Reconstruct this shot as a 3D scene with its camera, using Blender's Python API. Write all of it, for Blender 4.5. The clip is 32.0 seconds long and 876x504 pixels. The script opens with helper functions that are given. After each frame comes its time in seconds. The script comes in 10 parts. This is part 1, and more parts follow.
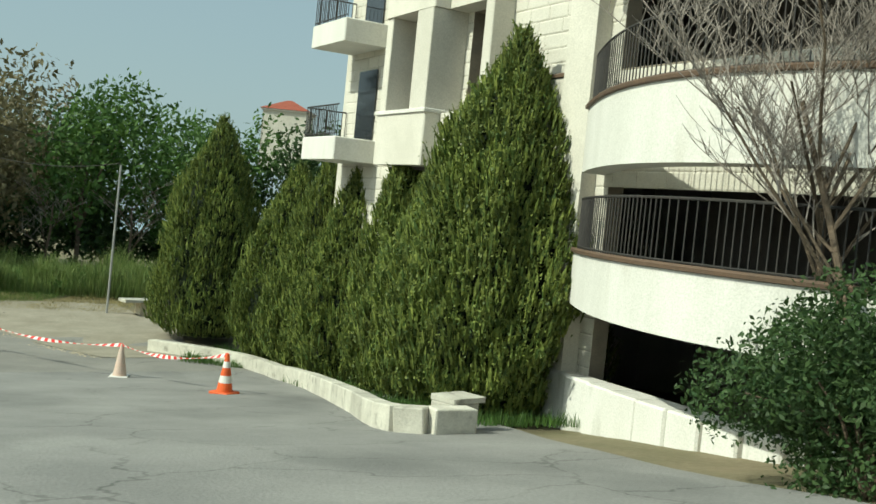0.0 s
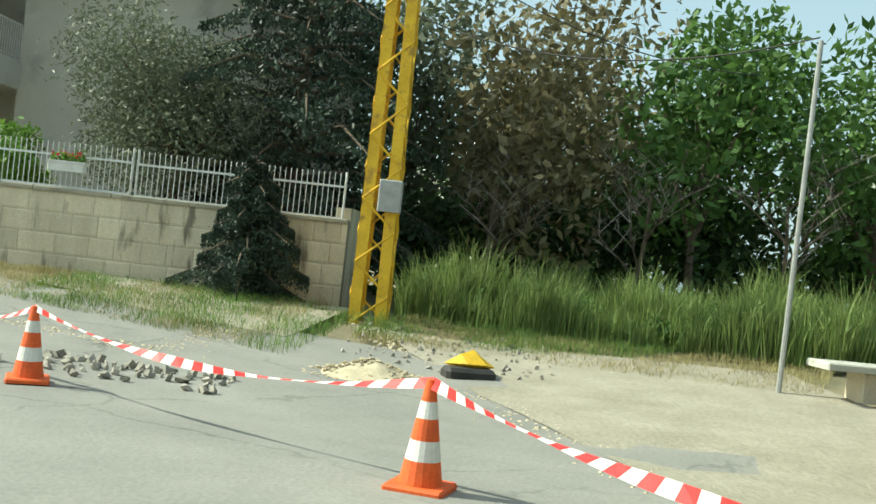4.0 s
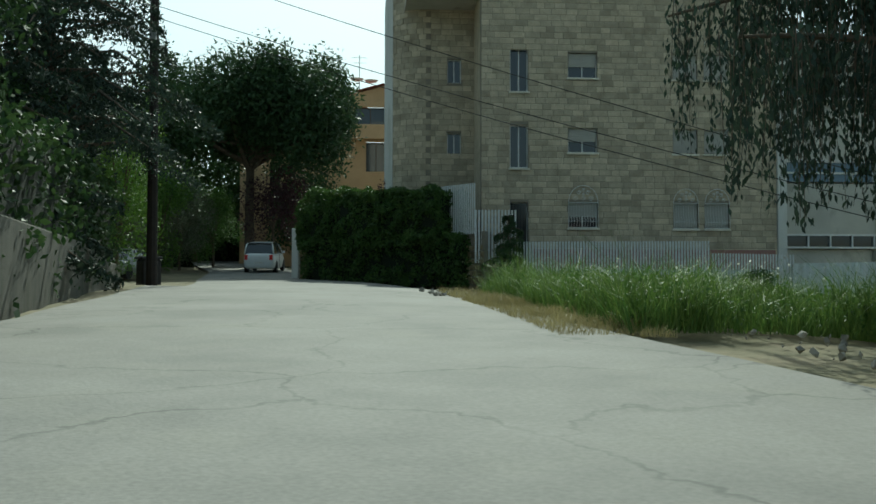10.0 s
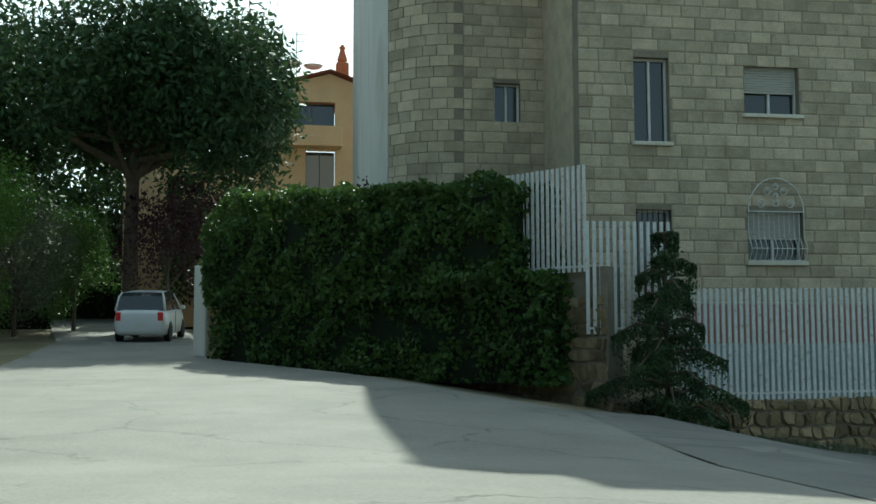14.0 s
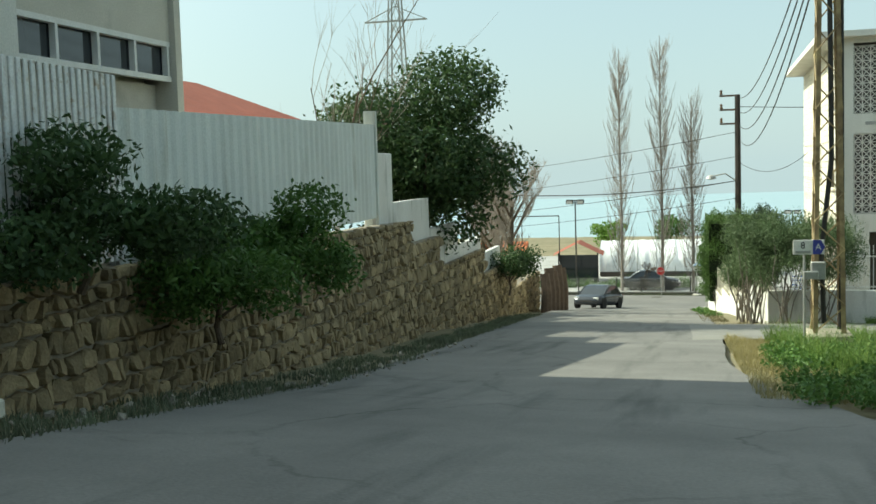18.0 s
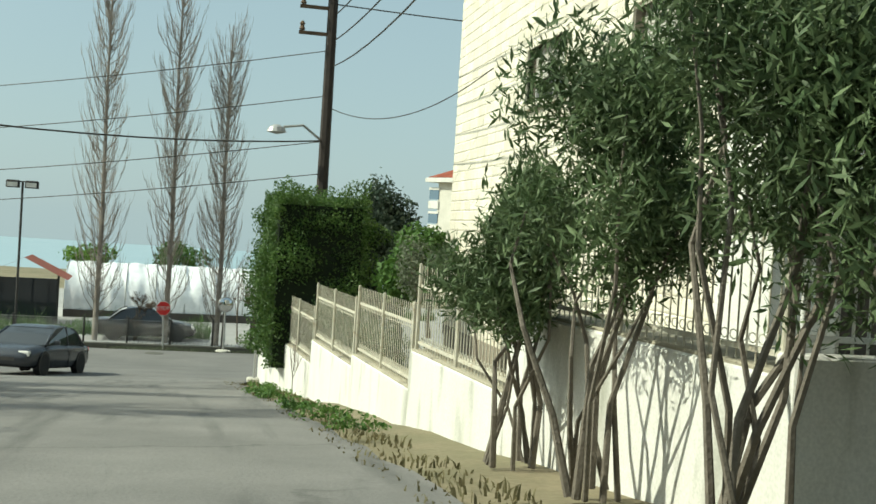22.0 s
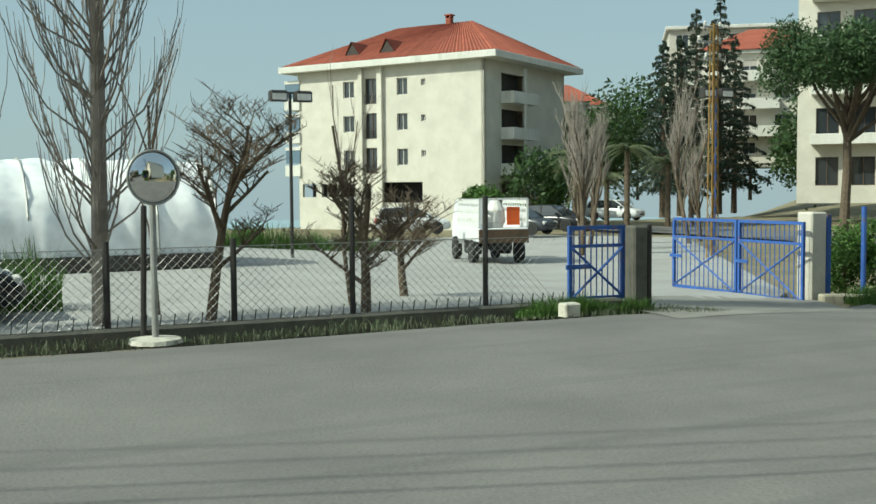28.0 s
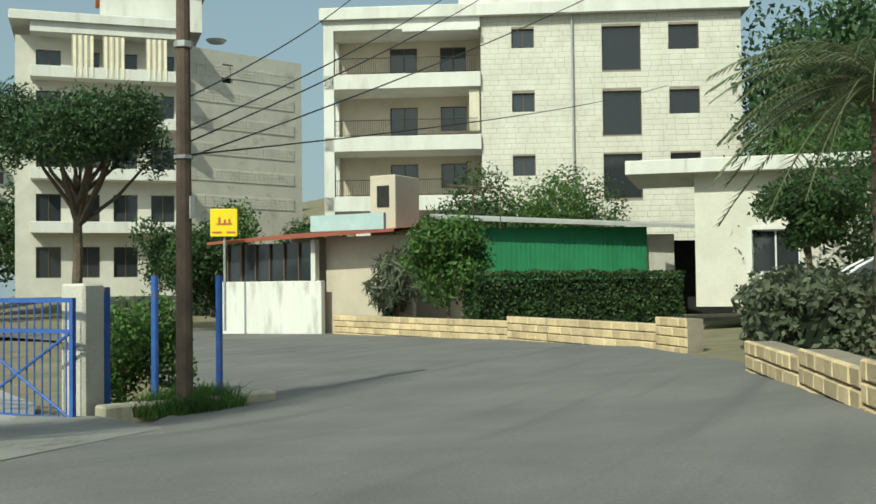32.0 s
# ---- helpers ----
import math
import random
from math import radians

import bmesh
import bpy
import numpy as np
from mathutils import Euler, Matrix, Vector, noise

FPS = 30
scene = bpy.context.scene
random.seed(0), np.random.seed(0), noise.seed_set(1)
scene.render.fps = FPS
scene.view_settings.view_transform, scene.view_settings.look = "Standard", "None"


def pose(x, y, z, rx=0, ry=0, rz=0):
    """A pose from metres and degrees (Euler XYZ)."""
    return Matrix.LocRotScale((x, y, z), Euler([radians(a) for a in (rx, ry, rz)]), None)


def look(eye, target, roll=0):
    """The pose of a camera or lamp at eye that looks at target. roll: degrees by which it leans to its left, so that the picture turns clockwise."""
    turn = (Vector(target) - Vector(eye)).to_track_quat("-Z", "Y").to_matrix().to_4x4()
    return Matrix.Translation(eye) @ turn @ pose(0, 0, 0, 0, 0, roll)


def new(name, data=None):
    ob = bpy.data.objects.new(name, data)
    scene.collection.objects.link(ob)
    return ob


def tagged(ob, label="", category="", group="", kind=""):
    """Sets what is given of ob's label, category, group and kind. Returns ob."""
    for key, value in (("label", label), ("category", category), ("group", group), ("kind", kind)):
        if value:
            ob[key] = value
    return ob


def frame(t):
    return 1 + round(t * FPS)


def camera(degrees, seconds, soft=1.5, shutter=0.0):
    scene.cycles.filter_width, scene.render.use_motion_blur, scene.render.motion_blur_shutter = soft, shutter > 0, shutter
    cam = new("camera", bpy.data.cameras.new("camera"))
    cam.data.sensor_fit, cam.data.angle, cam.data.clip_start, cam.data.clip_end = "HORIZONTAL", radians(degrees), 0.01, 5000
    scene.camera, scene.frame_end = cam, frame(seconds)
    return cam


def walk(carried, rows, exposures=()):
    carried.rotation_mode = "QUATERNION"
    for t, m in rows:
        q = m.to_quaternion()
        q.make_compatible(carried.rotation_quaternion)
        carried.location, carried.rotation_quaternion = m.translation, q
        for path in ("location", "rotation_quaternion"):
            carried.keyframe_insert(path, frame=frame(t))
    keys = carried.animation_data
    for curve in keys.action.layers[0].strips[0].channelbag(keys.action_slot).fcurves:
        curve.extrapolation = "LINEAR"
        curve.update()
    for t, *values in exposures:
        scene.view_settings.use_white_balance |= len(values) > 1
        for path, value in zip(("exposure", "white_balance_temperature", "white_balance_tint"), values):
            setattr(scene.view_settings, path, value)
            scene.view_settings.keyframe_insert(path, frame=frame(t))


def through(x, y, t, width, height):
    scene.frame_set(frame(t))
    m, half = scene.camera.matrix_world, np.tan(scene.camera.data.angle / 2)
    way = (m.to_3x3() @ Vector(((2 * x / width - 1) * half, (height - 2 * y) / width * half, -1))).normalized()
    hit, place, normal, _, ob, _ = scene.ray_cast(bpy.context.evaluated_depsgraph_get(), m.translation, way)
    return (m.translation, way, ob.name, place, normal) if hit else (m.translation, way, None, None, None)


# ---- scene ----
cam = camera(45.60, 32.0, soft=1.6)
PATH = [
    (0, (53.481, -33.419, 1.388), (58.236, -24.629, 1.038), 5.74),
    (0.5, (54.455, -30.818, 1.059), (59.050, -21.945, 0.672), 6.41),
    (1, (55.369, -27.975, 0.648), (59.754, -19.005, 0.104), 6.39),
    (1.5, (56.105, -25.436, 0.193), (60.048, -16.258, -0.270), 6.03),
    (2, (56.539, -23.001, -0.132), (59.913, -13.592, -0.437), 7.35),
    (2.5, (56.785, -20.702, -0.416), (59.375, -11.045, -0.596), 7.05),
    (4.5, (55.546, -10.504, -1.674), (53.855, -0.648, -1.699), 5.86),
    (5, (54.637, -8.756, -1.809), (51.639, 0.783, -1.760), 4.64),
    (5.5, (53.350, -7.028, -1.892), (49.080, 2.013, -1.796), 3.05),
    (6, (51.738, -5.351, -1.911), (46.282, 3.029, -1.794), 3.53),
    (6.5, (49.846, -3.767, -1.873), (43.274, 3.769, -1.774), 3.52),
    (7, (47.540, -2.482, -1.912), (40.075, 4.164, -1.622), 3.14),
    (7.5, (44.873, -1.550, -1.640), (36.650, 4.130, -1.310), 3.19),
    (8, (41.602, -0.405, -1.518), (32.659, 4.069, -1.536), 2.65),
    (8.5, (37.600, 0.516, -1.451), (28.088, 3.585, -1.748), 2.83),
    (9, (34.872, 0.866, -1.417), (25.055, 2.770, -1.358), 4.17),
    (9.5, (32.105, 0.680, -1.294), (22.171, 1.747, -0.877), 3.05),
    (10, (28.929, 0.342, -1.182), (18.961, 1.055, -0.827), 0.11),
    (10.5, (25.693, 0.181, -1.010), (15.728, 0.854, -0.519), -0.73),
    (11, (22.513, -0.197, -0.841), (12.575, 0.394, 0.100), 0.23),
    (11.5, (19.590, -0.427, -0.703), (9.634, 0.139, 0.047), 0.12),
    (12, (16.536, -0.578, -0.584), (6.559, 0.042, -0.328), 0.48),
    (12.5, (13.586, -0.774, -0.477), (3.614, -0.067, -0.266), 1.71),
    (13, (10.737, -0.966, -0.364), (0.775, -0.233, 0.104), 2.10),
    (13.5, (8.087, -1.028, -0.307), (-1.838, -0.067, 0.454), 0.52),
    (15.5, (-0.010, 0.015, 0.072), (-8.864, 4.656, 0.345), -1.14),
    (16, (-1.658, 0.907, -0.041), (-9.792, 6.723, 0.076), -2.11),
    (16.5, (-3.254, 1.915, -0.146), (-10.422, 8.885, 0.013), 1.33),
    (17, (-4.804, 3.471, -0.326), (-10.457, 11.688, -1.049), -0.63),
    (17.5, (-5.977, 5.229, -0.542), (-10.284, 14.248, -0.868), 0.25),
    (18, (-7.127, 7.398, -0.949), (-9.683, 17.035, -1.724), -1.73),
    (18.5, (-8.015, 10.171, -1.272), (-9.150, 20.067, -2.154), -1.07),
    (19, (-8.645, 13.493, -1.712), (-8.620, 23.453, -2.597), 0.58),
    (19.5, (-9.046, 17.002, -2.201), (-8.134, 26.925, -3.037), 1.93),
    (20, (-9.045, 21.122, -2.806), (-7.575, 30.987, -3.523), 2.43),
    (20.5, (-9.028, 25.223, -3.235), (-7.175, 35.028, -3.891), 2.20),
    (21, (-9.052, 29.358, -3.730), (-6.956, 39.123, -4.238), 2.40),
    (21.5, (-8.961, 33.664, -4.205), (-6.810, 43.427, -4.454), 2.96),
    (22, (-8.950, 37.732, -4.631), (-6.827, 47.502, -4.813), 3.57),
    (22.5, (-8.909, 42.033, -5.070), (-6.843, 51.814, -5.332), 3.19),
    (23, (-8.885, 46.141, -5.466), (-6.904, 55.935, -5.859), 1.51),
    (23.5, (-9.014, 49.930, -5.997), (-7.142, 59.750, -6.273), 3.17),
    (24, (-9.133, 53.675, -6.406), (-7.419, 63.521, -6.735), 2.57),
    (24.5, (-9.393, 56.223, -6.553), (-7.810, 66.092, -6.866), 0.77),
    (26.5, (-10.747, 64.903, -7.786), (-8.373, 74.612, -8.096), -0.61),
    (27, (-10.785, 66.395, -7.974), (-7.930, 75.974, -8.282), 0.13),
    (27.5, (-10.609, 67.696, -8.113), (-7.105, 77.052, -8.556), -0.31),
    (28, (-10.392, 68.784, -8.252), (-6.154, 77.821, -8.853), -0.44),
    (28.5, (-10.120, 69.657, -8.362), (-5.236, 78.359, -9.020), -0.05),
    (29, (-9.875, 70.273, -8.411), (-4.524, 78.706, -8.916), 0.40),
    (29.5, (-9.670, 70.737, -8.457), (-3.900, 78.895, -8.861), 0.42),
    (30, (-9.444, 71.154, -8.501), (-3.412, 79.128, -8.724), 0.19),
    (30.5, (-9.048, 71.744, -8.549), (-2.477, 79.281, -8.639), 0.76),
    (31, (-8.443, 72.480, -8.630), (-1.031, 79.193, -8.576), 1.01),
    (31.5, (-7.390, 73.405, -8.706), (0.978, 78.879, -8.651), -0.18),
    (32, (-5.885, 74.387, -8.787), (3.297, 78.339, -8.498), -0.68),
]
# exposure: stops along the way
EXPOSURES = [(0.0, 0.0, 6800, -9), (2.5, 0.15, 6800, -11), (5.0, 0.95, 6800, -9), (6.5, 0.75, 6500, -9), (7.5, 0.0, 6300, -10), (8.2, -0.3, 6200, -11), (9.0, -0.15, 6200, -12), (11.0, -0.4, 6300, -12), (12.2, -0.35, 6300, -12), (13.5, 0.2, 6300, -12), (14.6, 0.55, 6500, -10), (15.5, 2.0, 7000, -8), (16.2, 2.0, 7000, -8), (17.0, 0.85, 7000, -8),
             (19.0, 0.6, 7100, -8), (21.5, 0.35, 7000, -8), (23.0, 0.02, 6700, -9), (24.5, -0.1, 6500, -11), (27.0, 0.06, 6600, -10), (30.0, 0.0, 6700, -9), (31.0, -0.08, 6700, -9), (32.0, -0.12, 6700, -9)]
walk(cam, [(t, look(eye, target, roll)) for t, eye, target, roll in PATH], EXPOSURES)

# ---------------------------------------------------------------- light
SUN_AZ, SUN_EL = radians(176), radians(41)      # where the sun stands, counted from +x towards +y
world = bpy.data.worlds.new("sky")
scene.world = world
world.use_nodes = True
wn = world.node_tree.nodes
sky = wn.new("ShaderNodeTexSky")
sky.sky_type, sky.sun_disc = "NISHITA", False
sky.sun_elevation, sky.sun_rotation = SUN_EL, radians(90) - SUN_AZ
sky.air_density, sky.dust_density, sky.ozone_density = 1.0, 0.7, 1.5
wn["Background"].inputs["Strength"].default_value = 0.135
haze = wn.new("ShaderNodeMix")
haze.data_type = "RGBA"
tc, sep, lift = wn.new("ShaderNodeTexCoord"), wn.new("ShaderNodeSeparateXYZ"), wn.new("ShaderNodeMapRange")
lift.inputs["From Min"].default_value, lift.inputs["From Max"].default_value, lift.inputs["To Min"].default_value, lift.inputs["To Max"].default_value = 0.0, 0.35, 0.92, 0.6
world.node_tree.links.new(tc.outputs["Generated"], sep.inputs[0])
world.node_tree.links.new(sep.outputs["Z"], lift.inputs["Value"])
world.node_tree.links.new(lift.outputs[0], haze.inputs["Factor"])
# the haze grows whiter and brighter towards the sun
near, glow, veil = wn.new("ShaderNodeVectorMath"), wn.new("ShaderNodeMath"), wn.new("ShaderNodeMix")
near.operation, glow.operation, glow.use_clamp, veil.data_type = "DOT_PRODUCT", "POWER", True, "RGBA"
near.inputs[1].default_value = (math.cos(SUN_EL) * math.cos(SUN_AZ), math.cos(SUN_EL) * math.sin(SUN_AZ), math.sin(SUN_EL))
glow.inputs[1].default_value = 4.0
above = wn.new("ShaderNodeMath")
above.operation, above.inputs[1].default_value = "MAXIMUM", 0.0
veil.inputs["A"].default_value, veil.inputs["B"].default_value = (2.7, 3.35, 4.0, 1), (15.0, 15.5, 15.5, 1)
world.node_tree.links.new(tc.outputs["Generated"], near.inputs[0])
world.node_tree.links.new(near.outputs["Value"], above.inputs[0])
world.node_tree.links.new(above.outputs[0], glow.inputs[0])
world.node_tree.links.new(glow.outputs[0], veil.inputs["Factor"])
world.node_tree.links.new(veil.outputs["Result"], haze.inputs["B"])
world.node_tree.links.new(sky.outputs[0], haze.inputs["A"])
world.node_tree.links.new(haze.outputs["Result"], wn["Background"].inputs["Color"])
sun = new("sun", bpy.data.lights.new("sun", "SUN"))
sun.data.energy, sun.data.angle, sun.data.color = 4.3, radians(0.6), (1.0, 0.96, 0.9)
sun_dir = Vector((math.cos(SUN_EL) * math.cos(SUN_AZ), math.cos(SUN_EL) * math.sin(SUN_AZ), math.sin(SUN_EL)))
sun.matrix_world = look(sun_dir * 60, (0, 0, 0))


# ---------------------------------------------------------------- materials
def mat(name, c1, c2=None, scale=2.0, rough=0.85, bump=0.25, metal=0.0, fine=40.0, island=0.0, obj=0.0, stain=None, spec=0.3, streak=False, crack=0.0, stain_at=(0.58, 0.72), drag=None):
    m = bpy.data.materials.new(name)
    m.use_nodes = True
    nt = m.node_tree
    n, ln = nt.nodes, nt.links
    bsdf = n["Principled BSDF"]
    bsdf.inputs["Roughness"].default_value = rough
    bsdf.inputs["Metallic"].default_value = metal
    bsdf.inputs["Specular IOR Level"].default_value = spec
    c2 = c2 or tuple(v * 0.72 for v in c1)
    geo = n.new("ShaderNodeNewGeometry")
    pos = geo.outputs["Position"]
    if streak:
        mp = n.new("ShaderNodeMapping")
        mp.inputs["Scale"].default_value = (1, 1, 0.22)
        ln.new(pos, mp.inputs["Vector"])
        pos = mp.outputs[0]
    big = n.new("ShaderNodeTexNoise")
    big.inputs["Scale"].default_value, big.inputs["Detail"].default_value, big.inputs["Roughness"].default_value = scale, 5, 0.62
    ln.new(pos, big.inputs["Vector"])
    ramp = n.new("ShaderNodeMapRange")
    ramp.inputs["From Min"].default_value, ramp.inputs["From Max"].default_value = 0.32, 0.68
    ln.new(big.outputs["Fac"], ramp.inputs["Value"])
    mix = n.new("ShaderNodeMix")
    mix.data_type = "RGBA"
    mix.inputs["A"].default_value, mix.inputs["B"].default_value = (*c1, 1), (*c2, 1)
    ln.new(ramp.outputs[0], mix.inputs["Factor"])
    out = mix.outputs["Result"]
    small = n.new("ShaderNodeTexNoise")
    small.inputs["Scale"].default_value, small.inputs["Detail"].default_value = fine, 3
    ln.new(geo.outputs["Position"], small.inputs["Vector"])
    if stain:
        st = n.new("ShaderNodeTexNoise")
        st.inputs["Scale"].default_value, st.inputs["Detail"].default_value = scale * 1.7, 6
        if drag:
            dm = n.new("ShaderNodeMapping")
            dm.inputs["Scale"].default_value = (*drag, 1)
            ln.new(pos, dm.inputs["Vector"])
            ln.new(dm.outputs[0], st.inputs["Vector"])
        else:
            ln.new(pos, st.inputs["Vector"])
        sr = n.new("ShaderNodeMapRange")
        sr.inputs["From Min"].default_value, sr.inputs["From Max"].default_value, sr.inputs["To Max"].default_value = stain_at[0], stain_at[1], 0.8
        ln.new(st.outputs["Fac"], sr.inputs["Value"])
        sm = n.new("ShaderNodeMix")
        sm.data_type = "RGBA"
        sm.inputs["B"].default_value = (*stain, 1)
        ln.new(sr.outputs[0], sm.inputs["Factor"])
        ln.new(out, sm.inputs["A"])
        out = sm.outputs["Result"]
    if crack:
        wob = n.new("ShaderNodeVectorMath")
        wob.operation = "MULTIPLY_ADD"
        wob.inputs[1].default_value = (1.6, 1.6, 1.6)
        ln.new(big.outputs["Color"], wob.inputs[0])
        ln.new(geo.outputs["Position"], wob.inputs[2])
        vo = n.new("ShaderNodeTexVoronoi")
        vo.feature = "DISTANCE_TO_EDGE"
        vo.inputs["Scale"].default_value = crack
        ln.new(wob.outputs[0], vo.inputs["Vector"])
        cr = n.new("ShaderNodeMapRange")
        cr.inputs["From Min"].default_value, cr.inputs["From Max"].default_value, cr.inputs["To Min"].default_value, cr.inputs["To Max"].default_value = 0.003, 0.011, 0.6, 0.0
        ln.new(vo.outputs["Distance"], cr.inputs["Value"])
        cm = n.new("ShaderNodeMath")
        cm.operation = "MULTIPLY"
        ln.new(cr.outputs[0], cm.inputs[0])
        ln.new(ramp.outputs[0], cm.inputs[1])
        cx = n.new("ShaderNodeMix")
        cx.data_type = "RGBA"
        cx.inputs["B"].default_value = (0.05, 0.05, 0.045, 1)
        ln.new(cm.outputs[0], cx.inputs["Factor"])
        ln.new(out, cx.inputs["A"])
        out = cx.outputs["Result"]
    val = n.new("ShaderNodeMath")
    val.operation = "MULTIPLY_ADD"
    val.inputs[1].default_value, val.inputs[2].default_value = 0.5, 0.75
    ln.new(small.outputs["Fac"], val.inputs[0])
    fac = val.outputs[0]
    for amount, make in ((island, "island"), (obj, "object")):
        if amount:
            if make == "island":
                rnd = geo.outputs["Random Per Island"]
            else:
                rnd = n.new("ShaderNodeObjectInfo").outputs["Random"]
            ad = n.new("ShaderNodeMath")
            ad.operation = "MULTIPLY_ADD"
            ad.inputs[1].default_value, ad.inputs[2].default_value = amount * 2, 1 - amount
            ln.new(rnd, ad.inputs[0])
            mu = n.new("ShaderNodeMath")
            mu.operation = "MULTIPLY"
            ln.new(fac, mu.inputs[0])
            ln.new(ad.outputs[0], mu.inputs[1])
            fac = mu.outputs[0]
    hs = n.new("ShaderNodeHueSaturation")
    ln.new(fac, hs.inputs["Value"])
    ln.new(out, hs.inputs["Color"])
    ln.new(hs.outputs[0], bsdf.inputs["Base Color"])
    if bump:
        b = n.new("ShaderNodeBump")
        b.inputs["Strength"].default_value, b.inputs["Distance"].default_value = bump, 0.02
        ln.new(small.outputs["Fac"], b.inputs["Height"])
        ln.new(b.outputs[0], bsdf.inputs["Normal"])
    return m


def leaf_mat(name, c1, c2, vary=0.35, through=0.3):
    m = bpy.data.materials.new(name)
    m.use_nodes = True
    nt = m.node_tree
    n, ln = nt.nodes, nt.links
    bsdf = n["Principled BSDF"]
    bsdf.inputs["Roughness"].default_value, bsdf.inputs["Specular IOR Level"].default_value = 0.55, 0.3
    geo = n.new("ShaderNodeNewGeometry")
    mix = n.new("ShaderNodeMix")
    mix.data_type = "RGBA"
    mix.inputs["A"].default_value, mix.inputs["B"].default_value = (*c1, 1), (*c2, 1)
    ln.new(geo.outputs["Random Per Island"], mix.inputs["Factor"])
    nz = n.new("ShaderNodeTexNoise")
    nz.inputs["Scale"].default_value, nz.inputs["Detail"].default_value = 1.6, 3
    ln.new(geo.outputs["Position"], nz.inputs["Vector"])
    ad = n.new("ShaderNodeMath")
    ad.operation = "MULTIPLY_ADD"
    ad.inputs[1].default_value, ad.inputs[2].default_value = vary * 4, 1 - vary * 2
    ln.new(nz.outputs["Fac"], ad.inputs[0])
    hs = n.new("ShaderNodeHueSaturation")
    ln.new(ad.outputs[0], hs.inputs["Value"])
    ln.new(mix.outputs["Result"], hs.inputs["Color"])
    ln.new(hs.outputs[0], bsdf.inputs["Base Color"])
    tr = n.new("ShaderNodeBsdfTranslucent")
    ln.new(hs.outputs[0], tr.inputs["Color"])
    ms = n.new("ShaderNodeMixShader")
    ms.inputs[0].default_value = through
    ln.new(bsdf.outputs[0], ms.inputs[1])
    ln.new(tr.outputs[0], ms.inputs[2])
    ln.new(ms.outputs[0], n["Material Output"].inputs["Surface"])
    return m


M_ground = mat("dry_earth", (0.24, 0.2, 0.13), (0.15, 0.14, 0.08), 0.6, 0.95, 0.6, fine=12)
M_asph = mat("worn_asphalt", (0.205, 0.197, 0.185), (0.145, 0.14, 0.132), 0.5, 0.9, 0.35, fine=35, stain=(0.085, 0.085, 0.08), crack=0.22, drag=(2.6, 0.22), stain_at=(0.54, 0.72))
M_asph_main = mat("main_road_asphalt", (0.185, 0.178, 0.167), (0.138, 0.134, 0.127), 0.5, 0.9, 0.35, fine=35, stain=(0.11, 0.11, 0.105), drag=(0.16, 2.2), stain_at=(0.52, 0.74))
M_conc_road = mat("dusty_road", (0.255, 0.244, 0.22), (0.18, 0.174, 0.158), 0.5, 0.82, 0.3, spec=0.3, fine=25, stain=(0.24, 0.23, 0.2), crack=0.3, stain_at=(0.55, 0.75))
M_first_road = mat("grey_village_asphalt", (0.27, 0.265, 0.25), (0.19, 0.188, 0.18), 0.45, 0.88, 0.4, fine=30, stain=(0.12, 0.12, 0.115), crack=0.45, stain_at=(0.52, 0.72), drag=(0.5, 0.25))
M_plot = mat("parking_gravel", (0.36, 0.355, 0.34), (0.29, 0.285, 0.27), 0.6, 0.95, 0.5, fine=20)
M_sand = mat("sandy_verge", (0.32, 0.29, 0.23), (0.24, 0.215, 0.165), 1.2, 0.95, 0.8, fine=15)
M_kerb = mat("kerb_concrete", (0.58, 0.56, 0.48), (0.42, 0.4, 0.34), 2.5, 0.9, 0.5, obj=0.12, stain=(0.2, 0.19, 0.16))
M_white_stone = mat("cream_cladding", (0.64, 0.61, 0.535), (0.54, 0.515, 0.445), 0.8, 0.85, 0.25, obj=0.06)
M_white = mat("white_plaster", (0.68, 0.665, 0.62), (0.58, 0.57, 0.52), 0.9, 0.85, 0.2, stain=(0.5, 0.48, 0.42), streak=True)
M_whitewall = mat("white_painted_wall", (0.71, 0.7, 0.66), (0.63, 0.615, 0.57), 1.4, 0.85, 0.02, stain=(0.3, 0.3, 0.25), streak=True, stain_at=(0.56, 0.74))
M_grey_plaster = mat("grey_plaster", (0.57, 0.54, 0.47), (0.46, 0.435, 0.375), 0.6, 0.9, 0.3, stain=(0.34, 0.32, 0.27))
M_beige = mat("beige_plaster", (0.58, 0.5, 0.4), (0.48, 0.42, 0.33), 0.8, 0.88, 0.3)
M_ochre = mat("ochre_plaster", (0.56, 0.37, 0.21), (0.47, 0.31, 0.17), 0.6, 0.88, 0.25)
M_garden_wall = mat("garden_wall_block", (0.68, 0.595, 0.445), (0.54, 0.465, 0.335), 2.3, 0.92, 0.6, obj=0.12, stain=(0.14, 0.12, 0.09), stain_at=(0.57, 0.68), streak=True)
M_garden_dark = mat("damp_wall_block", (0.42, 0.38, 0.29), (0.3, 0.275, 0.21), 1.6, 0.92, 0.6, obj=0.06, stain=(0.13, 0.12, 0.1), streak=True)
M_block = mat("sandstone_block", (0.56, 0.475, 0.345), (0.4, 0.335, 0.24), 2.2, 0.9, 0.8, obj=0.22, fine=30)
M_block_join = mat("sandstone_block_joined", (0.56, 0.475, 0.345), (0.4, 0.335, 0.24), 2.2, 0.9, 0.8, island=0.22, fine=30)
M_mortar = mat("mortar", (0.3, 0.26, 0.2), (0.22, 0.19, 0.15), 3, 0.95, 0.4)
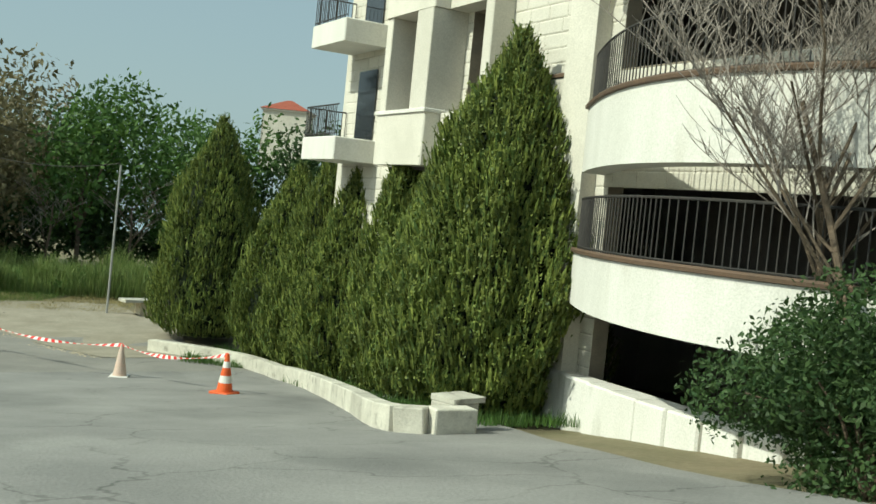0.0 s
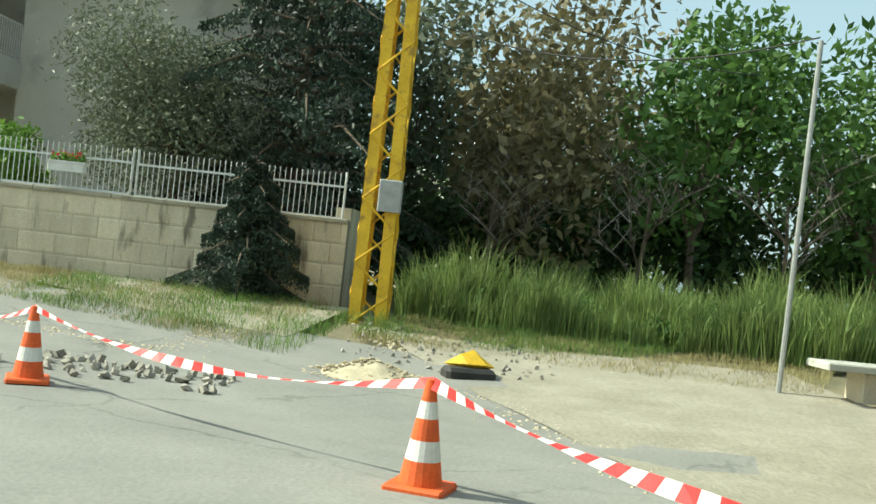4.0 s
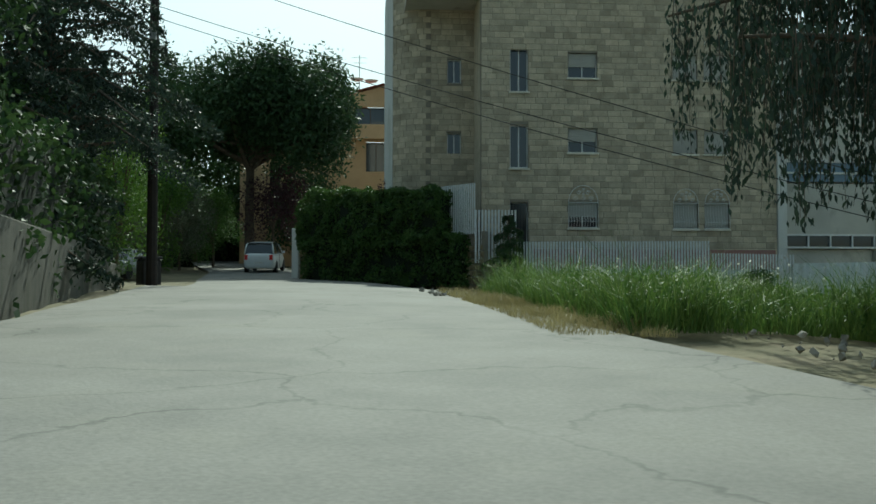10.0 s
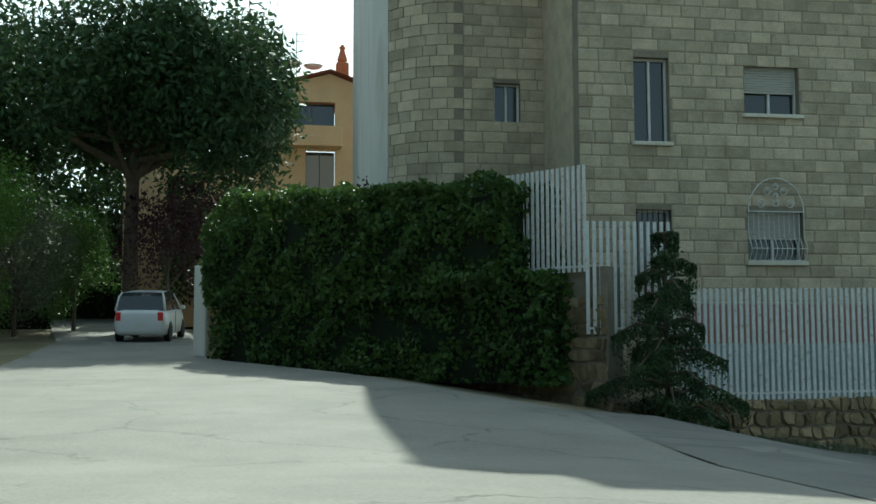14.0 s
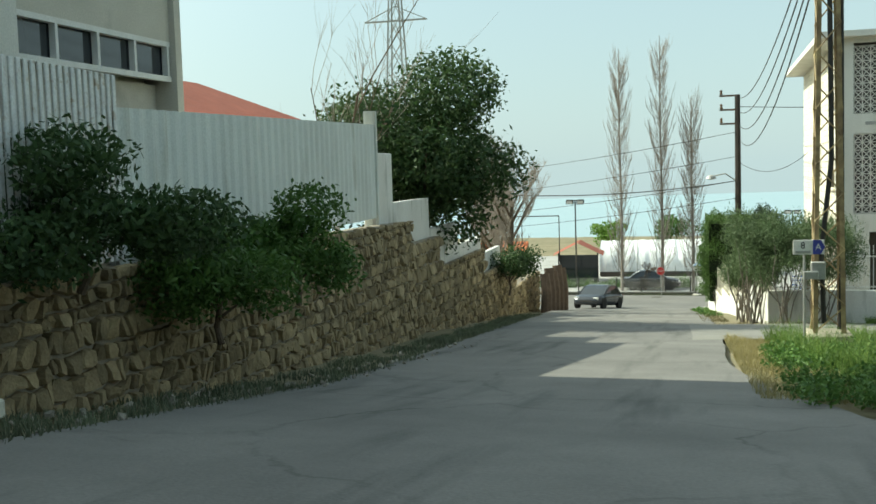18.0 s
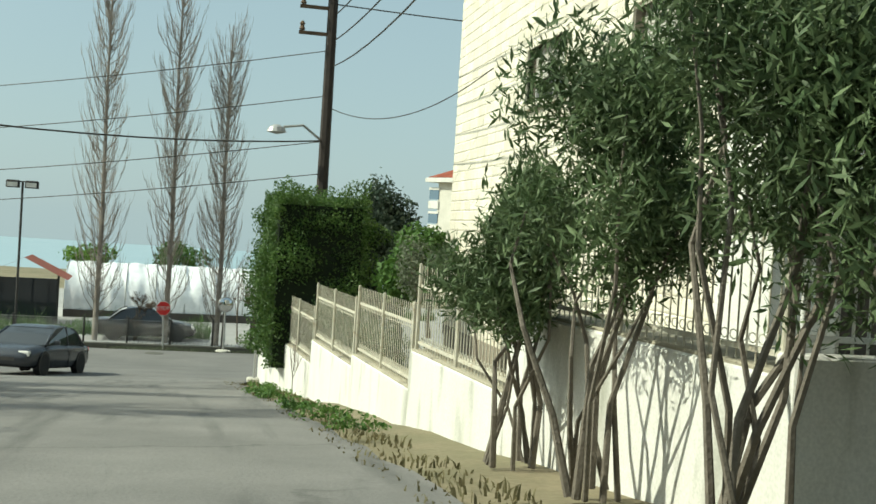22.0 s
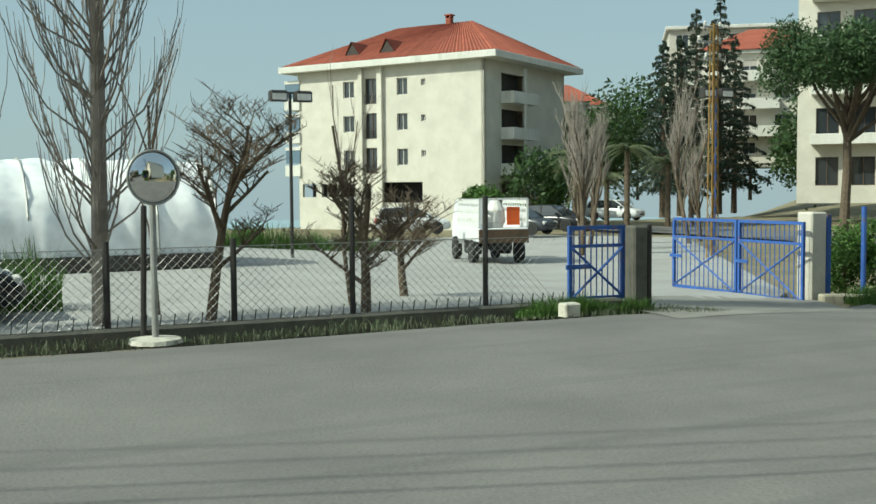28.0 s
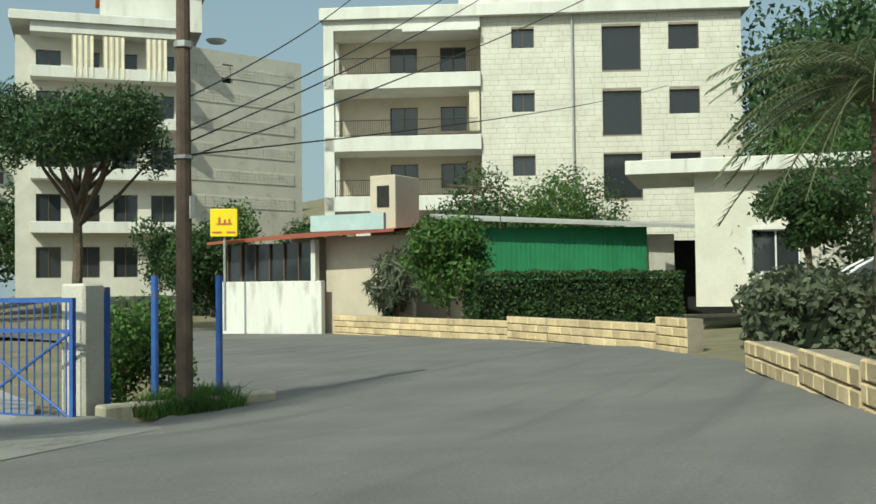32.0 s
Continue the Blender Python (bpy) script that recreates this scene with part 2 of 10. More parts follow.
M_lime = mat("limestone_block", (0.74, 0.69, 0.58), (0.64, 0.59, 0.48), 1.6, 0.9, 0.6, obj=0.1)
M_lime_join = mat("limestone_block_joined", (0.74, 0.69, 0.58), (0.64, 0.59, 0.48), 1.6, 0.9, 0.6, island=0.1)
M_rubble = mat("rubble_stone", (0.36, 0.28, 0.165), (0.2, 0.155, 0.09), 3.0, 0.95, 0.9, obj=0.35, fine=25)
M_rubble_join = mat("rubble_stone_joined", (0.36, 0.28, 0.165), (0.2, 0.155, 0.09), 3.0, 0.95, 0.9, island=0.35, fine=25)
M_ystone = mat("yellow_stone", (0.68, 0.53, 0.32), (0.52, 0.4, 0.24), 2.5, 0.9, 0.7, obj=0.2)
M_tile = mat("terracotta_tile", (0.52, 0.17, 0.075), (0.38, 0.12, 0.06), 2.0, 0.8, 0.4, obj=0.15)
M_tile_far = mat("terracotta_roof", (0.32, 0.09, 0.055), (0.235, 0.066, 0.042), 1.2, 0.8, 0.4, island=0.15)
M_tile_old = mat("orange_tile", (0.58, 0.24, 0.12), (0.42, 0.17, 0.09), 2.0, 0.8, 0.5, obj=0.2)
M_lattice = mat("breeze_block", (0.74, 0.72, 0.67), (0.64, 0.62, 0.57), 2, 0.9, 0.3, obj=0.08)
# near-black fill: the shade inside openings is put into this colour
M_dark = mat("opening_shade", (0.035, 0.033, 0.03), (0.02, 0.02, 0.02), 1.0, 0.9, 0.0)
# dark fill: the shade of recesses and undersides is put into this colour
M_shade = mat("shade_fill", (0.09, 0.08, 0.07), (0.06, 0.055, 0.05), 1.0, 0.9, 0.1)
M_frame_w = mat("white_frame", (0.72, 0.71, 0.68), (0.62, 0.61, 0.58), 3, 0.5, 0.05)
M_frame_b = mat("brown_frame", (0.14, 0.09, 0.06), (0.1, 0.07, 0.05), 3, 0.6, 0.1)
M_blind = mat("roller_blind", (0.5, 0.48, 0.43), (0.42, 0.4, 0.36), 2, 0.7, 0.1)
M_white_metal = mat("white_painted_metal", (0.74, 0.75, 0.73), (0.62, 0.62, 0.6), 6, 0.5, 0.1, stain=(0.42, 0.32, 0.22))
M_cream_metal = mat("cream_painted_iron", (0.6, 0.57, 0.47), (0.46, 0.43, 0.35), 5, 0.6, 0.1, stain=(0.35, 0.27, 0.18))
M_corr = mat("corrugated_white_sheet", (0.66, 0.69, 0.66), (0.56, 0.58, 0.55), 1.2, 0.55, 0.1, stain=(0.42, 0.42, 0.36), streak=True)
M_black = mat("black_iron", (0.03, 0.03, 0.03), (0.05, 0.045, 0.04), 5, 0.6, 0.1)
M_rust = mat("rusty_steel", (0.13, 0.085, 0.055), (0.07, 0.05, 0.035), 4, 0.85, 0.3)
M_yellow = mat("yellow_paint", (0.8, 0.5, 0.04), (0.62, 0.37, 0.03), 3, 0.55, 0.15, stain=(0.3, 0.16, 0.05))
M_blue = mat("blue_paint", (0.05, 0.13, 0.42), (0.035, 0.09, 0.3), 4, 0.5, 0.1, stain=(0.16, 0.1, 0.06))
M_galv = mat("galvanised_steel", (0.42, 0.42, 0.4), (0.32, 0.32, 0.31), 5, 0.5, 0.1, metal=0.4)
M_orange = mat("orange_plastic", (0.75, 0.13, 0.03), (0.6, 0.1, 0.03), 6, 0.6, 0.1)
M_white_plastic = mat("white_plastic", (0.75, 0.74, 0.7), (0.6, 0.58, 0.54), 5, 0.55, 0.05)
M_red = mat("red_plastic", (0.65, 0.04, 0.04), (0.55, 0.03, 0.03), 6, 0.5, 0.05)
M_tarp = mat("white_tarpaulin", (0.72, 0.75, 0.74), (0.6, 0.63, 0.62), 1.0, 0.5, 0.3, fine=8)
M_tent = mat("white_tent", (0.86, 0.87, 0.87), (0.76, 0.78, 0.78), 1.0, 0.4, 0.9, fine=2.5)
M_bark = mat("bark", (0.16, 0.12, 0.085), (0.09, 0.07, 0.05), 6, 0.95, 0.9, fine=30)
M_twig = mat("pale_twig", (0.32, 0.28, 0.245), (0.2, 0.175, 0.15), 5, 0.95, 0.4)
M_wood = mat("weathered_wood", (0.14, 0.1, 0.075), (0.09, 0.065, 0.05), 5, 0.9, 0.5)
M_green_sheet = mat("green_sheet", (0.03, 0.2, 0.09), (0.025, 0.16, 0.07), 1.0, 0.6, 0.1)
M_roof_sheet = mat("grey_sheet_roof", (0.42, 0.42, 0.4), (0.32, 0.32, 0.3), 1.5, 0.7, 0.2)
M_car_silver = mat("silver_car_paint", (0.3, 0.31, 0.32), (0.27, 0.28, 0.29), 3, 0.3, 0.0, metal=0.4)
M_car_white = mat("white_car_paint", (0.75, 0.76, 0.76), (0.72, 0.73, 0.73), 2, 0.25, 0.0, spec=0.5)
M_car_dark = mat("dark_car_paint", (0.06, 0.065, 0.075), (0.05, 0.055, 0.065), 2, 0.22, 0.0, metal=0.3, spec=0.5)
M_car_black = mat("black_car_paint", (0.02, 0.02, 0.022), (0.015, 0.015, 0.017), 2, 0.25, 0.0, spec=0.5)
M_rubber = mat("rubber", (0.025, 0.025, 0.025), (0.035, 0.035, 0.035), 8, 0.9, 0.2)
M_curtain = mat("grey_curtain", (0.42, 0.42, 0.41), (0.36, 0.36, 0.35), 2, 0.9, 0.2)
M_curtain_b = mat("cream_curtain", (0.68, 0.62, 0.48), (0.58, 0.53, 0.41), 2, 0.9, 0.2)
M_pebble = mat("rubble_pieces", (0.36, 0.33, 0.28), (0.26, 0.24, 0.2), 6, 0.95, 0.5, island=0.25)
M_sea = mat("hazy_sea", (0.28, 0.37, 0.41), (0.26, 0.35, 0.395), 0.01, 0.7, 0.0)
M_sign_blue = mat("sign_blue", (0.06, 0.07, 0.33), (0.05, 0.06, 0.28), 3, 0.5, 0.0)
M_yellow_old = mat("weathered_yellow_paint", (0.3, 0.19, 0.05), (0.17, 0.1, 0.04), 3, 0.7, 0.3, stain=(0.16, 0.08, 0.03))
M_sign_yellow = mat("sign_yellow", (0.85, 0.62, 0.02), (0.78, 0.56, 0.02), 3, 0.5, 0.0)
M_redwash = mat("red_wash", (0.38, 0.2, 0.17), (0.3, 0.16, 0.14), 1.5, 0.9, 0.2)
M_bluewash = mat("blue_wash", (0.36, 0.45, 0.46), (0.27, 0.34, 0.35), 1.5, 0.9, 0.2)
M_pylon = mat("faded_yellow_steel", (0.46, 0.36, 0.19), (0.17, 0.115, 0.07), 2.5, 0.7, 0.2)
M_teal = mat("pale_teal_panel", (0.42, 0.55, 0.55), (0.36, 0.47, 0.47), 2, 0.6, 0.1)

L_cypress = leaf_mat("cypress_leaf", (0.06, 0.105, 0.028), (0.24, 0.28, 0.065))
L_cedar = leaf_mat("cedar_needles", (0.027, 0.048, 0.035), (0.05, 0.075, 0.046), through=0.2)
L_olive = leaf_mat("olive_leaf", (0.09, 0.115, 0.065), (0.16, 0.18, 0.12))
L_dark = leaf_mat("dark_leaf", (0.03, 0.065, 0.022), (0.065, 0.11, 0.035))
L_mid = leaf_mat("green_leaf", (0.05, 0.11, 0.025), (0.1, 0.18, 0.04))
L_bright = leaf_mat("bright_leaf", (0.1, 0.2, 0.03), (0.17, 0.28, 0.05))
L_oleander = leaf_mat("oleander_leaf", (0.06, 0.1, 0.04), (0.14, 0.19, 0.09))
L_ivy = leaf_mat("ivy_leaf", (0.04, 0.09, 0.02), (0.09, 0.15, 0.035))
L_brown = leaf_mat("brown_leaf", (0.13, 0.12, 0.06), (0.2, 0.17, 0.09))
L_plum = leaf_mat("plum_leaf", (0.05, 0.025, 0.03), (0.08, 0.035, 0.04))
L_pine = leaf_mat("pine_needles", (0.03, 0.065, 0.025), (0.065, 0.11, 0.04), through=0.2)
L_grass = leaf_mat("grass_blade", (0.11, 0.18, 0.045), (0.25, 0.3, 0.1))
L_meadow = leaf_mat("meadow_grass", (0.07, 0.15, 0.03), (0.2, 0.28, 0.07))
L_weed = leaf_mat("weed_leaf", (0.05, 0.12, 0.025), (0.13, 0.22, 0.05))
L_dry = leaf_mat("dry_grass", (0.3, 0.26, 0.11), (0.36, 0.31, 0.16))
L_palm = leaf_mat("palm_leaf", (0.1, 0.13, 0.06), (0.2, 0.22, 0.12))
L_flower = leaf_mat("red_flower", (0.5, 0.02, 0.03), (0.6, 0.05, 0.06))


def glass_mat(name, tint=(0.03, 0.035, 0.04)):
    m = bpy.data.materials.new(name)
    m.use_nodes = True
    b = m.node_tree.nodes["Principled BSDF"]
    b.inputs["Base Color"].default_value = (*tint, 1)
    b.inputs["Roughness"].default_value, b.inputs["Specular IOR Level"].default_value = 0.06, 0.8
    return m


M_glass = glass_mat("window_glass")
M_glass_b = glass_mat("bluish_glass", (0.1, 0.16, 0.22))
M_mirror = bpy.data.materials.new("mirror")
M_mirror.use_nodes = True
M_mirror.node_tree.nodes["Principled BSDF"].inputs["Metallic"].default_value = 1.0
M_mirror.node_tree.nodes["Principled BSDF"].inputs["Roughness"].default_value = 0.05
M_mirror.node_tree.nodes["Principled BSDF"].inputs["Base Color"].default_value = (0.75, 0.76, 0.76, 1)


# ---------------------------------------------------------------- mesh helpers
class Geo:
    """Vertices and faces of one mesh."""

    def __init__(self):
        self.v, self.f = [], []

    def add(self, verts, faces):
        k = len(self.v)
        self.v += [tuple(p) for p in verts]
        self.f += [tuple(i + k for i in face) for face in faces]
        return self

    def box(self, x0, x1, y0, y1, z0, z1, m=None):
        pts = [(x, y, z) for z in (z0, z1) for x, y in ((x0, y0), (x1, y0), (x1, y1), (x0, y1))]
        if m is not None:
            pts = [m @ Vector(p) for p in pts]
        return self.add(pts, [(3, 2, 1, 0), (4, 5, 6, 7), (0, 1, 5, 4), (1, 2, 6, 5), (2, 3, 7, 6), (3, 0, 4, 7)])

    def cbox(self, x0, x1, y0, y1, z0, z1, c=0.02):
        """A box with chamfered upright and top edges."""
        ring = lambda d, z: [(x0 + d, y0, z), (x1 - d, y0, z), (x1, y0 + d, z), (x1, y1 - d, z), (x1 - d, y1, z), (x0 + d, y1, z), (x0, y1 - d, z), (x0, y0 + d, z)]
        top = [(x0 + c, y0 + c, z1), (x1 - c, y0 + c, z1), (x1 - c, y1 - c, z1), (x0 + c, y1 - c, z1)]
        k = ring(c, z0) + ring(c, z1 - c) + top
        faces = [tuple(range(7, -1, -1))] + [(i, (i + 1) % 8, 8 + (i + 1) % 8, 8 + i) for i in range(8)]
        faces += [(16, 17, 18, 19), (8, 9, 17, 16), (9, 10, 17), (10, 11, 18, 17), (11, 12, 18), (12, 13, 19, 18), (13, 14, 19), (14, 15, 16, 19), (15, 8, 16)]
        return self.add(k, faces)

    def tube(self, p0, p1, r0, r1=None, n=8, cap=True):
        p0, p1 = Vector(p0), Vector(p1)
        r1 = r0 if r1 is None else r1
        d = (p1 - p0)
        if d.length < 1e-6:
            return self
        d.normalize()
        a = d.orthogonal().normalized()
        b = d.cross(a)
        pts = []
        for p, r in ((p0, r0), (p1, r1)):
            pts += [p + (a * math.cos(2 * math.pi * i / n) + b * math.sin(2 * math.pi * i / n)) * r for i in range(n)]
        faces = [(i, (i + 1) % n, n + (i + 1) % n, n + i) for i in range(n)]
        if cap:
            faces += [tuple(range(n - 1, -1, -1)), tuple(range(n, 2 * n))]
        return self.add(pts, faces)

    def path(self, pts, r0, r1=None, n=6):
        """One continuous tube along a line of points."""
        r1 = r0 if r1 is None else r1
        pts = [Vector(p) for p in pts]
        k = len(pts) - 1
        ring, d0 = [], None
        for i, p in enumerate(pts):
            d = (pts[min(k, i + 1)] - pts[max(0, i - 1)])
            d = d.normalized() if d.length > 1e-9 else Vector((0, 0, 1))
            a = d.orthogonal().normalized() if d0 is None else (a0 - d * a0.dot(d)).normalized()
            a0, d0 = a, d
            b, r = d.cross(a), r0 + (r1 - r0) * i / k
            ring += [p + (a * math.cos(2 * math.pi * j / n) + b * math.sin(2 * math.pi * j / n)) * r for j in range(n)]
        faces = [(i * n + j, i * n + (j + 1) % n, (i + 1) * n + (j + 1) % n, (i + 1) * n + j) for i in range(k) for j in range(n)]
        faces += [tuple(range(n - 1, -1, -1)), tuple(range(k * n, k * n + n))]
        return self.add(ring, faces)

    def lathe(self, prof, n=16, c=(0, 0, 0)):
        """Turned about z: prof is (radius, height)."""
        pts = [(c[0] + r * math.cos(2 * math.pi * i / n), c[1] + r * math.sin(2 * math.pi * i / n), c[2] + z) for r, z in prof for i in range(n)]
        faces = [(j * n + i, j * n + (i + 1) % n, (j + 1) * n + (i + 1) % n, (j + 1) * n + i) for j in range(len(prof) - 1) for i in range(n)]
        faces += [tuple(range(n - 1, -1, -1)), tuple(range((len(prof) - 1) * n, len(prof) * n))]
        return self.add(pts, faces)

    def mesh(self, name, material, smooth=False):
        me = bpy.data.meshes.new(name)
        me.from_pydata(self.v, [], self.f)
        me.materials.append(material)
        if smooth:
            me.shade_smooth()
        me.update()
        return me


def thing(name, x=0, y=0, z=0, rz=0, label="", category="", group="", kind=""):
    e = new(name)
    e.matrix_world = pose(x, y, z, 0, 0, rz)
    return tagged(e, label, category, group, kind)


def part(name, geo, material, parent, label="", smooth=False, kind=""):
    me = geo if isinstance(geo, bpy.types.Mesh) else geo.mesh(name, material, smooth)
    ob = new(name, me)
    ob.parent = parent
    if label or kind:
        tagged(ob, label, kind=kind)
    return ob


def solid(name, geo, material, label, category, kind="", group="", smooth=False):
    """A thing or piece of the setting that is one mesh."""
    me = geo if isinstance(geo, bpy.types.Mesh) else geo.mesh(name, material, smooth)
    return tagged(new(name, me), label, category, group, kind)


def piece(name, me, parent, m):
    ob = new(name, me)
    ob.parent = parent
    ob.matrix_basis = m
    return ob


def quads_mesh(name, verts, k, material):
    """A mesh from an (n, k, 3) array of separate k-gons."""
    n = len(verts)
    me = bpy.data.meshes.new(name)
    me.vertices.add(n * k)
    me.vertices.foreach_set("co", np.ascontiguousarray(verts, dtype=np.float32).ravel())
    me.loops.add(n * k)
    me.loops.foreach_set("vertex_index", np.arange(n * k, dtype=np.int32))
    me.polygons.add(n)
    me.polygons.foreach_set("loop_start", np.arange(0, n * k, k, dtype=np.int32))
    me.polygons.foreach_set("loop_total", np.full(n, k, dtype=np.int32))
    me.materials.append(material)
    me.update(calc_edges=True)
    return me


def pl(v, table):
    return float(np.interp(v, [a for a, _ in table], [b for _, b in table]))


def ss(a, b, v):
    k = min(1.0, max(0.0, (v - a) / (b - a)))
    return k * k * (3 - 2 * k)


# ---------------------------------------------------------------- lie of the land
LOW_STREET = [(-60, 4.0), (-33.5, 0.3), (-20.7, -1.5), (-10.5, -2.78), (-3, -3.17)]
TOP_STREET = [(-120, 4), (-60, 1.2), (-24, -0.66), (-4, -1.3), (0, -1.1), (10.7, -1.45), (22.5, -1.95), (34.9, -2.52), (47.5, -3.08), (56, -3.2), (90, -2.0)]
HILL_STREET = [(5, -1.7), (7.4, -2.03), (13.5, -2.79), (21, -3.89), (29.4, -4.81), (42, -6.15), (56, -7.7), (65, -8.87), (68.8, -9.33), (72.5, -9.75), (76, -9.95), (82, -10.05), (90, -10.2), (150, -10.8)]


def land(x, y):
    """Height of the ground."""
    q = pl(x, TOP_STREET)
    s = ss(42, 50, x)
    a = q * (1 - s) + pl(y, LOW_STREET) * s if y < -3 else q
    k = ss(0, 9, y) * (1 - ss(3, 28, x) * (1 - ss(60, 75, y)))
    z = a * (1 - k) + pl(y, HILL_STREET) * k
    z += 0.4 * ss(36, 44, x) * ss(0, 6.5, y) * (1 - ss(12, 30, y)) - 0.4 * ss(-3, 6, x) * ss(72, 82, y)
    z += 22 * ss(66, 190, x) * ss(60, 110, y)
    return z


def ground_sheet():
    xs = np.unique(np.r_[np.arange(-45, 80, 1.0), np.linspace(-4000, -45, 14), np.linspace(80, 260, 24), np.linspace(260, 4000, 10)])
    ys = np.unique(np.r_[np.arange(-50, 120, 1.0), np.linspace(-1500, -50, 10), np.linspace(120, 330, 22), np.linspace(330, 700, 8)])
    v = []
    for y in ys:
        for x in xs:
            z = land(x, y) - 0.06
            z -= 190 * ss(150, 560, y) * (1 - 0.35 * ss(60, 250, x))
            z += 0.09 * noise.noise((x * 0.5, y * 0.5, 0))
            v.append((x, y, z - 0.05))
    n = len(xs)
    f = [(j * n + i, j * n + i + 1, (j + 1) * n + i + 1, (j + 1) * n + i) for j in range(len(ys) - 1) for i in range(n - 1)]
    me = bpy.data.meshes.new("ground")
    me.from_pydata(v, [], f)
    me.materials.append(M_ground)
    me.shade_smooth()
    tagged(new("ground", me), "dry brown earth with thin grass between the streets", "ground", kind="structure")


ground_sheet()
sea = Geo().add([(-9000, 420, -150), (9000, 420, -150), (9000, 30000, -150), (-9000, 30000, -150)], [(0, 1, 2, 3)])
solid("water", sea, M_sea, "pale hazy sea below the town", "sea", "structure")


def strip(name, rows, material, label, category="road", lift=0.0, steps=6, kind="structure"):
    """A road surface laid on the land between left and right edges (rows of xl, yl, xr, yr), subdivided."""
    fine = []
    for a, b in zip(rows[:-1], rows[1:]):
        k = max(1, int(max(math.dist(a[:2], b[:2]), math.dist(a[2:], b[2:])) / 1.0))
        fine += [[p + (q - p) * i / k for p, q in zip(a, b)] for i in range(k)]
    fine.append(list(rows[-1]))
    v, f = [], []
    w = steps + 1
    for xl, yl, xr, yr in fine:
        for i in range(w):
            x, y = xl + (xr - xl) * i / steps, yl + (yr - yl) * i / steps
            edge = 0.12 * noise.noise((x * 0.9, y * 0.9, 3)) if i in (0, steps) else 0
            v.append((x + edge, y + edge, land(x, y) + lift))
    for j in range(len(fine) - 1):
        for i in range(steps):
            f.append((j * w + i, j * w + i + 1, (j + 1) * w + i + 1, (j + 1) * w + i))
    me = bpy.data.meshes.new(name)
    me.from_pydata(v, [], f)
    me.materials.append(material)
    me.shade_smooth()
    return tagged(new(name, me), label, category, kind=kind)


strip("road", [(49.0, -52, 59.5, -52), (50.5, -33, 60.2, -26), (51.5, -20, 62.4, -16), (50.5, -11, 62.6, -9)],
      M_first_road, "grey cracked asphalt street beside the apartment house", steps=8)
strip("road", [(50.5, -11, 62.6, -9), (46, -7.5, 61.5, -1.2), (41, -5.5, 55.5, 2.6), (34, -4.5, 44, 5.5), (27, -4.0, 34, 6.3), (18, -4.3, 18.5, 3.6), (8, -4.8, 9, 2.4), (0, -5.6, 3.2, 2.6)],
      M_conc_road, "worn pale grey village street with cracks and dust", steps=8)
strip("road", [(0, -5.6, 3.2, 2.6), (-5, -6.0, -2.0, 6.0), (-14, -6.5, -10.2, 3.6), (-22, -7.6, -22, -2.4), (-32, -8.5, -32, -3.6), (-48, -12, -48, -6), (-80, -18, -80, -10)],
      M_conc_road, "cracked pale street between gardens", steps=8)
strip("road", [(3.2, 2.6, -10.2, 3.6), (-2.2, 7, -11.6, 8), (-4.6, 12, -12.3, 14), (-6.1, 20, -12.5, 22), (-6.9, 26, -12.8, 28), (-6.9, 34, -13.2, 34), (-7.2, 44, -13.8, 44), (-7.7, 56, -14.6, 56), (-8.0, 66, -15.5, 64), (-7.4, 70, -20, 69.5)],
      M_asph, "grey asphalt street running downhill", steps=8, lift=0.004)
strip("road", [(-60, 73, -60, 81.5), (-30, 70.5, -30, 81), (-19, 69.0, -19, 81), (-7.4, 70, -7.4, 80.7), (-3, 71.5, -2, 80.9), (2, 73.6, 3.2, 82.0), (7.2, 75.3, 6.8, 83.6), (12, 76.8, 11, 88), (19, 80, 16, 93), (26, 88, 22, 100), (31, 98, 25, 106), (34, 112, 27, 116), (36, 150, 28, 150)],
      M_asph_main, "wide grey asphalt main road", steps=8, lift=0.008)
strip("pavement", [(-7.6, 33.0, -7.9, 41.0), (-3.5, 34.2, -3.0, 43.0), (0, 35.5, 2, 43.6), (12, 37.5, 12, 43.8)], M_conc_road, "pale concrete driveway beside the garden wall", "driveway", lift=0.012)
strip("pavement", [(-25, 84, -28, 118), (-13, 83, -10, 122), (-2, 82.6, 8, 122), (3, 83.2, 20, 120), (6, 86, 24, 112)], M_plot, "pale gravelled parking yard behind the fence", "parking", lift=0.004)
strip("pavement", [(58.6, -7.0, 60.8, -6.6), (56, 1.0, 62.2, -1.0), (54.5, 4.2, 61, 3.5)], M_sand, "sandy roadside strip with dust and debris", "verge", lift=0.012)
strip("pavement", [(48.6, 4.6, 48.9, 6.9), (51, 3.3, 51.4, 6.7), (53.4, 2.6, 53.9, 6.6)], M_sand, "sandy verge below the garden wall", "verge", lift=0.012)
strip("pavement", [(-1.4, 80.2, 3.6, 81.8), (-1.2, 81.6, 4.6, 83.6), (0.5, 84.5, 4.4, 85.6)], M_conc_road, "pale concrete apron in the gateway", "apron", lift=0.014)


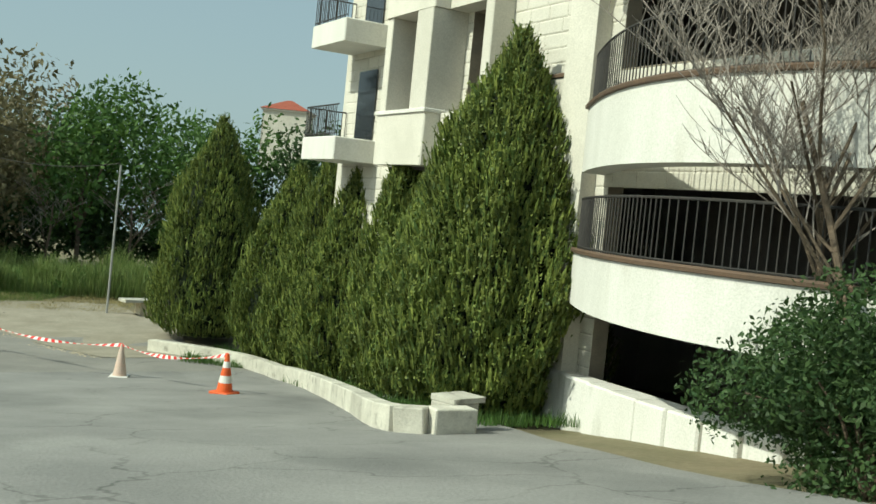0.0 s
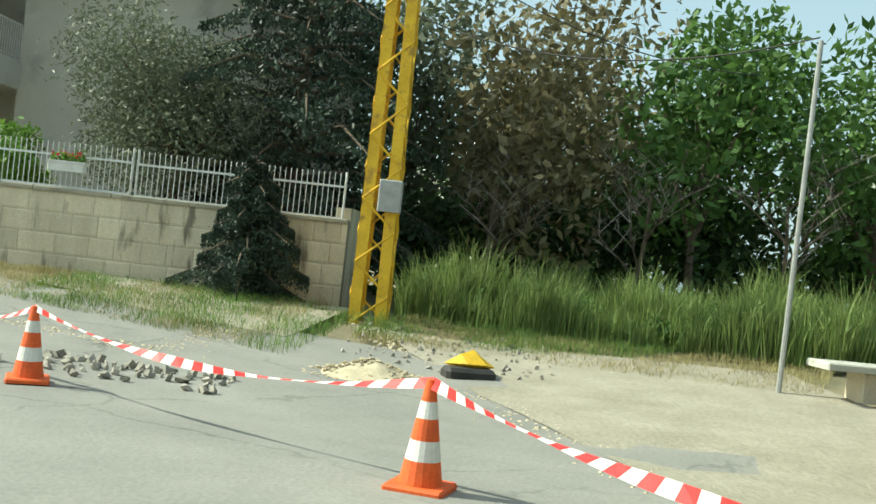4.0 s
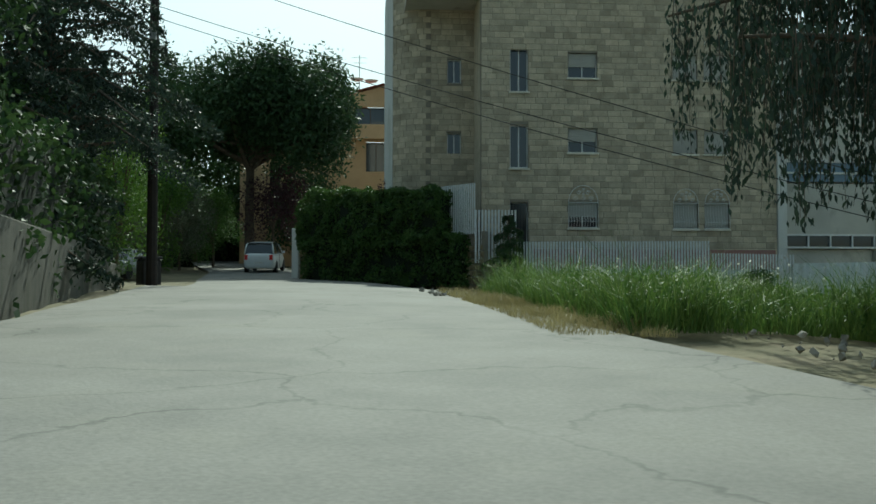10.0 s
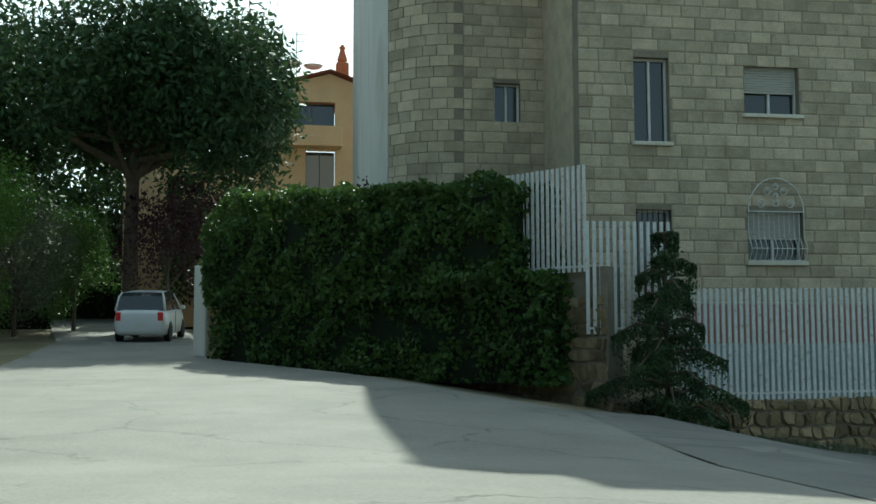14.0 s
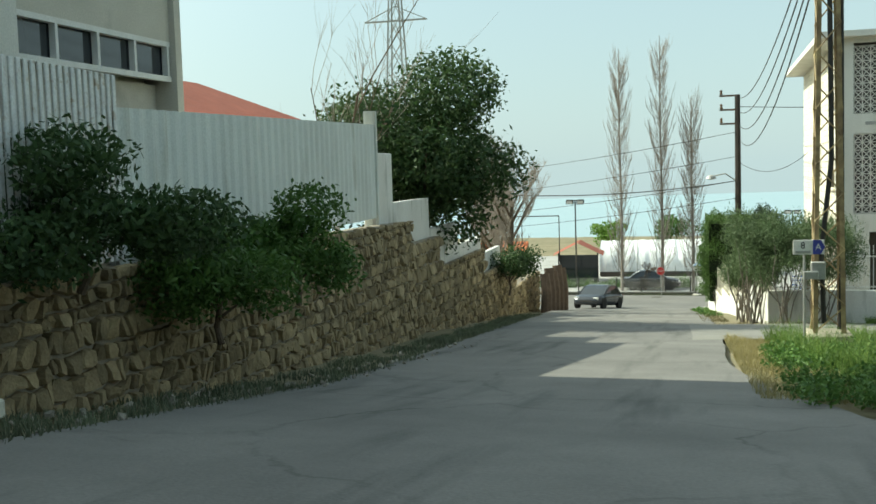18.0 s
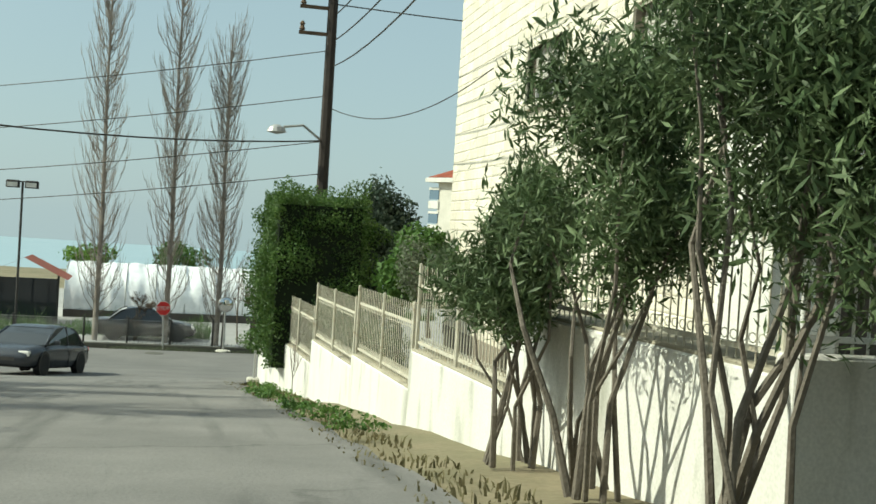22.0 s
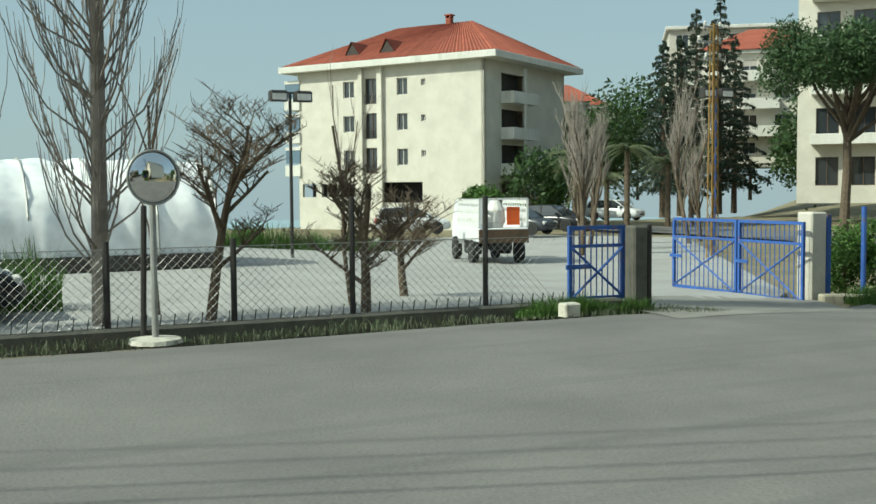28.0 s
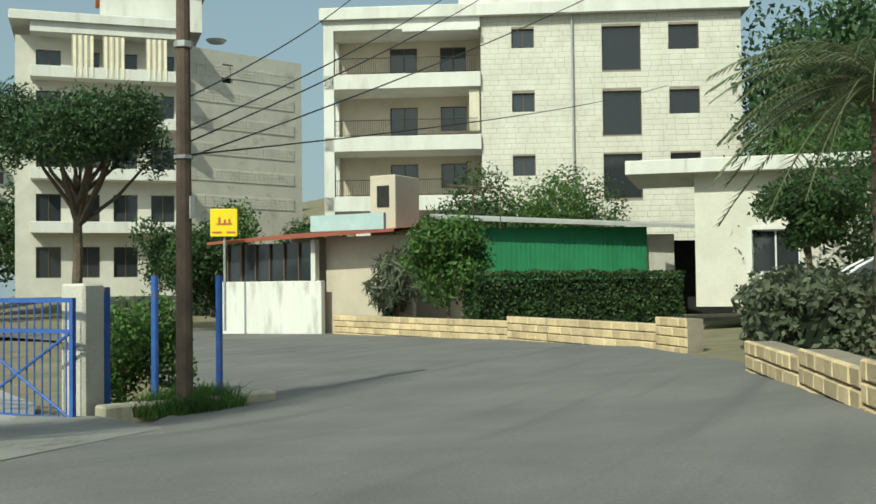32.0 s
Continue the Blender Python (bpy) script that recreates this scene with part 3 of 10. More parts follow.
# ---------------------------------------------------------------- building helpers
def wall_geo(length, z0, z1, th, holes, y=0.0):
    """A wall along local x from 0, facing -y, with openings (x0, x1, z0, z1); one closed shell."""
    xs = sorted({0.0, length, *[min(length, max(0.0, v)) for h in holes for v in h[:2]]})
    zs = sorted({z0, z1, *[min(z1, max(z0, v)) for h in holes for v in h[2:4]]})
    nx, nz = len(xs) - 1, len(zs) - 1
    full = {(i, k) for i in range(nx) for k in range(nz) if not any(h[0] - 1e-6 < (xs[i] + xs[i + 1]) / 2 < h[1] + 1e-6 and h[2] - 1e-6 < (zs[k] + zs[k + 1]) / 2 < h[3] + 1e-6 for h in holes)}
    v, f, seen = [], [], {}

    def at(i, k, s):
        if (i, k, s) not in seen:
            seen[i, k, s] = len(v)
            v.append((xs[i], y + (th if s else 0), zs[k]))
        return seen[i, k, s]

    for i, k in sorted(full):
        f.append((at(i, k, 0), at(i + 1, k, 0), at(i + 1, k + 1, 0), at(i, k + 1, 0)))
        f.append((at(i, k, 1), at(i, k + 1, 1), at(i + 1, k + 1, 1), at(i + 1, k, 1)))
        for di, dk, p, q in ((-1, 0, (i, k), (i, k + 1)), (1, 0, (i + 1, k + 1), (i + 1, k)), (0, -1, (i + 1, k), (i, k)), (0, 1, (i, k + 1), (i + 1, k + 1))):
            if (i + di, k + dk) not in full:
                f.append((at(*p, 0), at(*q, 0), at(*q, 1), at(*p, 1)))
    return Geo().add(v, f)


def window(parent, x0, x1, z0, z1, y, style="slide", name="window", frame=None, deep=0.16):
    """A window in a wall that faces local -y; y is the wall's face."""
    fr = frame or M_frame_w
    w = part(name, Geo().box(x0, x1, y + deep + 0.06, y + deep + 0.09, z0, z1), M_glass if style != "void" else M_dark, parent)
    t = 0.05
    g = Geo()
    for a, b, c, d in ((x0, x0 + t, z0, z1), (x1 - t, x1, z0, z1), (x0 + t, x1 - t, z0, z0 + t), (x0 + t, x1 - t, z1 - t, z1)):
        g.box(a, b, y + deep, y + deep + 0.06, c, d)
    if style in ("slide", "blind", "half"):
        g.box((x0 + x1) / 2 - 0.025, (x0 + x1) / 2 + 0.025, y + deep, y + deep + 0.06, z0 + t, z1 - t)
    part("frame", g, fr, w)
    if style in ("blind", "half"):
        zb = z0 + (0.06 if style == "blind" else 0.45 * (z1 - z0))
        k = max(2, int((z1 - 0.04 - zb) / 0.056))
        edge = [(y + deep - d, zb + (z1 - 0.04 - zb) * (i + o) / k) for i in range(k) for o, d in ((0.0, 0.012), (0.12, 0.034), (0.88, 0.034))] + [(y + deep - 0.012, z1 - 0.04)]
        m = len(edge)
        g = Geo().add([(x, *e) for x in (x0 + t, x1 - t) for e in edge] + [(x, y + deep - 0.004, z) for x in (x0 + t, x1 - t) for z in (zb, z1 - 0.04)], [(i, m + i, m + i + 1, i + 1) for i in range(m - 1)] + [(2 * m, 2 * m + 1, 2 * m + 3, 2 * m + 2), (m - 1, 2 * m - 1, 2 * m + 3, 2 * m + 1), (0, 2 * m, 2 * m + 2, m)])
        part("blind", g, M_blind, w)
    if style == "bars":
        g = Geo()
        k = max(3, int((x1 - x0) / 0.12))
        for i in range(k + 1):
            x = x0 + 0.03 + (x1 - x0 - 0.06) * i / k
            g.tube((x, y + 0.04, z0), (x, y + 0.04, z1), 0.01, n=5)
        part("security_bars", g, M_black, w)
    return w


def block_mesh(material, name="block"):
    """A unit stone block whose face is slightly pillowed."""
    g = Geo()
    k = 0.05
    v = [(0, 0.6, 0), (1, 0.6, 0), (1, 0.6, 1), (0, 0.6, 1), (0, 0, 0), (1, 0, 0), (1, 0, 1), (0, 0, 1),
         (k, -0.4, 2 * k), (1 - k, -0.45, 2 * k), (1 - k, -0.4, 1 - 2 * k), (k, -0.5, 1 - 2 * k)]
    f = [(0, 4, 7, 3), (5, 1, 2, 6), (7, 6, 2, 3), (0, 1, 5, 4), (4, 5, 9, 8), (5, 6, 10, 9), (6, 7, 11, 10), (7, 4, 8, 11), (8, 9, 10, 11)]
    return g.add(v, f).mesh(name, material)


def blocks(parent, x0, x1, z0, z1, bw, bh, holes, shared, joined, y=0.0, depth=0.05, limit=280, seed=1, first=None, name="block", joint=0.014, vary=0.35):
    """Courses of stone on a face towards local -y: pieces inside the stretch 'first' are objects, the rest one joined part."""
    rnd = random.Random(seed)
    rest = Geo()
    src = [tuple(v.co) for v in shared.vertices]
    faces = [tuple(p.vertices) for p in shared.polygons]
    count = 0
    rows = max(1, round((z1 - z0) / bh))
    h = (z1 - z0) / rows
    for r in range(rows):
        z = z0 + r * h
        x = x0
        shift = rnd.uniform(0.3, 1.0) * bw
        while x < x1 - 1e-3:
            w = shift if x == x0 else bw * rnd.uniform(1 - vary, 1 + vary)
            e = min(x + w, x1)
            if x1 - e < 0.1:
                e = x1
            spans = [(x, e)]
            for a, b, c, d in holes:
                if c < z + h * 0.6 and d > z + h * 0.4:
                    nxt = []
                    for s, t in spans:
                        if b <= s or a >= t:
                            nxt.append((s, t))
                        else:
                            if a - s > 0.06:
                                nxt.append((s, a))
                            if t - b > 0.06:
                                nxt.append((b, t))
                    spans = nxt
            for s, t in spans:
                d = depth * rnd.uniform(0.7, 1.2)
                m = Matrix.LocRotScale((s + joint / 2, y, z + joint / 2), None, (t - s - joint, d, h - joint))
                if count < limit and (first is None or (first[0] <= s <= first[1] and first[2] <= z <= first[3])):
                    piece(name, shared, parent, m)
                    count += 1
                else:
                    rest.add([(s + joint / 2 + (t - s - joint) * a, y + d * b, z + joint / 2 + (h - joint) * c) for a, b, c in src], faces)
            x = e
    if rest.v:
        part(name + "work", rest, joined, parent, kind="stuff")


B_sand = block_mesh(M_block)
B_lime = block_mesh(M_lime)
B_garden = block_mesh(M_garden_wall)
B_garden_dark = block_mesh(M_garden_dark)


def lattice_mesh():
    """One pierced block: a square with a ring and a cross of webs."""
    g = Geo()
    t = 0.06
    for a in (0, 1 - t):
        g.box(a, a + t, 0, 0.4, 0, 1)
        g.box(t, 1 - t, 0, 0.4, a, a + t)
    for i in range(4):
        a0 = math.pi / 4 + i * math.pi / 2
        u, w = Vector((math.cos(a0), 0, math.sin(a0))), Vector((-math.sin(a0), 0, math.cos(a0)))
        c = Vector((0.5, 0, 0.5))
        q = [c + u * 0.0 - w * 0.05, c + u * 0.64 - w * 0.05, c + u * 0.64 + w * 0.05, c + u * 0.0 + w * 0.05]
        g.add([(p.x, y, p.z) for y in (0.04, 0.36) for p in q], [(0, 1, 2, 3), (7, 6, 5, 4), (0, 3, 7, 4), (1, 5, 6, 2), (0, 4, 5, 1), (3, 2, 6, 7)])
    return g.mesh("lattice_block", M_lattice)


B_lattice = lattice_mesh()


def lattice(parent, x0, x1, z0, z1, cell, y):
    nx, nz = max(1, round((x1 - x0) / cell)), max(1, round((z1 - z0) / cell))
    cx, cz = (x1 - x0) / nx, (z1 - z0) / nz
    for i in range(nx):
        for k in range(nz):
            piece("lattice_block", B_lattice, parent, Matrix.LocRotScale((x0 + i * cx, y, z0 + k * cz), None, (cx, 0.3, cz)))
    # dark sheet behind the holes: their shade is put into its colour
    part("shade_sheet", Geo().box(x0, x1, y + 0.6, y + 0.7, z0, z1), M_shade, parent)


def tile_mesh(material):
    """One barrel tile, 1 long along y and 1 wide along x."""
    g = Geo()
    n = 5
    pts = []
    for y, s in ((0, 1.0), (1, 0.88)):
        for i in range(n + 1):
            a = math.pi * i / n
            pts.append((0.5 - 0.5 * s * math.cos(a), y, 0.42 * s * math.sin(a)))
        for i in range(n + 1):
            a = math.pi * i / n
            pts.append((0.5 - 0.42 * s * math.cos(a), y, 0.34 * s * math.sin(a) - 0.02))
    m = n + 1
    f = []
    for i in range(n):
        f += [(i, i + 1, 2 * m + i + 1, 2 * m + i), (m + i + 1, m + i, 3 * m + i, 3 * m + i + 1), (i + 1, i, m + i, m + i + 1)]
    return g.add(pts, f).mesh("tile", material)


T_red, T_old = tile_mesh(M_tile), tile_mesh(M_tile_old)


def tiled_slope(parent, o, along, up, w, l, tile, tw=0.2, tl=0.36, limit=260):
    """Barrel tiles on a sloping rectangle: o is the lower left corner, along and up are unit directions."""
    along, up = Vector(along).normalized(), Vector(up).normalized()
    nrm = along.cross(up).normalized()
    g = Geo()
    o = Vector(o)
    pts = [o, o + along * w, o + along * w + up * l, o + up * l]
    g.add([p - nrm * 0.03 for p in pts] + [p - nrm * 0.09 for p in pts], [(0, 1, 2, 3), (7, 6, 5, 4), (0, 4, 5, 1), (1, 5, 6, 2), (2, 6, 7, 3), (3, 7, 4, 0)])
    part("roof_deck", g, M_wood, parent)
    nx, ny = max(1, round(w / tw)), max(1, round(l / tl))
    base = Matrix((along, up, nrm)).transposed().to_4x4()
    rest = Geo()
    src = [v.co.copy() for v in tile.vertices]
    faces = [tuple(p.vertices) for p in tile.polygons]
    c = 0
    for j in range(ny):
        for i in range(nx):
            p = o + along * (w * i / nx) + up * (l * j / ny) + nrm * (0.012 * (j % 2))
            m = Matrix.Translation(p) @ base @ Matrix.Diagonal((w / nx, l / ny * 1.12, 0.17, 1))
            if c < limit:
                piece("tile", tile, parent, m)
                c += 1
            else:
                rest.add([m @ q for q in src], faces)
    if rest.v:
        part("tiles", rest, tile.materials[0], parent, kind="stuff")


def picket_mesh(w, h, d, material, name="picket"):
    return Geo().cbox(-w / 2, w / 2, -d / 2, d / 2, 0, h, min(w, d) * 0.25).mesh(name, material)


def picket_fence(name, p0, p1, z0, z1, h, gap, label, material, w=0.02, d=0.02, rails=(0.1, 0.8), posts=2.2, post_h=None, group="", scroll=False):
    """A fence of uprights between two plan points; z0, z1: foot height at the ends."""
    p0, p1 = Vector((*p0, z0)), Vector((*p1, z1))
    run = p1 - p0
    l = math.hypot(run.x, run.y)
    f = thing(name, p0.x, p0.y, p0.z, math.degrees(math.atan2(run.y, run.x)), label, "fence", group)
    rise = (z1 - z0) / l
    me = picket_mesh(w, h, d, material)
    n = int(l / gap)
    for i in range(n + 1):
        x = l * i / max(1, n)
        piece("picket", me, f, Matrix.Translation((x, 0, rise * x)))
    for r in rails:
        z = r * h
        g = Geo().add([(a, b, z + c + rise * a) for a in (0, l) for b in (-0.018, 0.018) for c in (-0.02, 0.02)], [(0, 1, 3, 2), (4, 6, 7, 5), (0, 4, 5, 1), (2, 3, 7, 6), (1, 5, 7, 3), (0, 2, 6, 4)])
        part("rail", g, material, f)
    if scroll:
        g = Geo()
        for i in range(int(l / 0.115)):
            x = 0.057 + i * 0.115
            for zz in (0.14 * h, 0.72 * h):
                c = Vector((x, 0, zz + rise * x))
                ring = [c + Vector((0.045 * math.cos(a), 0, 0.035 * math.sin(a))) for a in np.linspace(0, 2 * math.pi, 9)]
                g.path(ring, 0.005, n=3)
        part("scrollwork", g, material, f, kind="stuff")
    k = max(1, round(l / posts)) if posts else 0
    pm = picket_mesh(0.042, (post_h or h * 1.03), 0.042, material, "post")
    for i in range(k + 1 if k else 0):
        piece("post", pm, f, Matrix.Translation((l * i / k, 0.03, rise * l * i / k)))
    return f


def rail(parent, pts, h, gap=0.12, material=None, r=0.012, name="railing"):
    """Balcony rail along local points."""
    material = material or M_black
    up = Vector((0, 0, 1))
    top = part(name, Geo().path([Vector(p) + up * h for p in pts], r * 1.8, n=6), material, parent)
    part("foot_rail", Geo().path([Vector(p) + up * 0.08 for p in pts], r * 1.3, n=6), material, top)
    me = Geo().tube((0, 0, 0), (0, 0, h), r, n=5).mesh("baluster", material)
    for a, b in zip(pts[:-1], pts[1:]):
        a, b = Vector(a), Vector(b)
        n = max(1, int((b - a).length / gap))
        for i in range(n):
            piece("baluster", me, top, Matrix.Translation(a.lerp(b, i / n)))
    return top


# ---------------------------------------------------------------- first street: cream apartment house
def cream_apartments():
    t = thing("apartment_house", 62.94, -4.28, -2.36, -90, "cream stone apartment house with curved balconies and iron rails", "house")
    t.scale = (0.8, 0.8, 0.8)
    zg = 3.3
    bay = [(12.75, 14.1), (15.2, 16.6)]
    holes = [(a, b, c + zg, d + zg) for c, d in ((0.4, 2.2), (3.75, 6.15), (7.0, 9.2)) for a, b in bay]
    holes += [(20.9, 29.0, -2.2 + zg, 0.02 + zg), (20.9, 29.0, 0.55 + zg, 2.3 + zg), (20.9, 29.0, 4.4 + zg, 6.9 + zg), (20.9, 29.0, 7.6 + zg, 9.6 + zg)]
    part("wall", wall_geo(25.9, -2, 13.5, 0.35, [(a - 8.1, b - 8.1, c, d) for a, b, c, d in holes]), M_mortar, t).location = (8.1, 0, 0)
    blocks(t, 8.1, 34, -1.5 + zg - 1.5, 13.5, 0.75, 0.31, holes, block_mesh(M_white_stone), M_white_stone, limit=250, first=(8, 22, 4, 9), seed=4, depth=0.03, joint=0.008)
    for x in (7.85, 33.9):
        part("side_wall", Geo().box(x, x + 0.35, 0, 12, -1, 13.5), M_white_stone, t)
    part("back_wall", Geo().box(8.2, 33.9, 11.7, 12, -1, 13.5), M_white_stone, t)
    part("roof_slab", Geo().box(7.6, 34.4, -0.4, 12.2, 13.5, 13.8), M_white_stone, t)
    for a, b, c, d in holes[:6]:
        window(t, a, b, c, d, 0, "slide", frame=M_frame_b, deep=0.3)
    # dark sheet and floor: recess shade put into the colour
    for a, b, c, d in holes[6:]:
        part("recess_shade", Geo().box(a - 0.1, b + 0.1, 2.6, 2.7, c - 0.1, d + 0.1), M_shade, t)
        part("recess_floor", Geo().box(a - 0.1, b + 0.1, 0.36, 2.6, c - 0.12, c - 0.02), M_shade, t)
    # projecting bay: spandrels, piers and stone-lined reveals
    for z0, z1 in ((2.5, 3.75), (6.15, 7.0), (9.2, 10.2)):
        part("spandrel", Geo().cbox(12.4, 15.0, -0.95, 0, z0 + zg, z1 + zg, 0.03), M_white_stone, t)
        part("spandrel", Geo().cbox(15.0, 17.0, -0.55, 0, z0 + zg, z1 + zg, 0.03), M_white_stone, t)
        part("band", Geo().cbox(12.3, 15.05, -1.0, 0.02, z1 + zg - 0.02, z1 + zg + 0.07, 0.02), M_white, t)
    for z0, z1 in ((3.82, 6.15), (7.07, 9.2)):
        for a, b, y in ((12.4, 12.72, -0.9), (14.15, 14.95, -0.95), (16.65, 17.0, -0.55)):
            part("pier", Geo().cbox(a, b, y, 0, z0 + zg, z1 + zg, 0.02), M_white_stone, t)
        jb = part("rough_jamb", Geo().box(14.1, 14.145, -0.85, -0.02, z0 + zg, z1 + zg), M_block, t, "rough brown stone window jamb")
        for j in range(8):
            part("stone", Geo().cbox(13.98, 14.1, -0.84, -0.04, z0 + zg + j * 0.29, z0 + zg + j * 0.29 + 0.27, 0.03), M_block, jb)
    # thin dark sheet, painted as the shade under the bay
    part("bay_underside_shade", Geo().box(12.5, 16.9, -0.5, 0, 2.42 + zg, 2.49 + zg), M_shade, t)
    part("pilaster", Geo().box(19.6, 20.5, -0.35, 0, -1, 13.4), M_white_stone, t)
    part("spandrel", Geo().cbox(17.4, 19.6, -0.3, 0, 2.4 + zg, 4.3 + zg, 0.03), M_white_stone, t)
    part("coping_line", Geo().cbox(17.3, 19.62, -0.34, 0.0, 4.3 + zg, 4.38 + zg, 0.02), M_frame_b, t)
    # small balconies with a low parapet and an iron rail
    for z in (2.6, 5.75, 8.9):
        bl = part("balcony", Geo().cbox(8.2, 10.6, -1.3, 0, z + zg, z + 0.62 + zg, 0.03), M_white, t)
        rail(t, [(8.25, -0.05, z + 0.62 + zg), (8.25, -1.25, z + 0.62 + zg), (10.55, -1.25, z + 0.62 + zg)], 0.85)
        part("balcony_door", Geo().box(9.0, 10.2, -0.07, -0.05, z + 0.3 + zg, z + 2.6 + zg), M_glass, bl)
    # curved balconies
    for z0, z1 in ((0.05, 1.0), (2.43, 3.62), (5.9, 7.0)):
        pts = []
        for i in range(25):
            a = i / 24
            pts.append((20.75 + 9.3 * a, -0.2 - 2.1 * math.sin(math.pi * (0.05 + 0.87 * a))))
        n = len(pts)
        ring = [(x, y + dy, z + zg) for dy, z in ((0, z0), (0, z1), (0.15, z1), (0.15, z0 + 0.2), (None, z0 + 0.2), (None, z0)) for x, y in pts for dy in ([dy] if dy is not None else [-y])]
        g = Geo().add(ring, [(k * n + i, k * n + i + 1, ((k + 1) % 6) * n + i + 1, ((k + 1) % 6) * n + i) for k in range(6) for i in range(n - 1)])
        part("curved_balcony", g, M_white, t)
        part("edge_band", Geo().path([(x, y - 0.02, z1 + zg + 0.01) for x, y in pts], 0.05, n=6), M_frame_b, t)
        rail(t, [(x, y + 0.08, z1 + zg) for x, y in pts], 0.95, 0.13)
    return t


cream_apartments()
low = Geo()
for i in range(9):
    y = -20.4 - i * 0.6
    low.cbox(62.6 - 0.25 * math.sin(i / 8 * 3.1), 62.9, y - 0.6, y, land(62, y) - 0.4, -0.75, 0.03)
solid("garden_wall", low, M_whitewall, "low white curved garden wall of the apartment house", "wall", "structure")


def kerb():
    t = thing("kerb", 61, -14, land(61, -14), 0, "raised cream concrete kerb round the planted bed", "kerb", kind="structure")
    pts = [(60.3, -5.0), (60.9, -5.9), (61.5, -7.0), (61.9, -8.4), (62.0, -9.8), (61.85, -11.6), (61.4, -14), (60.75, -16.6), (60.0, -19.4), (59.62, -20.6), (59.36, -21.5), (59.3, -22.1), (59.55, -22.42), (60.15, -22.4)]
    line = []
    for a, b in zip(pts[:-1], pts[1:]):
        k = max(1, round(math.dist(a, b) / 0.75))
        line += [(a[0] + (b[0] - a[0]) * i / k, a[1] + (b[1] - a[1]) * i / k) for i in range(k)]
    line.append(pts[-1])
    me = Geo().cbox(0.006, 0.994, -0.5, 0.5, 0, 1, 0.04).mesh("kerb_stone", M_kerb)
    for i, (a, b) in enumerate(zip(line[:-1], line[1:])):
        l = math.dist(a, b)
        z = land(*a) - 0.1
        m = Matrix.Translation((a[0] - 61, a[1] + 14, z - land(61, -14))) @ Matrix.Rotation(math.atan2(b[1] - a[1], b[0] - a[0]), 4, "Z")
        tilt = Matrix.Rotation(-math.asin(max(-0.3, min(0.3, (land(*b) - land(*a)) / l))), 4, "Y")
        piece("kerb_stone", me, t, m @ tilt @ Matrix.Diagonal((l * 1.01, 0.26, 0.42, 1)))
    zp = land(60.1, -22.1) - land(61, -14) - 0.06
    piece("end_pillar", me, t, Matrix.Translation((-1.1, -8.05, zp - 0.1)) @ Matrix.Rotation(0.3, 4, "Z") @ Matrix.Diagonal((0.5, 0.4, 0.52, 1)))
    piece("pillar_cap", me, t, Matrix.Translation((-1.1, -8.05, zp + 0.42)) @ Matrix.Rotation(0.3, 4, "Z") @ Matrix.Diagonal((0.6, 0.44, 0.07, 1)))


kerb()


# ---------------------------------------------------------------- second street: house behind the garden wall
def garden_wall():
    t = thing("garden_wall", 36.7, 6.9, -3.2, 0, "weathered sandstone garden wall with dark stains", "wall", kind="structure")
    part("core", wall_geo(16.8, 0, 2.05, 0.3, []), M_mortar, t)
    part("return_wall", Geo().box(16.5, 16.8, 0.3, 2.6, 0, 2.3), M_garden_wall, t)
    blocks(t, 0, 16.8, 0.0, 2.0, 0.62, 0.4, [], B_garden, M_garden_wall, limit=290, seed=2, depth=0.025, joint=0.006, vary=0.2)
    for i in range(11):
        part("coping", Geo().cbox(i * 1.527 + 0.005, i * 1.527 + 1.522, -0.05, 0.35, 2.0, 2.08, 0.015), M_garden_dark, t)
    part("return_wall", Geo().box(0, 0.3, 0.3, 2.4, 0, 2.15), M_garden_wall, t)
    t2 = thing("garden_wall", 16.6, 6.9, -3.2, 0, "damp brown block wall below the white fence", "wall", kind="structure")
    part("core", wall_geo(16.9, 0, 2.33, 0.3, []), M_mortar, t2)
    blocks(t2, 0, 16.9, 0.5, 2.28, 0.6, 0.36, [], B_garden_dark, M_garden_dark, limit=290, seed=3, depth=0.022, joint=0.006, vary=0.2)
    for i in range(11):
        part("coping", Geo().cbox(i * 1.536 + 0.005, i * 1.536 + 1.53, -0.05, 0.35, 2.28, 2.37, 0.015), M_garden_dark, t2)
    g = thing("garden_gate_wall", 30.5, 8.2, -3.2, 0, "recessed brown stone panel beside a concrete step", "wall", kind="structure")
    part("core", wall_geo(6.3, 0.3, 2.3, 0.25, []), M_mortar, g)
    blocks(g, 0, 6.3, 0.5, 2.25, 0.6, 0.38, [], block_mesh(M_ystone), M_ystone, limit=60, seed=5, depth=0.02, joint=0.006)
    part("step", Geo().cbox(3.0, 6.2, -1.3, 0, 0.3, 0.75, 0.03), M_kerb, g)


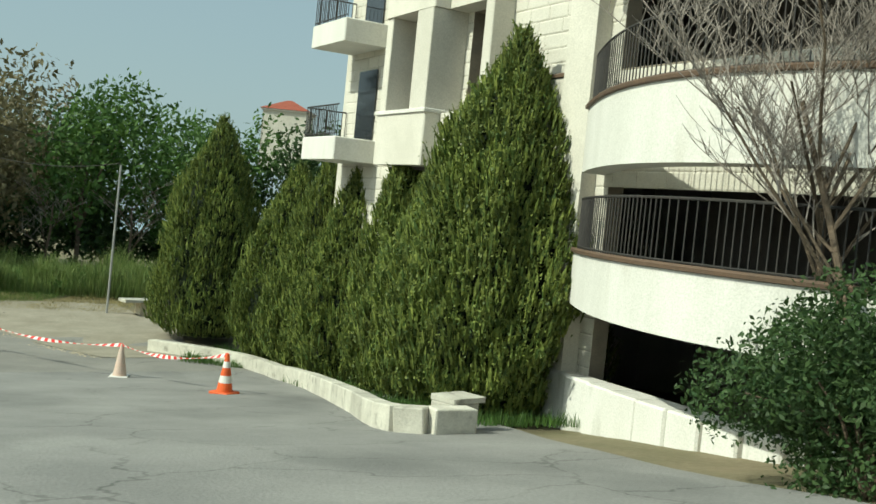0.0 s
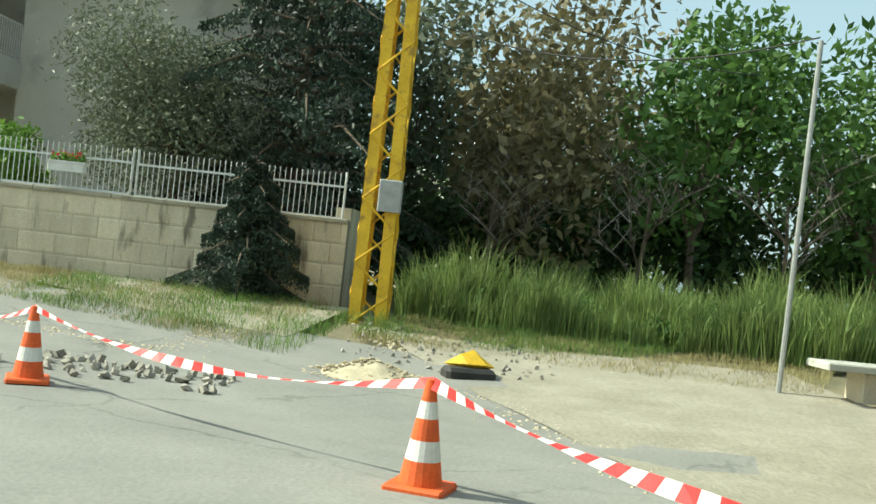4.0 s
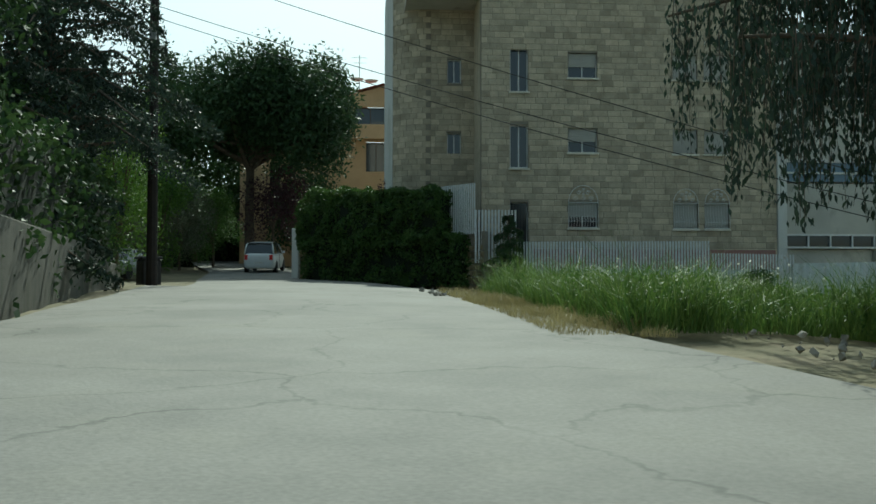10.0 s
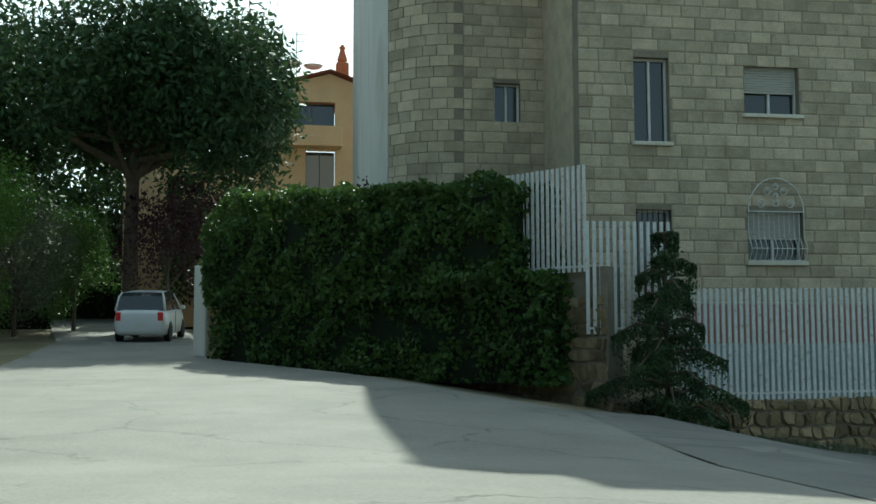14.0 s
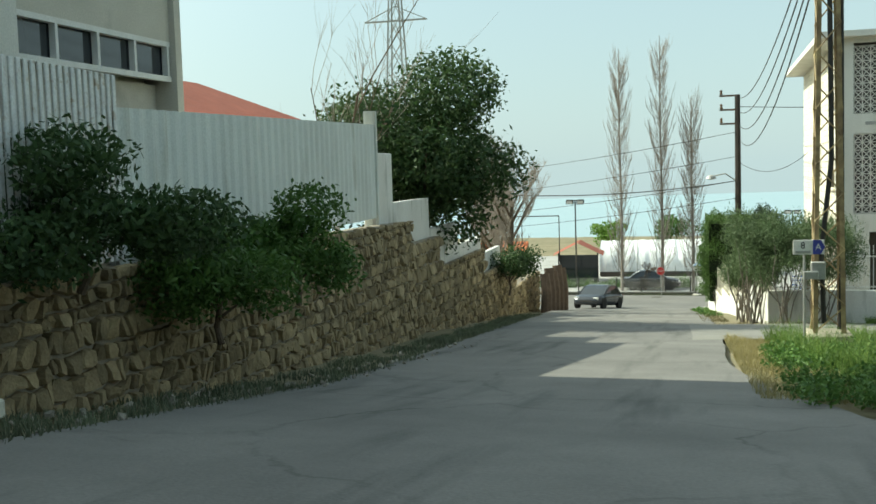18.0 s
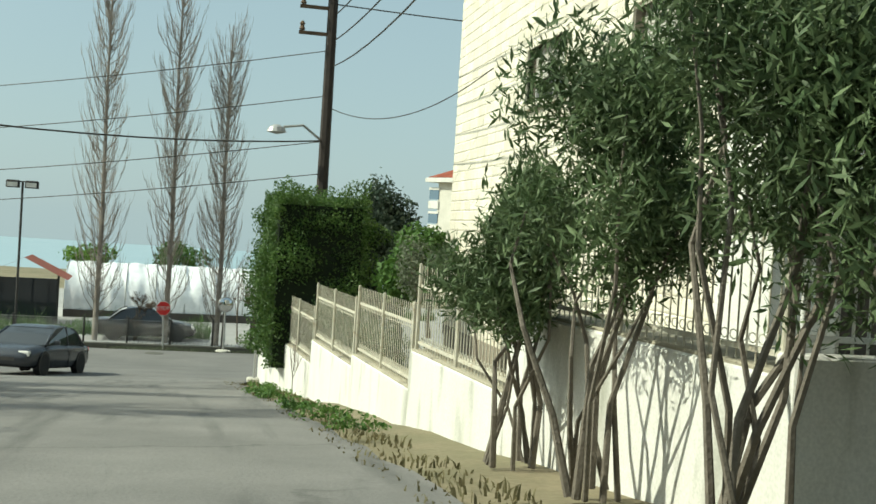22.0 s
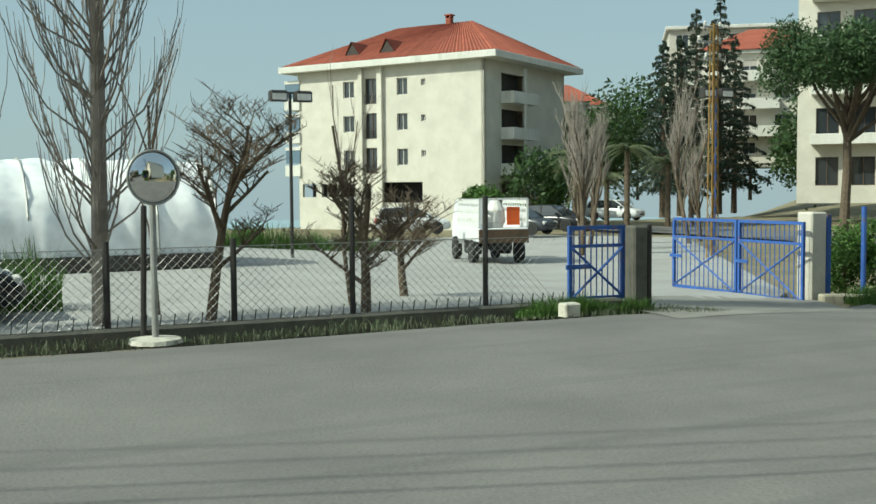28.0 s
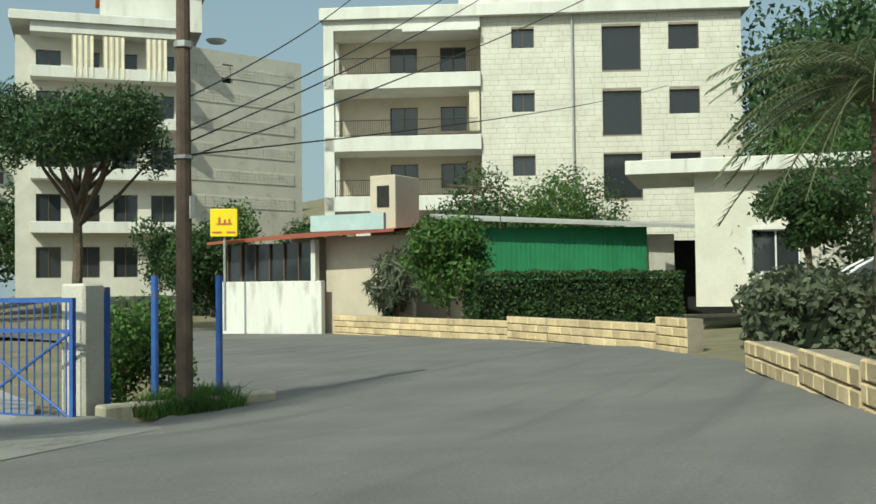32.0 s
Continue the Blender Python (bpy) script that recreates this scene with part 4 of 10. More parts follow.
garden_wall()
lw_ = thing("garden_wall", -1.5, -7.0, -1.6, 8.0, "plain grey concrete wall along the shaded roadside", "wall", kind="structure")
# base colour darkened for the shade of the roadside trees; streaks are stains
M_shaded_concrete = mat("tree_shaded_concrete", (0.14, 0.135, 0.11), (0.085, 0.085, 0.07), 1.2, 0.95, 0.6, stain=(0.05, 0.06, 0.035), streak=True)
part("panel", Geo().cbox(0, 22, -0.3, 0, -0.4, 1.5, 0.03), M_shaded_concrete, lw_)
part("step_panel", Geo().cbox(-4.5, -0.02, -0.3, 0, -0.3, 1.2, 0.03), M_shaded_concrete, lw_)
FENCE_LABEL = "white painted iron picket fence on the garden wall"
for a, b, z in ((36.9, 41.2, -1.12), (41.3, 45.4, -1.13), (45.5, 49.2, -1.15), (49.3, 53.35, -1.17)):
    picket_fence("fence", (a, 7.05), (b, 7.05), z, z, 0.92, 0.105, FENCE_LABEL, M_white_metal, 0.016, 0.016, rails=(0.06, 0.72), posts=4.2, group="picket fence panels")
for a, b, z in ((17.0, 22.2, -0.83), (22.3, 27.8, -0.83), (27.9, 33.3, -0.83)):
    picket_fence("fence", (a, 7.05), (b, 7.05), z, z, 1.0, 0.12, FENCE_LABEL, M_white_metal, 0.018, 0.018, rails=(0.06, 0.72), posts=2.7, group="picket fence panels")
picket_fence("fence", (33.5, 8.3), (36.7, 8.3), -0.9, -0.95, 0.95, 0.12, FENCE_LABEL, M_white_metal, 0.016, 0.016, rails=(0.06, 0.72), posts=1.6, group="picket fence panels")


def garden_house():
    t = thing("house", 35.0, 12.0, -2.6, 0, "grey-beige plastered house with a tiled window awning and a curtained balcony", "house")
    zg = 2.6
    hole = [(0.85, 1.95, 1.15 + zg, 2.5 + zg)]
    part("window_wall", wall_geo(2.4, 0, 7.5, 0.3, hole, y=0.0), M_beige, t)
    window(t, 0.85, 1.95, 1.15 + zg, 2.5 + zg, 0, "bars", deep=0.1)
    part("awning_bracket", Geo().tube((0.3, 0, 2.3 + zg), (0.3, -0.75, 2.62 + zg), 0.025).tube((2.4, 0, 2.3 + zg), (2.4, -0.75, 2.62 + zg), 0.025), M_rust, t)
    tiled_slope(t, (-0.2, -0.85, 2.6 + zg), (1, 0, 0), (0, 0.85, 0.4), 2.6, 0.95, T_old, 0.2, 0.34)
    # stone-faced wing
    part("stone_wall", wall_geo(4.15, 0, 7.5, 0.3, []), M_mortar, t).location = (2.4, -0.25, 0)
    blocks(t, 2.4, 6.55, 0.6, 7.5, 0.75, 0.36, [], block_mesh(M_grey_plaster), M_grey_plaster, y=-0.25, limit=200, seed=6, depth=0.02, joint=0.005)
    part("side_return", Geo().box(6.3, 6.55, 0.05, 3.2, 0, 7.5), M_grey_plaster, t)
    # recessed porch with balcony above
    part("porch_wall", wall_geo(7.4, 0, 7.5, 0.3, [(0.25, 1.15, 0.6, 3.55), (5.2, 6.0, 0.9, 3.0)]), M_grey_plaster, t).location = (6.55, 2.6, 0)
    part("porch_door", Geo().box(6.8, 7.7, 2.75, 2.8, 0.6, 3.55), M_frame_w, t, "white grilled door")
    part("side_door", Geo().box(11.75, 12.55, 2.75, 2.8, 0.9, 3.0), M_teal, t, "pale blue door")
    part("column", Geo().box(6.45, 6.6, -0.3, -0.15, 0, 3.55), M_white, t)
    slab = part("balcony", Geo().cbox(6.4, 9.0, -0.9, 2.6, 1.42 + zg, 1.68 + zg, 0.02), M_white, t)
    part("balcony_upstand", Geo().cbox(8.05, 9.05, -0.95, 2.6, 1.3 + zg, 2.0 + zg, 0.02), M_white, slab)
    rail(t, [(8.1, -0.85, 2.0 + zg), (9.0, -0.85, 2.0 + zg), (9.0, 2.5, 2.0 + zg)], 0.9, 0.12, M_white_metal)
    part("ceiling_lamp", Geo().lathe([(0.02, 0), (0.09, -0.02), (0.11, -0.1), (0.05, -0.16)], 10, (7.9, 0.2, 1.42 + zg)), M_white_plastic, t)
    g = Geo()
    for i in range(26):
        x0, x1 = 6.5 + i * 0.06, 6.56 + i * 0.06
        y = -0.92 + 0.05 * math.sin(i * 1.9)
        y2 = -0.92 + 0.05 * math.sin((i + 1) * 1.9)
        g.add([(x0, y, 1.75 + zg), (x1, y2, 1.75 + zg), (x1, y2, 4.9 + zg), (x0, y, 4.9 + zg)], [(0, 1, 2, 3)])
    for i in range(14):
        x0, x1 = 8.15 + i * 0.045, 8.195 + i * 0.045
        y, y2 = -0.95 + 0.07 * math.sin(i * 1.5), -0.95 + 0.07 * math.sin((i + 1) * 1.5)
        g.add([(x0, y, 1.6 + zg + 0.02 * i), (x1, y2, 1.6 + zg + 0.02 * i), (x1 - 0.2, y2, 4.9 + zg), (x0 - 0.2, y, 4.9 + zg)], [(0, 1, 2, 3)])
    part("curtain", g, M_curtain, t, "hanging grey balcony curtain")
    part("right_wall", wall_geo(7.5, 0, 7.5, 0.3, []), M_grey_plaster, t).location = (9.0, 0.9, 0)
    part("roof_slab", Geo().box(-7, 16.8, -0.4, 9, 7.5, 7.75), M_white, t)
    part("back_wall", Geo().box(-6.8, 16.5, 8.6, 8.9, 0, 7.5).box(16.2, 16.5, 1.2, 8.6, 0, 7.5), M_grey_plaster, t)
    # pierced screen wing
    lattice(t, -6.6, -0.55, 2.45 + zg, 2.45 + zg + 2.9, 0.29, 1.6)
    part("screen_band", Geo().box(-6.75, -0.55, 1.5, 1.9, 2.25 + zg, 2.45 + zg).box(-6.75, -0.55, 1.5, 1.9, 5.35 + zg, 7.5).box(-6.8, -6.6, 1.5, 2.0, 0, 7.5), M_white, t)
    part("wing_wall", Geo().box(-0.55, 0.05, 0.3, 2.0, 0, 7.5), M_beige, t)
    tiled_slope(t, (-7.9, 0.0, 2.05 + zg), (1, 0, 0), (0, 1.55, 0.32), 6.2, 1.6, T_old, 0.21, 0.36, limit=220)
    for x, z in ((-7.6, 2.1), (-2.2, 2.0)):
        part("canopy_post", Geo().tube((x, 0.15, -0.4), (x, 0.15, z + zg), 0.05), M_white_metal, t)
    lattice(t, -6.5, -3.2, 0.6, 1.9 + zg, 0.29, 2.6)
    part("porch_grille", Geo().box(-3.1, -1.9, 2.5, 2.55, 0.4, 1.7 + zg), M_glass_b, t)
    gz = thing("garden_pavilion", 36.7, 10.6, -2.6, 0, "small pavilion with an orange tiled hip roof on white posts", "pavilion")
    for sx, sy in ((-1, -1), (1, -1), (1, 1), (-1, 1)):
        part("post", Geo().tube((sx * 0.85, sy * 0.9, -0.3), (sx * 0.85, sy * 0.9, 2.75), 0.05), M_white_metal, gz)
    for o, al, up, w in (((-1.15, -1.3, 2.6), (1, 0, 0), (0, 1.3, 0.85), 2.3), ((1.15, -1.3, 2.6), (0, 1, 0), (-1.15, 0, 0.85), 2.6), ((1.15, 1.3, 2.6), (-1, 0, 0), (0, -1.3, 0.85), 2.3), ((-1.15, 1.3, 2.6), (0, -1, 0), (1.15, 0, 0.85), 2.6)):
        al, up = Vector(al), Vector(up)
        ul = up.length
        up.normalize()
        nr = al.cross(up)
        base = Matrix((al, up, nr)).transposed().to_4x4()
        rows = 5
        part("roof_plane", Geo().add([Vector(o), Vector(o) + al * w, Vector(o) + al * w / 2 + up * ul], [(0, 1, 2)]), M_tile_old, gz)
        for j in range(rows):
            k0 = j / rows
            ww = w * (1 - k0)
            n = max(1, round(ww / 0.2))
            for i in range(n):
                p = Vector(o) + al * (w * k0 / 2 + ww * i / n) + up * (ul * k0) + nr * 0.02
                piece("tile", T_old, gz, Matrix.Translation(p) @ base @ Matrix.Diagonal((ww / n, ul / rows * 1.1, 0.17, 1)))
    part("finial", Geo().lathe([(0.09, 3.4), (0.12, 3.48), (0.03, 3.6)], 8), M_tile_old, gz)


garden_house()


# ---------------------------------------------------------------- corner: sandstone apartment block
def sandstone_block():
    t = thing("apartment_block", -15.7, 5.4, -2.4, 90, "sandstone apartment block with shuttered windows and white arched grilles", "house")
    zg = 2.4
    rows = []
    for zz in (0.0, 3.28, 6.56):
        rows += [(8.45, 9.55, 1.47 + zg + zz, 2.58 + zg + zz, "bl"), (9.85, 10.95, 1.47 + zg + zz, 2.58 + zg + zz, "bl"), (3.8, 5.1, 1.48 + zg + zz, 2.58 + zg + zz, "half")]
    rows += [(1.25, 2.05, 0.0 + zg, 2.59 + zg, "door"), (1.25, 2.05, 4.07 + zg, 5.95 + zg, "slide"), (1.25, 2.05, 7.4 + zg, 9.3 + zg, "slide")]
    holes = [r[:4] for r in rows]
    part("wall", wall_geo(13.1, -0.5, 12.1 + zg, 0.35, holes), M_mortar, t)
    blocks(t, 0, 13.1, 0.4, 12.1 + zg, 0.52, 0.262, holes, B_sand, M_block_join, limit=295, seed=11, depth=0.035, joint=0.016, first=(0, 13.1, 2.9, 5.6))
    for a, b, c, d, s in rows:
        style = {"bl": "blind", "half": "half", "slide": "slide", "door": "bars"}[s]
        w = window(t, a, b, c, d, 0, style, name="door" if s == "door" else "window")
        part("sill", Geo().cbox(a - 0.06, b + 0.06, -0.1, 0.15, c - 0.08, c, 0.015), M_lime, w)
        if c < 2.0 + zg and s != "door":
            arched_grille(w, a, b, c, d)
    part("red_base", Geo().box(2.2, 13.0, -0.075, -0.06, 2.1, 2.95), M_redwash, t, "dull red painted wall base")
    part("blue_base", Geo().box(2.2, 13.0, -0.085, -0.06, -0.4, 2.09), M_bluewash, t, "pale blue painted wall base")
    part("coping", Geo().cbox(-0.1, 13.2, -0.12, 0.45, 12.1 + zg, 12.3 + zg, 0.03), M_grey_plaster, t)
    # set-back stair tower to the left and paler wing behind it
    part("tower_return", Geo().box(-0.02, 0.3, 0.36, 2.9, -0.5, 12.1 + zg), M_block_join, t)
    hole2 = [(0.75, 1.4, 4.95 + zg, 6.0 + zg), (0.75, 1.4, 8.3 + zg, 9.4 + zg)]
    tw = part("tower_wall", wall_geo(2.0, -0.5, 13.4 + zg, 0.3, hole2), M_mortar, t)
    tw.location = (-2.0, 2.9, 0)
    blocks(tw, 0, 2.0, 0.4, 13.4 + zg, 0.52, 0.262, hole2, B_sand, M_block_join, limit=0, seed=12, depth=0.03, joint=0.016)
    for a, b, c, d in hole2:
        window(tw, a, b, c, d, 0, "slide")
    arc = lambda u, r: (-2.0 - r * math.sin(u), 2.9 + 2.0 - r * math.cos(u))
    n = 16
    us = [math.pi / 2 * i / n for i in range(n + 1)]
    ring = [(*arc(u, r), z) for r in (2.0, 1.75) for z in (-0.5, 13.4 + zg) for u in us]
    m = n + 1
    part("round_corner", Geo().add(ring, [(k0 + i, k0 + i + 1, k1 + i + 1, k1 + i) for k0, k1 in ((m, 0), (2 * m, 3 * m), (3 * m, m)) for i in range(n)]), M_mortar, t)
    g, rnd = Geo(), random.Random(14)
    z, course = 0.4, 0
    while z < 13.2 + zg:
        u = (course % 2) * 0.11
        while u < 1.0:
            u1 = min(1.02, u + 0.22 * rnd.uniform(0.75, 1.2))
            d = 0.03 * rnd.uniform(0.5, 1.2)
            pts = [(*arc(q, r), h) for r in (1.98, 2.0 + d) for h in (z, z + 0.246) for q in (u + 0.006, (u + u1) / 2, u1 - 0.006)]
            g.add(pts, [(6, 9, 10, 7), (7, 10, 11, 8), (0, 6, 7, 1), (1, 7, 8, 2), (3, 4, 10, 9), (4, 5, 11, 10), (0, 3, 9, 6), (2, 8, 11, 5)])
            u = u1
        z, course = z + 0.262, course + 1
    part("stonework", g, M_block_join, t, kind="stuff")
    for u0 in range(8):
        ua, ub = 1.02 + u0 * 0.0689, 1.02 + (u0 + 1) * 0.0689
        part("plaster_strip", Geo().add([(*arc(ua, 2.03), 0), (*arc(ub, 2.03), 0), (*arc(ub, 2.03), 13.4 + zg), (*arc(ua, 2.03), 13.4 + zg)], [(0, 3, 2, 1)]), M_white, t)
    part("tower_side", Geo().box(-4.0, -3.75, 4.9, 9.5, -0.5, 13.4 + zg), M_white, t)
    part("tower_coping", Geo().add([(*arc(u, r), h) for r in (2.1, 1.6) for h in (13.38 + zg, 13.6 + zg) for u in us], [(k0 + i, k0 + i + 1, k1 + i + 1, k1 + i) for k0, k1 in ((m, 0), (2 * m, 3 * m), (3 * m, m)) for i in range(n)]), M_grey_plaster, t)
    part("pale_wing", wall_geo(5.0, -0.5, 14.2 + zg, 8.0, [(0.4, 0.95, 7.74 + zg, 9.25 + zg)]), M_white, t).location = (-3.43, 12.0, 0)
    part("back", Geo().box(-3.2, 13.1, 9.5, 9.8, -0.5, 12.1 + zg), M_grey_plaster, t)
    part("roof", Geo().box(-3.2, 13.1, 0.3, 9.5, 11.7 + zg, 12.0 + zg), M_grey_plaster, t)
    part("roof_room", Geo().box(2.5, 5.5, 3, 6, 12.0 + zg, 14.2 + zg), M_grey_plaster, t)
    # concrete frame bay with glazed balconies
    fr = part("concrete_pillar", Geo().box(13.1, 13.5, -0.15, 0.4, 0.2, 12.1 + zg), M_white, t)
    for zz in (0, 3.3, 6.6):
        part("panel", Geo().box(13.5, 17.6, 0.0, 0.12, 1.28 + zg + zz, 3.5 + zg + zz), M_grey_plaster, t)
        w = part("window_band", Geo().box(13.5, 17.6, 0.12, 0.15, 0.72 + zg + zz, 1.2 + zg + zz), M_glass, t)
        g = Geo().box(13.5, 17.6, 0.0, 0.1, 1.2 + zg + zz, 1.28 + zg + zz).box(13.5, 17.6, 0.0, 0.1, 0.64 + zg + zz, 0.72 + zg + zz)
        for i in range(5):
            g.box(13.5 + i * 1.0, 13.56 + i * 1.0, 0.0, 0.1, 0.72 + zg + zz, 1.2 + zg + zz)
        part("frame", g, M_frame_w, w)
    gz = part("balcony_glazing", Geo().box(13.5, 17.6, 0.1, 0.13, 3.6 + zg, 5.9 + zg), M_glass_b, t)
    g = Geo()
    for i in range(5):
        g.box(13.5 + i, 13.56 + i, 0.0, 0.1, 3.6 + zg, 5.9 + zg)
    part("frame", g.box(13.5, 17.6, 0.0, 0.1, 4.45 + zg, 4.52 + zg), M_frame_w, gz)
    part("end_wall", Geo().box(17.6, 17.8, -0.1, 9.5, -0.5, 9.0 + zg).box(13.5, 17.6, 0.3, 9.5, -0.5, 0.6 + zg).box(13.5, 17.6, 0.5, 9.5, 0.6 + zg, 9.0 + zg), M_grey_plaster, t)


def arched_grille(parent, a, b, c, d):
    """A white wrought grille with a bellied foot and a fan of scrolls over the window."""
    g = Geo()
    n = max(6, int((b - a) / 0.11))
    m = (a + b) / 2
    for i in range(n + 1):
        x = a + (b - a) * i / n
        pts = [(x, -0.05, d)] + [(x, -0.05 - 0.13 * math.sin(math.pi * k / 6) ** 1.3, c + (d - c) * 0.5 * (1 - k / 6)) for k in range(7)]
        g.path(pts, 0.009, n=4)
    for z in (c + 0.02, d):
        g.tube((a, -0.05, z), (b, -0.05, z), 0.013, n=5)
    g.tube((a, -0.17, c + 0.28), (b, -0.17, c + 0.28), 0.01, n=4)
    r = (b - a) / 2
    g.path([(m - r * math.cos(u), -0.05, d + r * 1.15 * math.sin(u)) for u in np.linspace(0, math.pi, 15)], 0.013, n=5)
    for px_, pz, pr in ((0, 0.28, 0.15), (-0.52, 0.26, 0.17), (0.52, 0.26, 0.17), (-0.3, 0.68, 0.16), (0.3, 0.68, 0.16), (0, 0.85, 0.13), (0, 0.55, 0.1)):
        ring = [(m + (px_ + pr * (1 - u / 14) * math.cos(u)) * r, -0.05, d + (pz + pr * (1 - u / 14) * math.sin(u)) * r) for u in np.linspace(0, 9, 18)]
        g.path(ring, 0.011, n=4)
    part("grille", g, M_white_metal, parent, "white wrought-iron grille")


sandstone_block()


def rubble_face(parent, length, prof, seed, y=0.0, size=0.28, limit=280, near=(0, 1e9)):
    """Irregular angular stones on a face towards local -y; prof(x) gives bottom and top."""
    rnd = random.Random(seed)
    rest = Geo()
    count = 0

    def warp(x, z):
        return x + 0.13 * noise.noise((x * 3.1, z * 3.1, seed)), z + 0.11 * noise.noise((x * 3.1 + 40, z * 3.1, seed))

    z = min(prof(length * k / 20)[0] for k in range(21)) - 0.1
    top = max(prof(length * k / 20)[1] for k in range(21))
    while z < top:
        h = size * rnd.uniform(0.8, 1.3)
        x = -rnd.uniform(0, size)
        while x < length:
            w = size * rnd.choice((0.6, 0.75, 0.9, 1.1, 1.3))
            x0, x1 = max(0.0, x), min(length, x + w)
            x += w
            if x1 - x0 < 0.06:
                continue
            lo, hi = prof((x0 + x1) / 2)
            if z + h < lo or z > hi - 0.08:
                continue
            z1 = min(z + h, hi)
            ring = [warp(*p) for p in ((x0, z), ((x0 + x1) / 2, z), (x1, z), (x1, (z + z1) / 2), (x1, z1), ((x0 + x1) / 2, z1), (x0, z1), (x0, (z + z1) / 2))]
            ring = [(min(length, max(0.0, px_)), min(pz, hi + 0.03)) for px_, pz in ring]
            cx, cz = sum(p[0] for p in ring) / 8, sum(p[1] for p in ring) / 8
            ring = [(cx + (px_ - cx) * (0.87 if i % 2 == 0 else 1.0), cz + (pz - cz) * (0.87 if i % 2 == 0 else 1.0)) for i, (px_, pz) in enumerate(ring)]
            d = rnd.uniform(0.03, 0.08)
            j1, j2 = 1 - 0.022 / (x1 - x0), rnd.uniform(0.7, 0.82)
            n = 8
            tx, tz = rnd.uniform(-0.25, 0.25), rnd.uniform(-0.25, 0.25)
            v = [((px_ - cx) * j1, 0.06, (pz - cz) * j1) for px_, pz in ring]
            v += [((px_ - cx) * j1, -0.01 + rnd.uniform(-0.01, 0.01), (pz - cz) * j1) for px_, pz in ring]
            v += [((px_ - cx) * j2 + rnd.uniform(-0.012, 0.012), -d + (px_ - cx) * tx + (pz - cz) * tz + rnd.uniform(-0.012, 0.012), (pz - cz) * j2) for px_, pz in ring]
            f = [((i + 1) % n, n + (i + 1) % n, n + i, i)[::-1] for i in range(n)] + [(n + i, n + (i + 1) % n, 2 * n + (i + 1) % n, 2 * n + i) for i in range(n)]
            v.append((0, -d * 1.15, 0))
            f += [(2 * n + i, 2 * n + (i + 1) % n, 3 * n) for i in range(n)]
            if count < limit and near[0] <= x0 <= near[1]:
                piece("stone", Geo().add(v, f).mesh("stone", M_rubble), parent, Matrix.Translation((cx, y, cz)))
                count += 1
            else:
                rest.add([(a + cx, b + y, c + cz) for a, b, c in v], f)
        z += h
    if rest.v:
        part("stonework", rest, M_rubble_join, parent, kind="stuff")


def roadside_walls():
    # corner bank under the ivy, seen end on from the street
    a = thing("retaining_wall", -24.2, -2.9, -1.2, math.degrees(math.atan2(8.2, 10.6)), "rough stone retaining wall under an ivy hedge", "wall", kind="structure")
    part("core", Geo().box(0, 13.4, 0, 0.5, -0.6, 2.4), M_mortar, a)
    rubble_face(a, 13.4, lambda x: (-0.5, 2.35 - 0.5 * ss(9, 13, x)), 21, limit=200)
    part("end_post", Geo().cbox(-0.5, 0.1, -0.15, 0.5, -0.3, 3.1, 0.03), M_white, a)
    b = thing("retaining_wall", -13.6, 5.2, -3.4, 90, "brown rubble stone retaining wall below the white railings", "wall", kind="structure")
    top = lambda x: (land(-13.4, 5.2 + x) + 3.4 - 0.2, -1.4 + 3.4 + 0.07 * ss(0, 8, x))
    part("core", Geo().add([(q, d, h) for q in (0, 8.8) for d in (0.02, 0.5) for h in (0, 2.0)], [(0, 1, 3, 2), (4, 6, 7, 5), (0, 4, 5, 1), (2, 3, 7, 6), (1, 5, 7, 3), (0, 2, 6, 4)]), M_mortar, b)
    rubble_face(b, 8.75, top, 22, limit=290, size=0.22)
    c = thing("retaining_wall", -13.75, 15.05, -3.6, 93.2, "brown rubble stone retaining wall running down the street", "wall", kind="structure")
    lc = 18.6
    prof = lambda x: (land(-13.6, 15 + x) + 3.6 - 0.25, -1.87 + 3.6 - 0.02 * x)
    g = Geo()
    for i in range(19):
        x0, x1 = i * lc / 19, (i + 1) * lc / 19
        g.box(x0, x1, 0.02, 0.5, prof(x1)[0] - 0.3, prof(x0)[1] - 0.04)
    part("core", g, M_mortar, c)
    rubble_face(c, lc, prof, 23, limit=290, size=0.23)
    d = thing("retaining_wall", -15.1, 33.8, -5.5, 92, "stepped brown rubble wall further down the street", "wall", kind="structure")
    steps = [(0, 4.6, -2.9), (4.6, 12, -3.9), (12, 20, -4.9), (20, 28, -6.3)]
    hgt = lambda x: next(z for s, e, z in steps if x <= e + 1e-6) + 5.5
    g = Geo()
    for s, e, z in steps:
        g.box(s, e, 0.02, 0.5, land(-15, 33.8 + e) + 5.5 - 0.4, z + 5.5 - 0.05)
    part("core", g, M_mortar, d)
    rubble_face(d, 28, lambda x: (land(-15, 33.8 + x) + 5.5 - 0.2, hgt(x)), 24, limit=250, size=0.32)
    # white stepped parapets
    e = thing("parapet_wall", -15.2, 33.0, -5.5, 92, "white stepped garden parapet above the rubble wall", "wall", kind="structure")
    for x0, x1, z0, z1 in ((-1.2, 0.9, -3.2, -0.45), (0.9, 5.0, -3.0, -1.75), (5.0, 9.2, -4.1, -2.7), (9.2, 13.5, -4.6, -3.5), (13.5, 18, -5.2, -4.2)):
        part("panel", Geo().cbox(x0, x1, 0.12, 0.3, z0 + 5.5, z1 + 5.5, 0.02), M_whitewall, e)


roadside_walls()


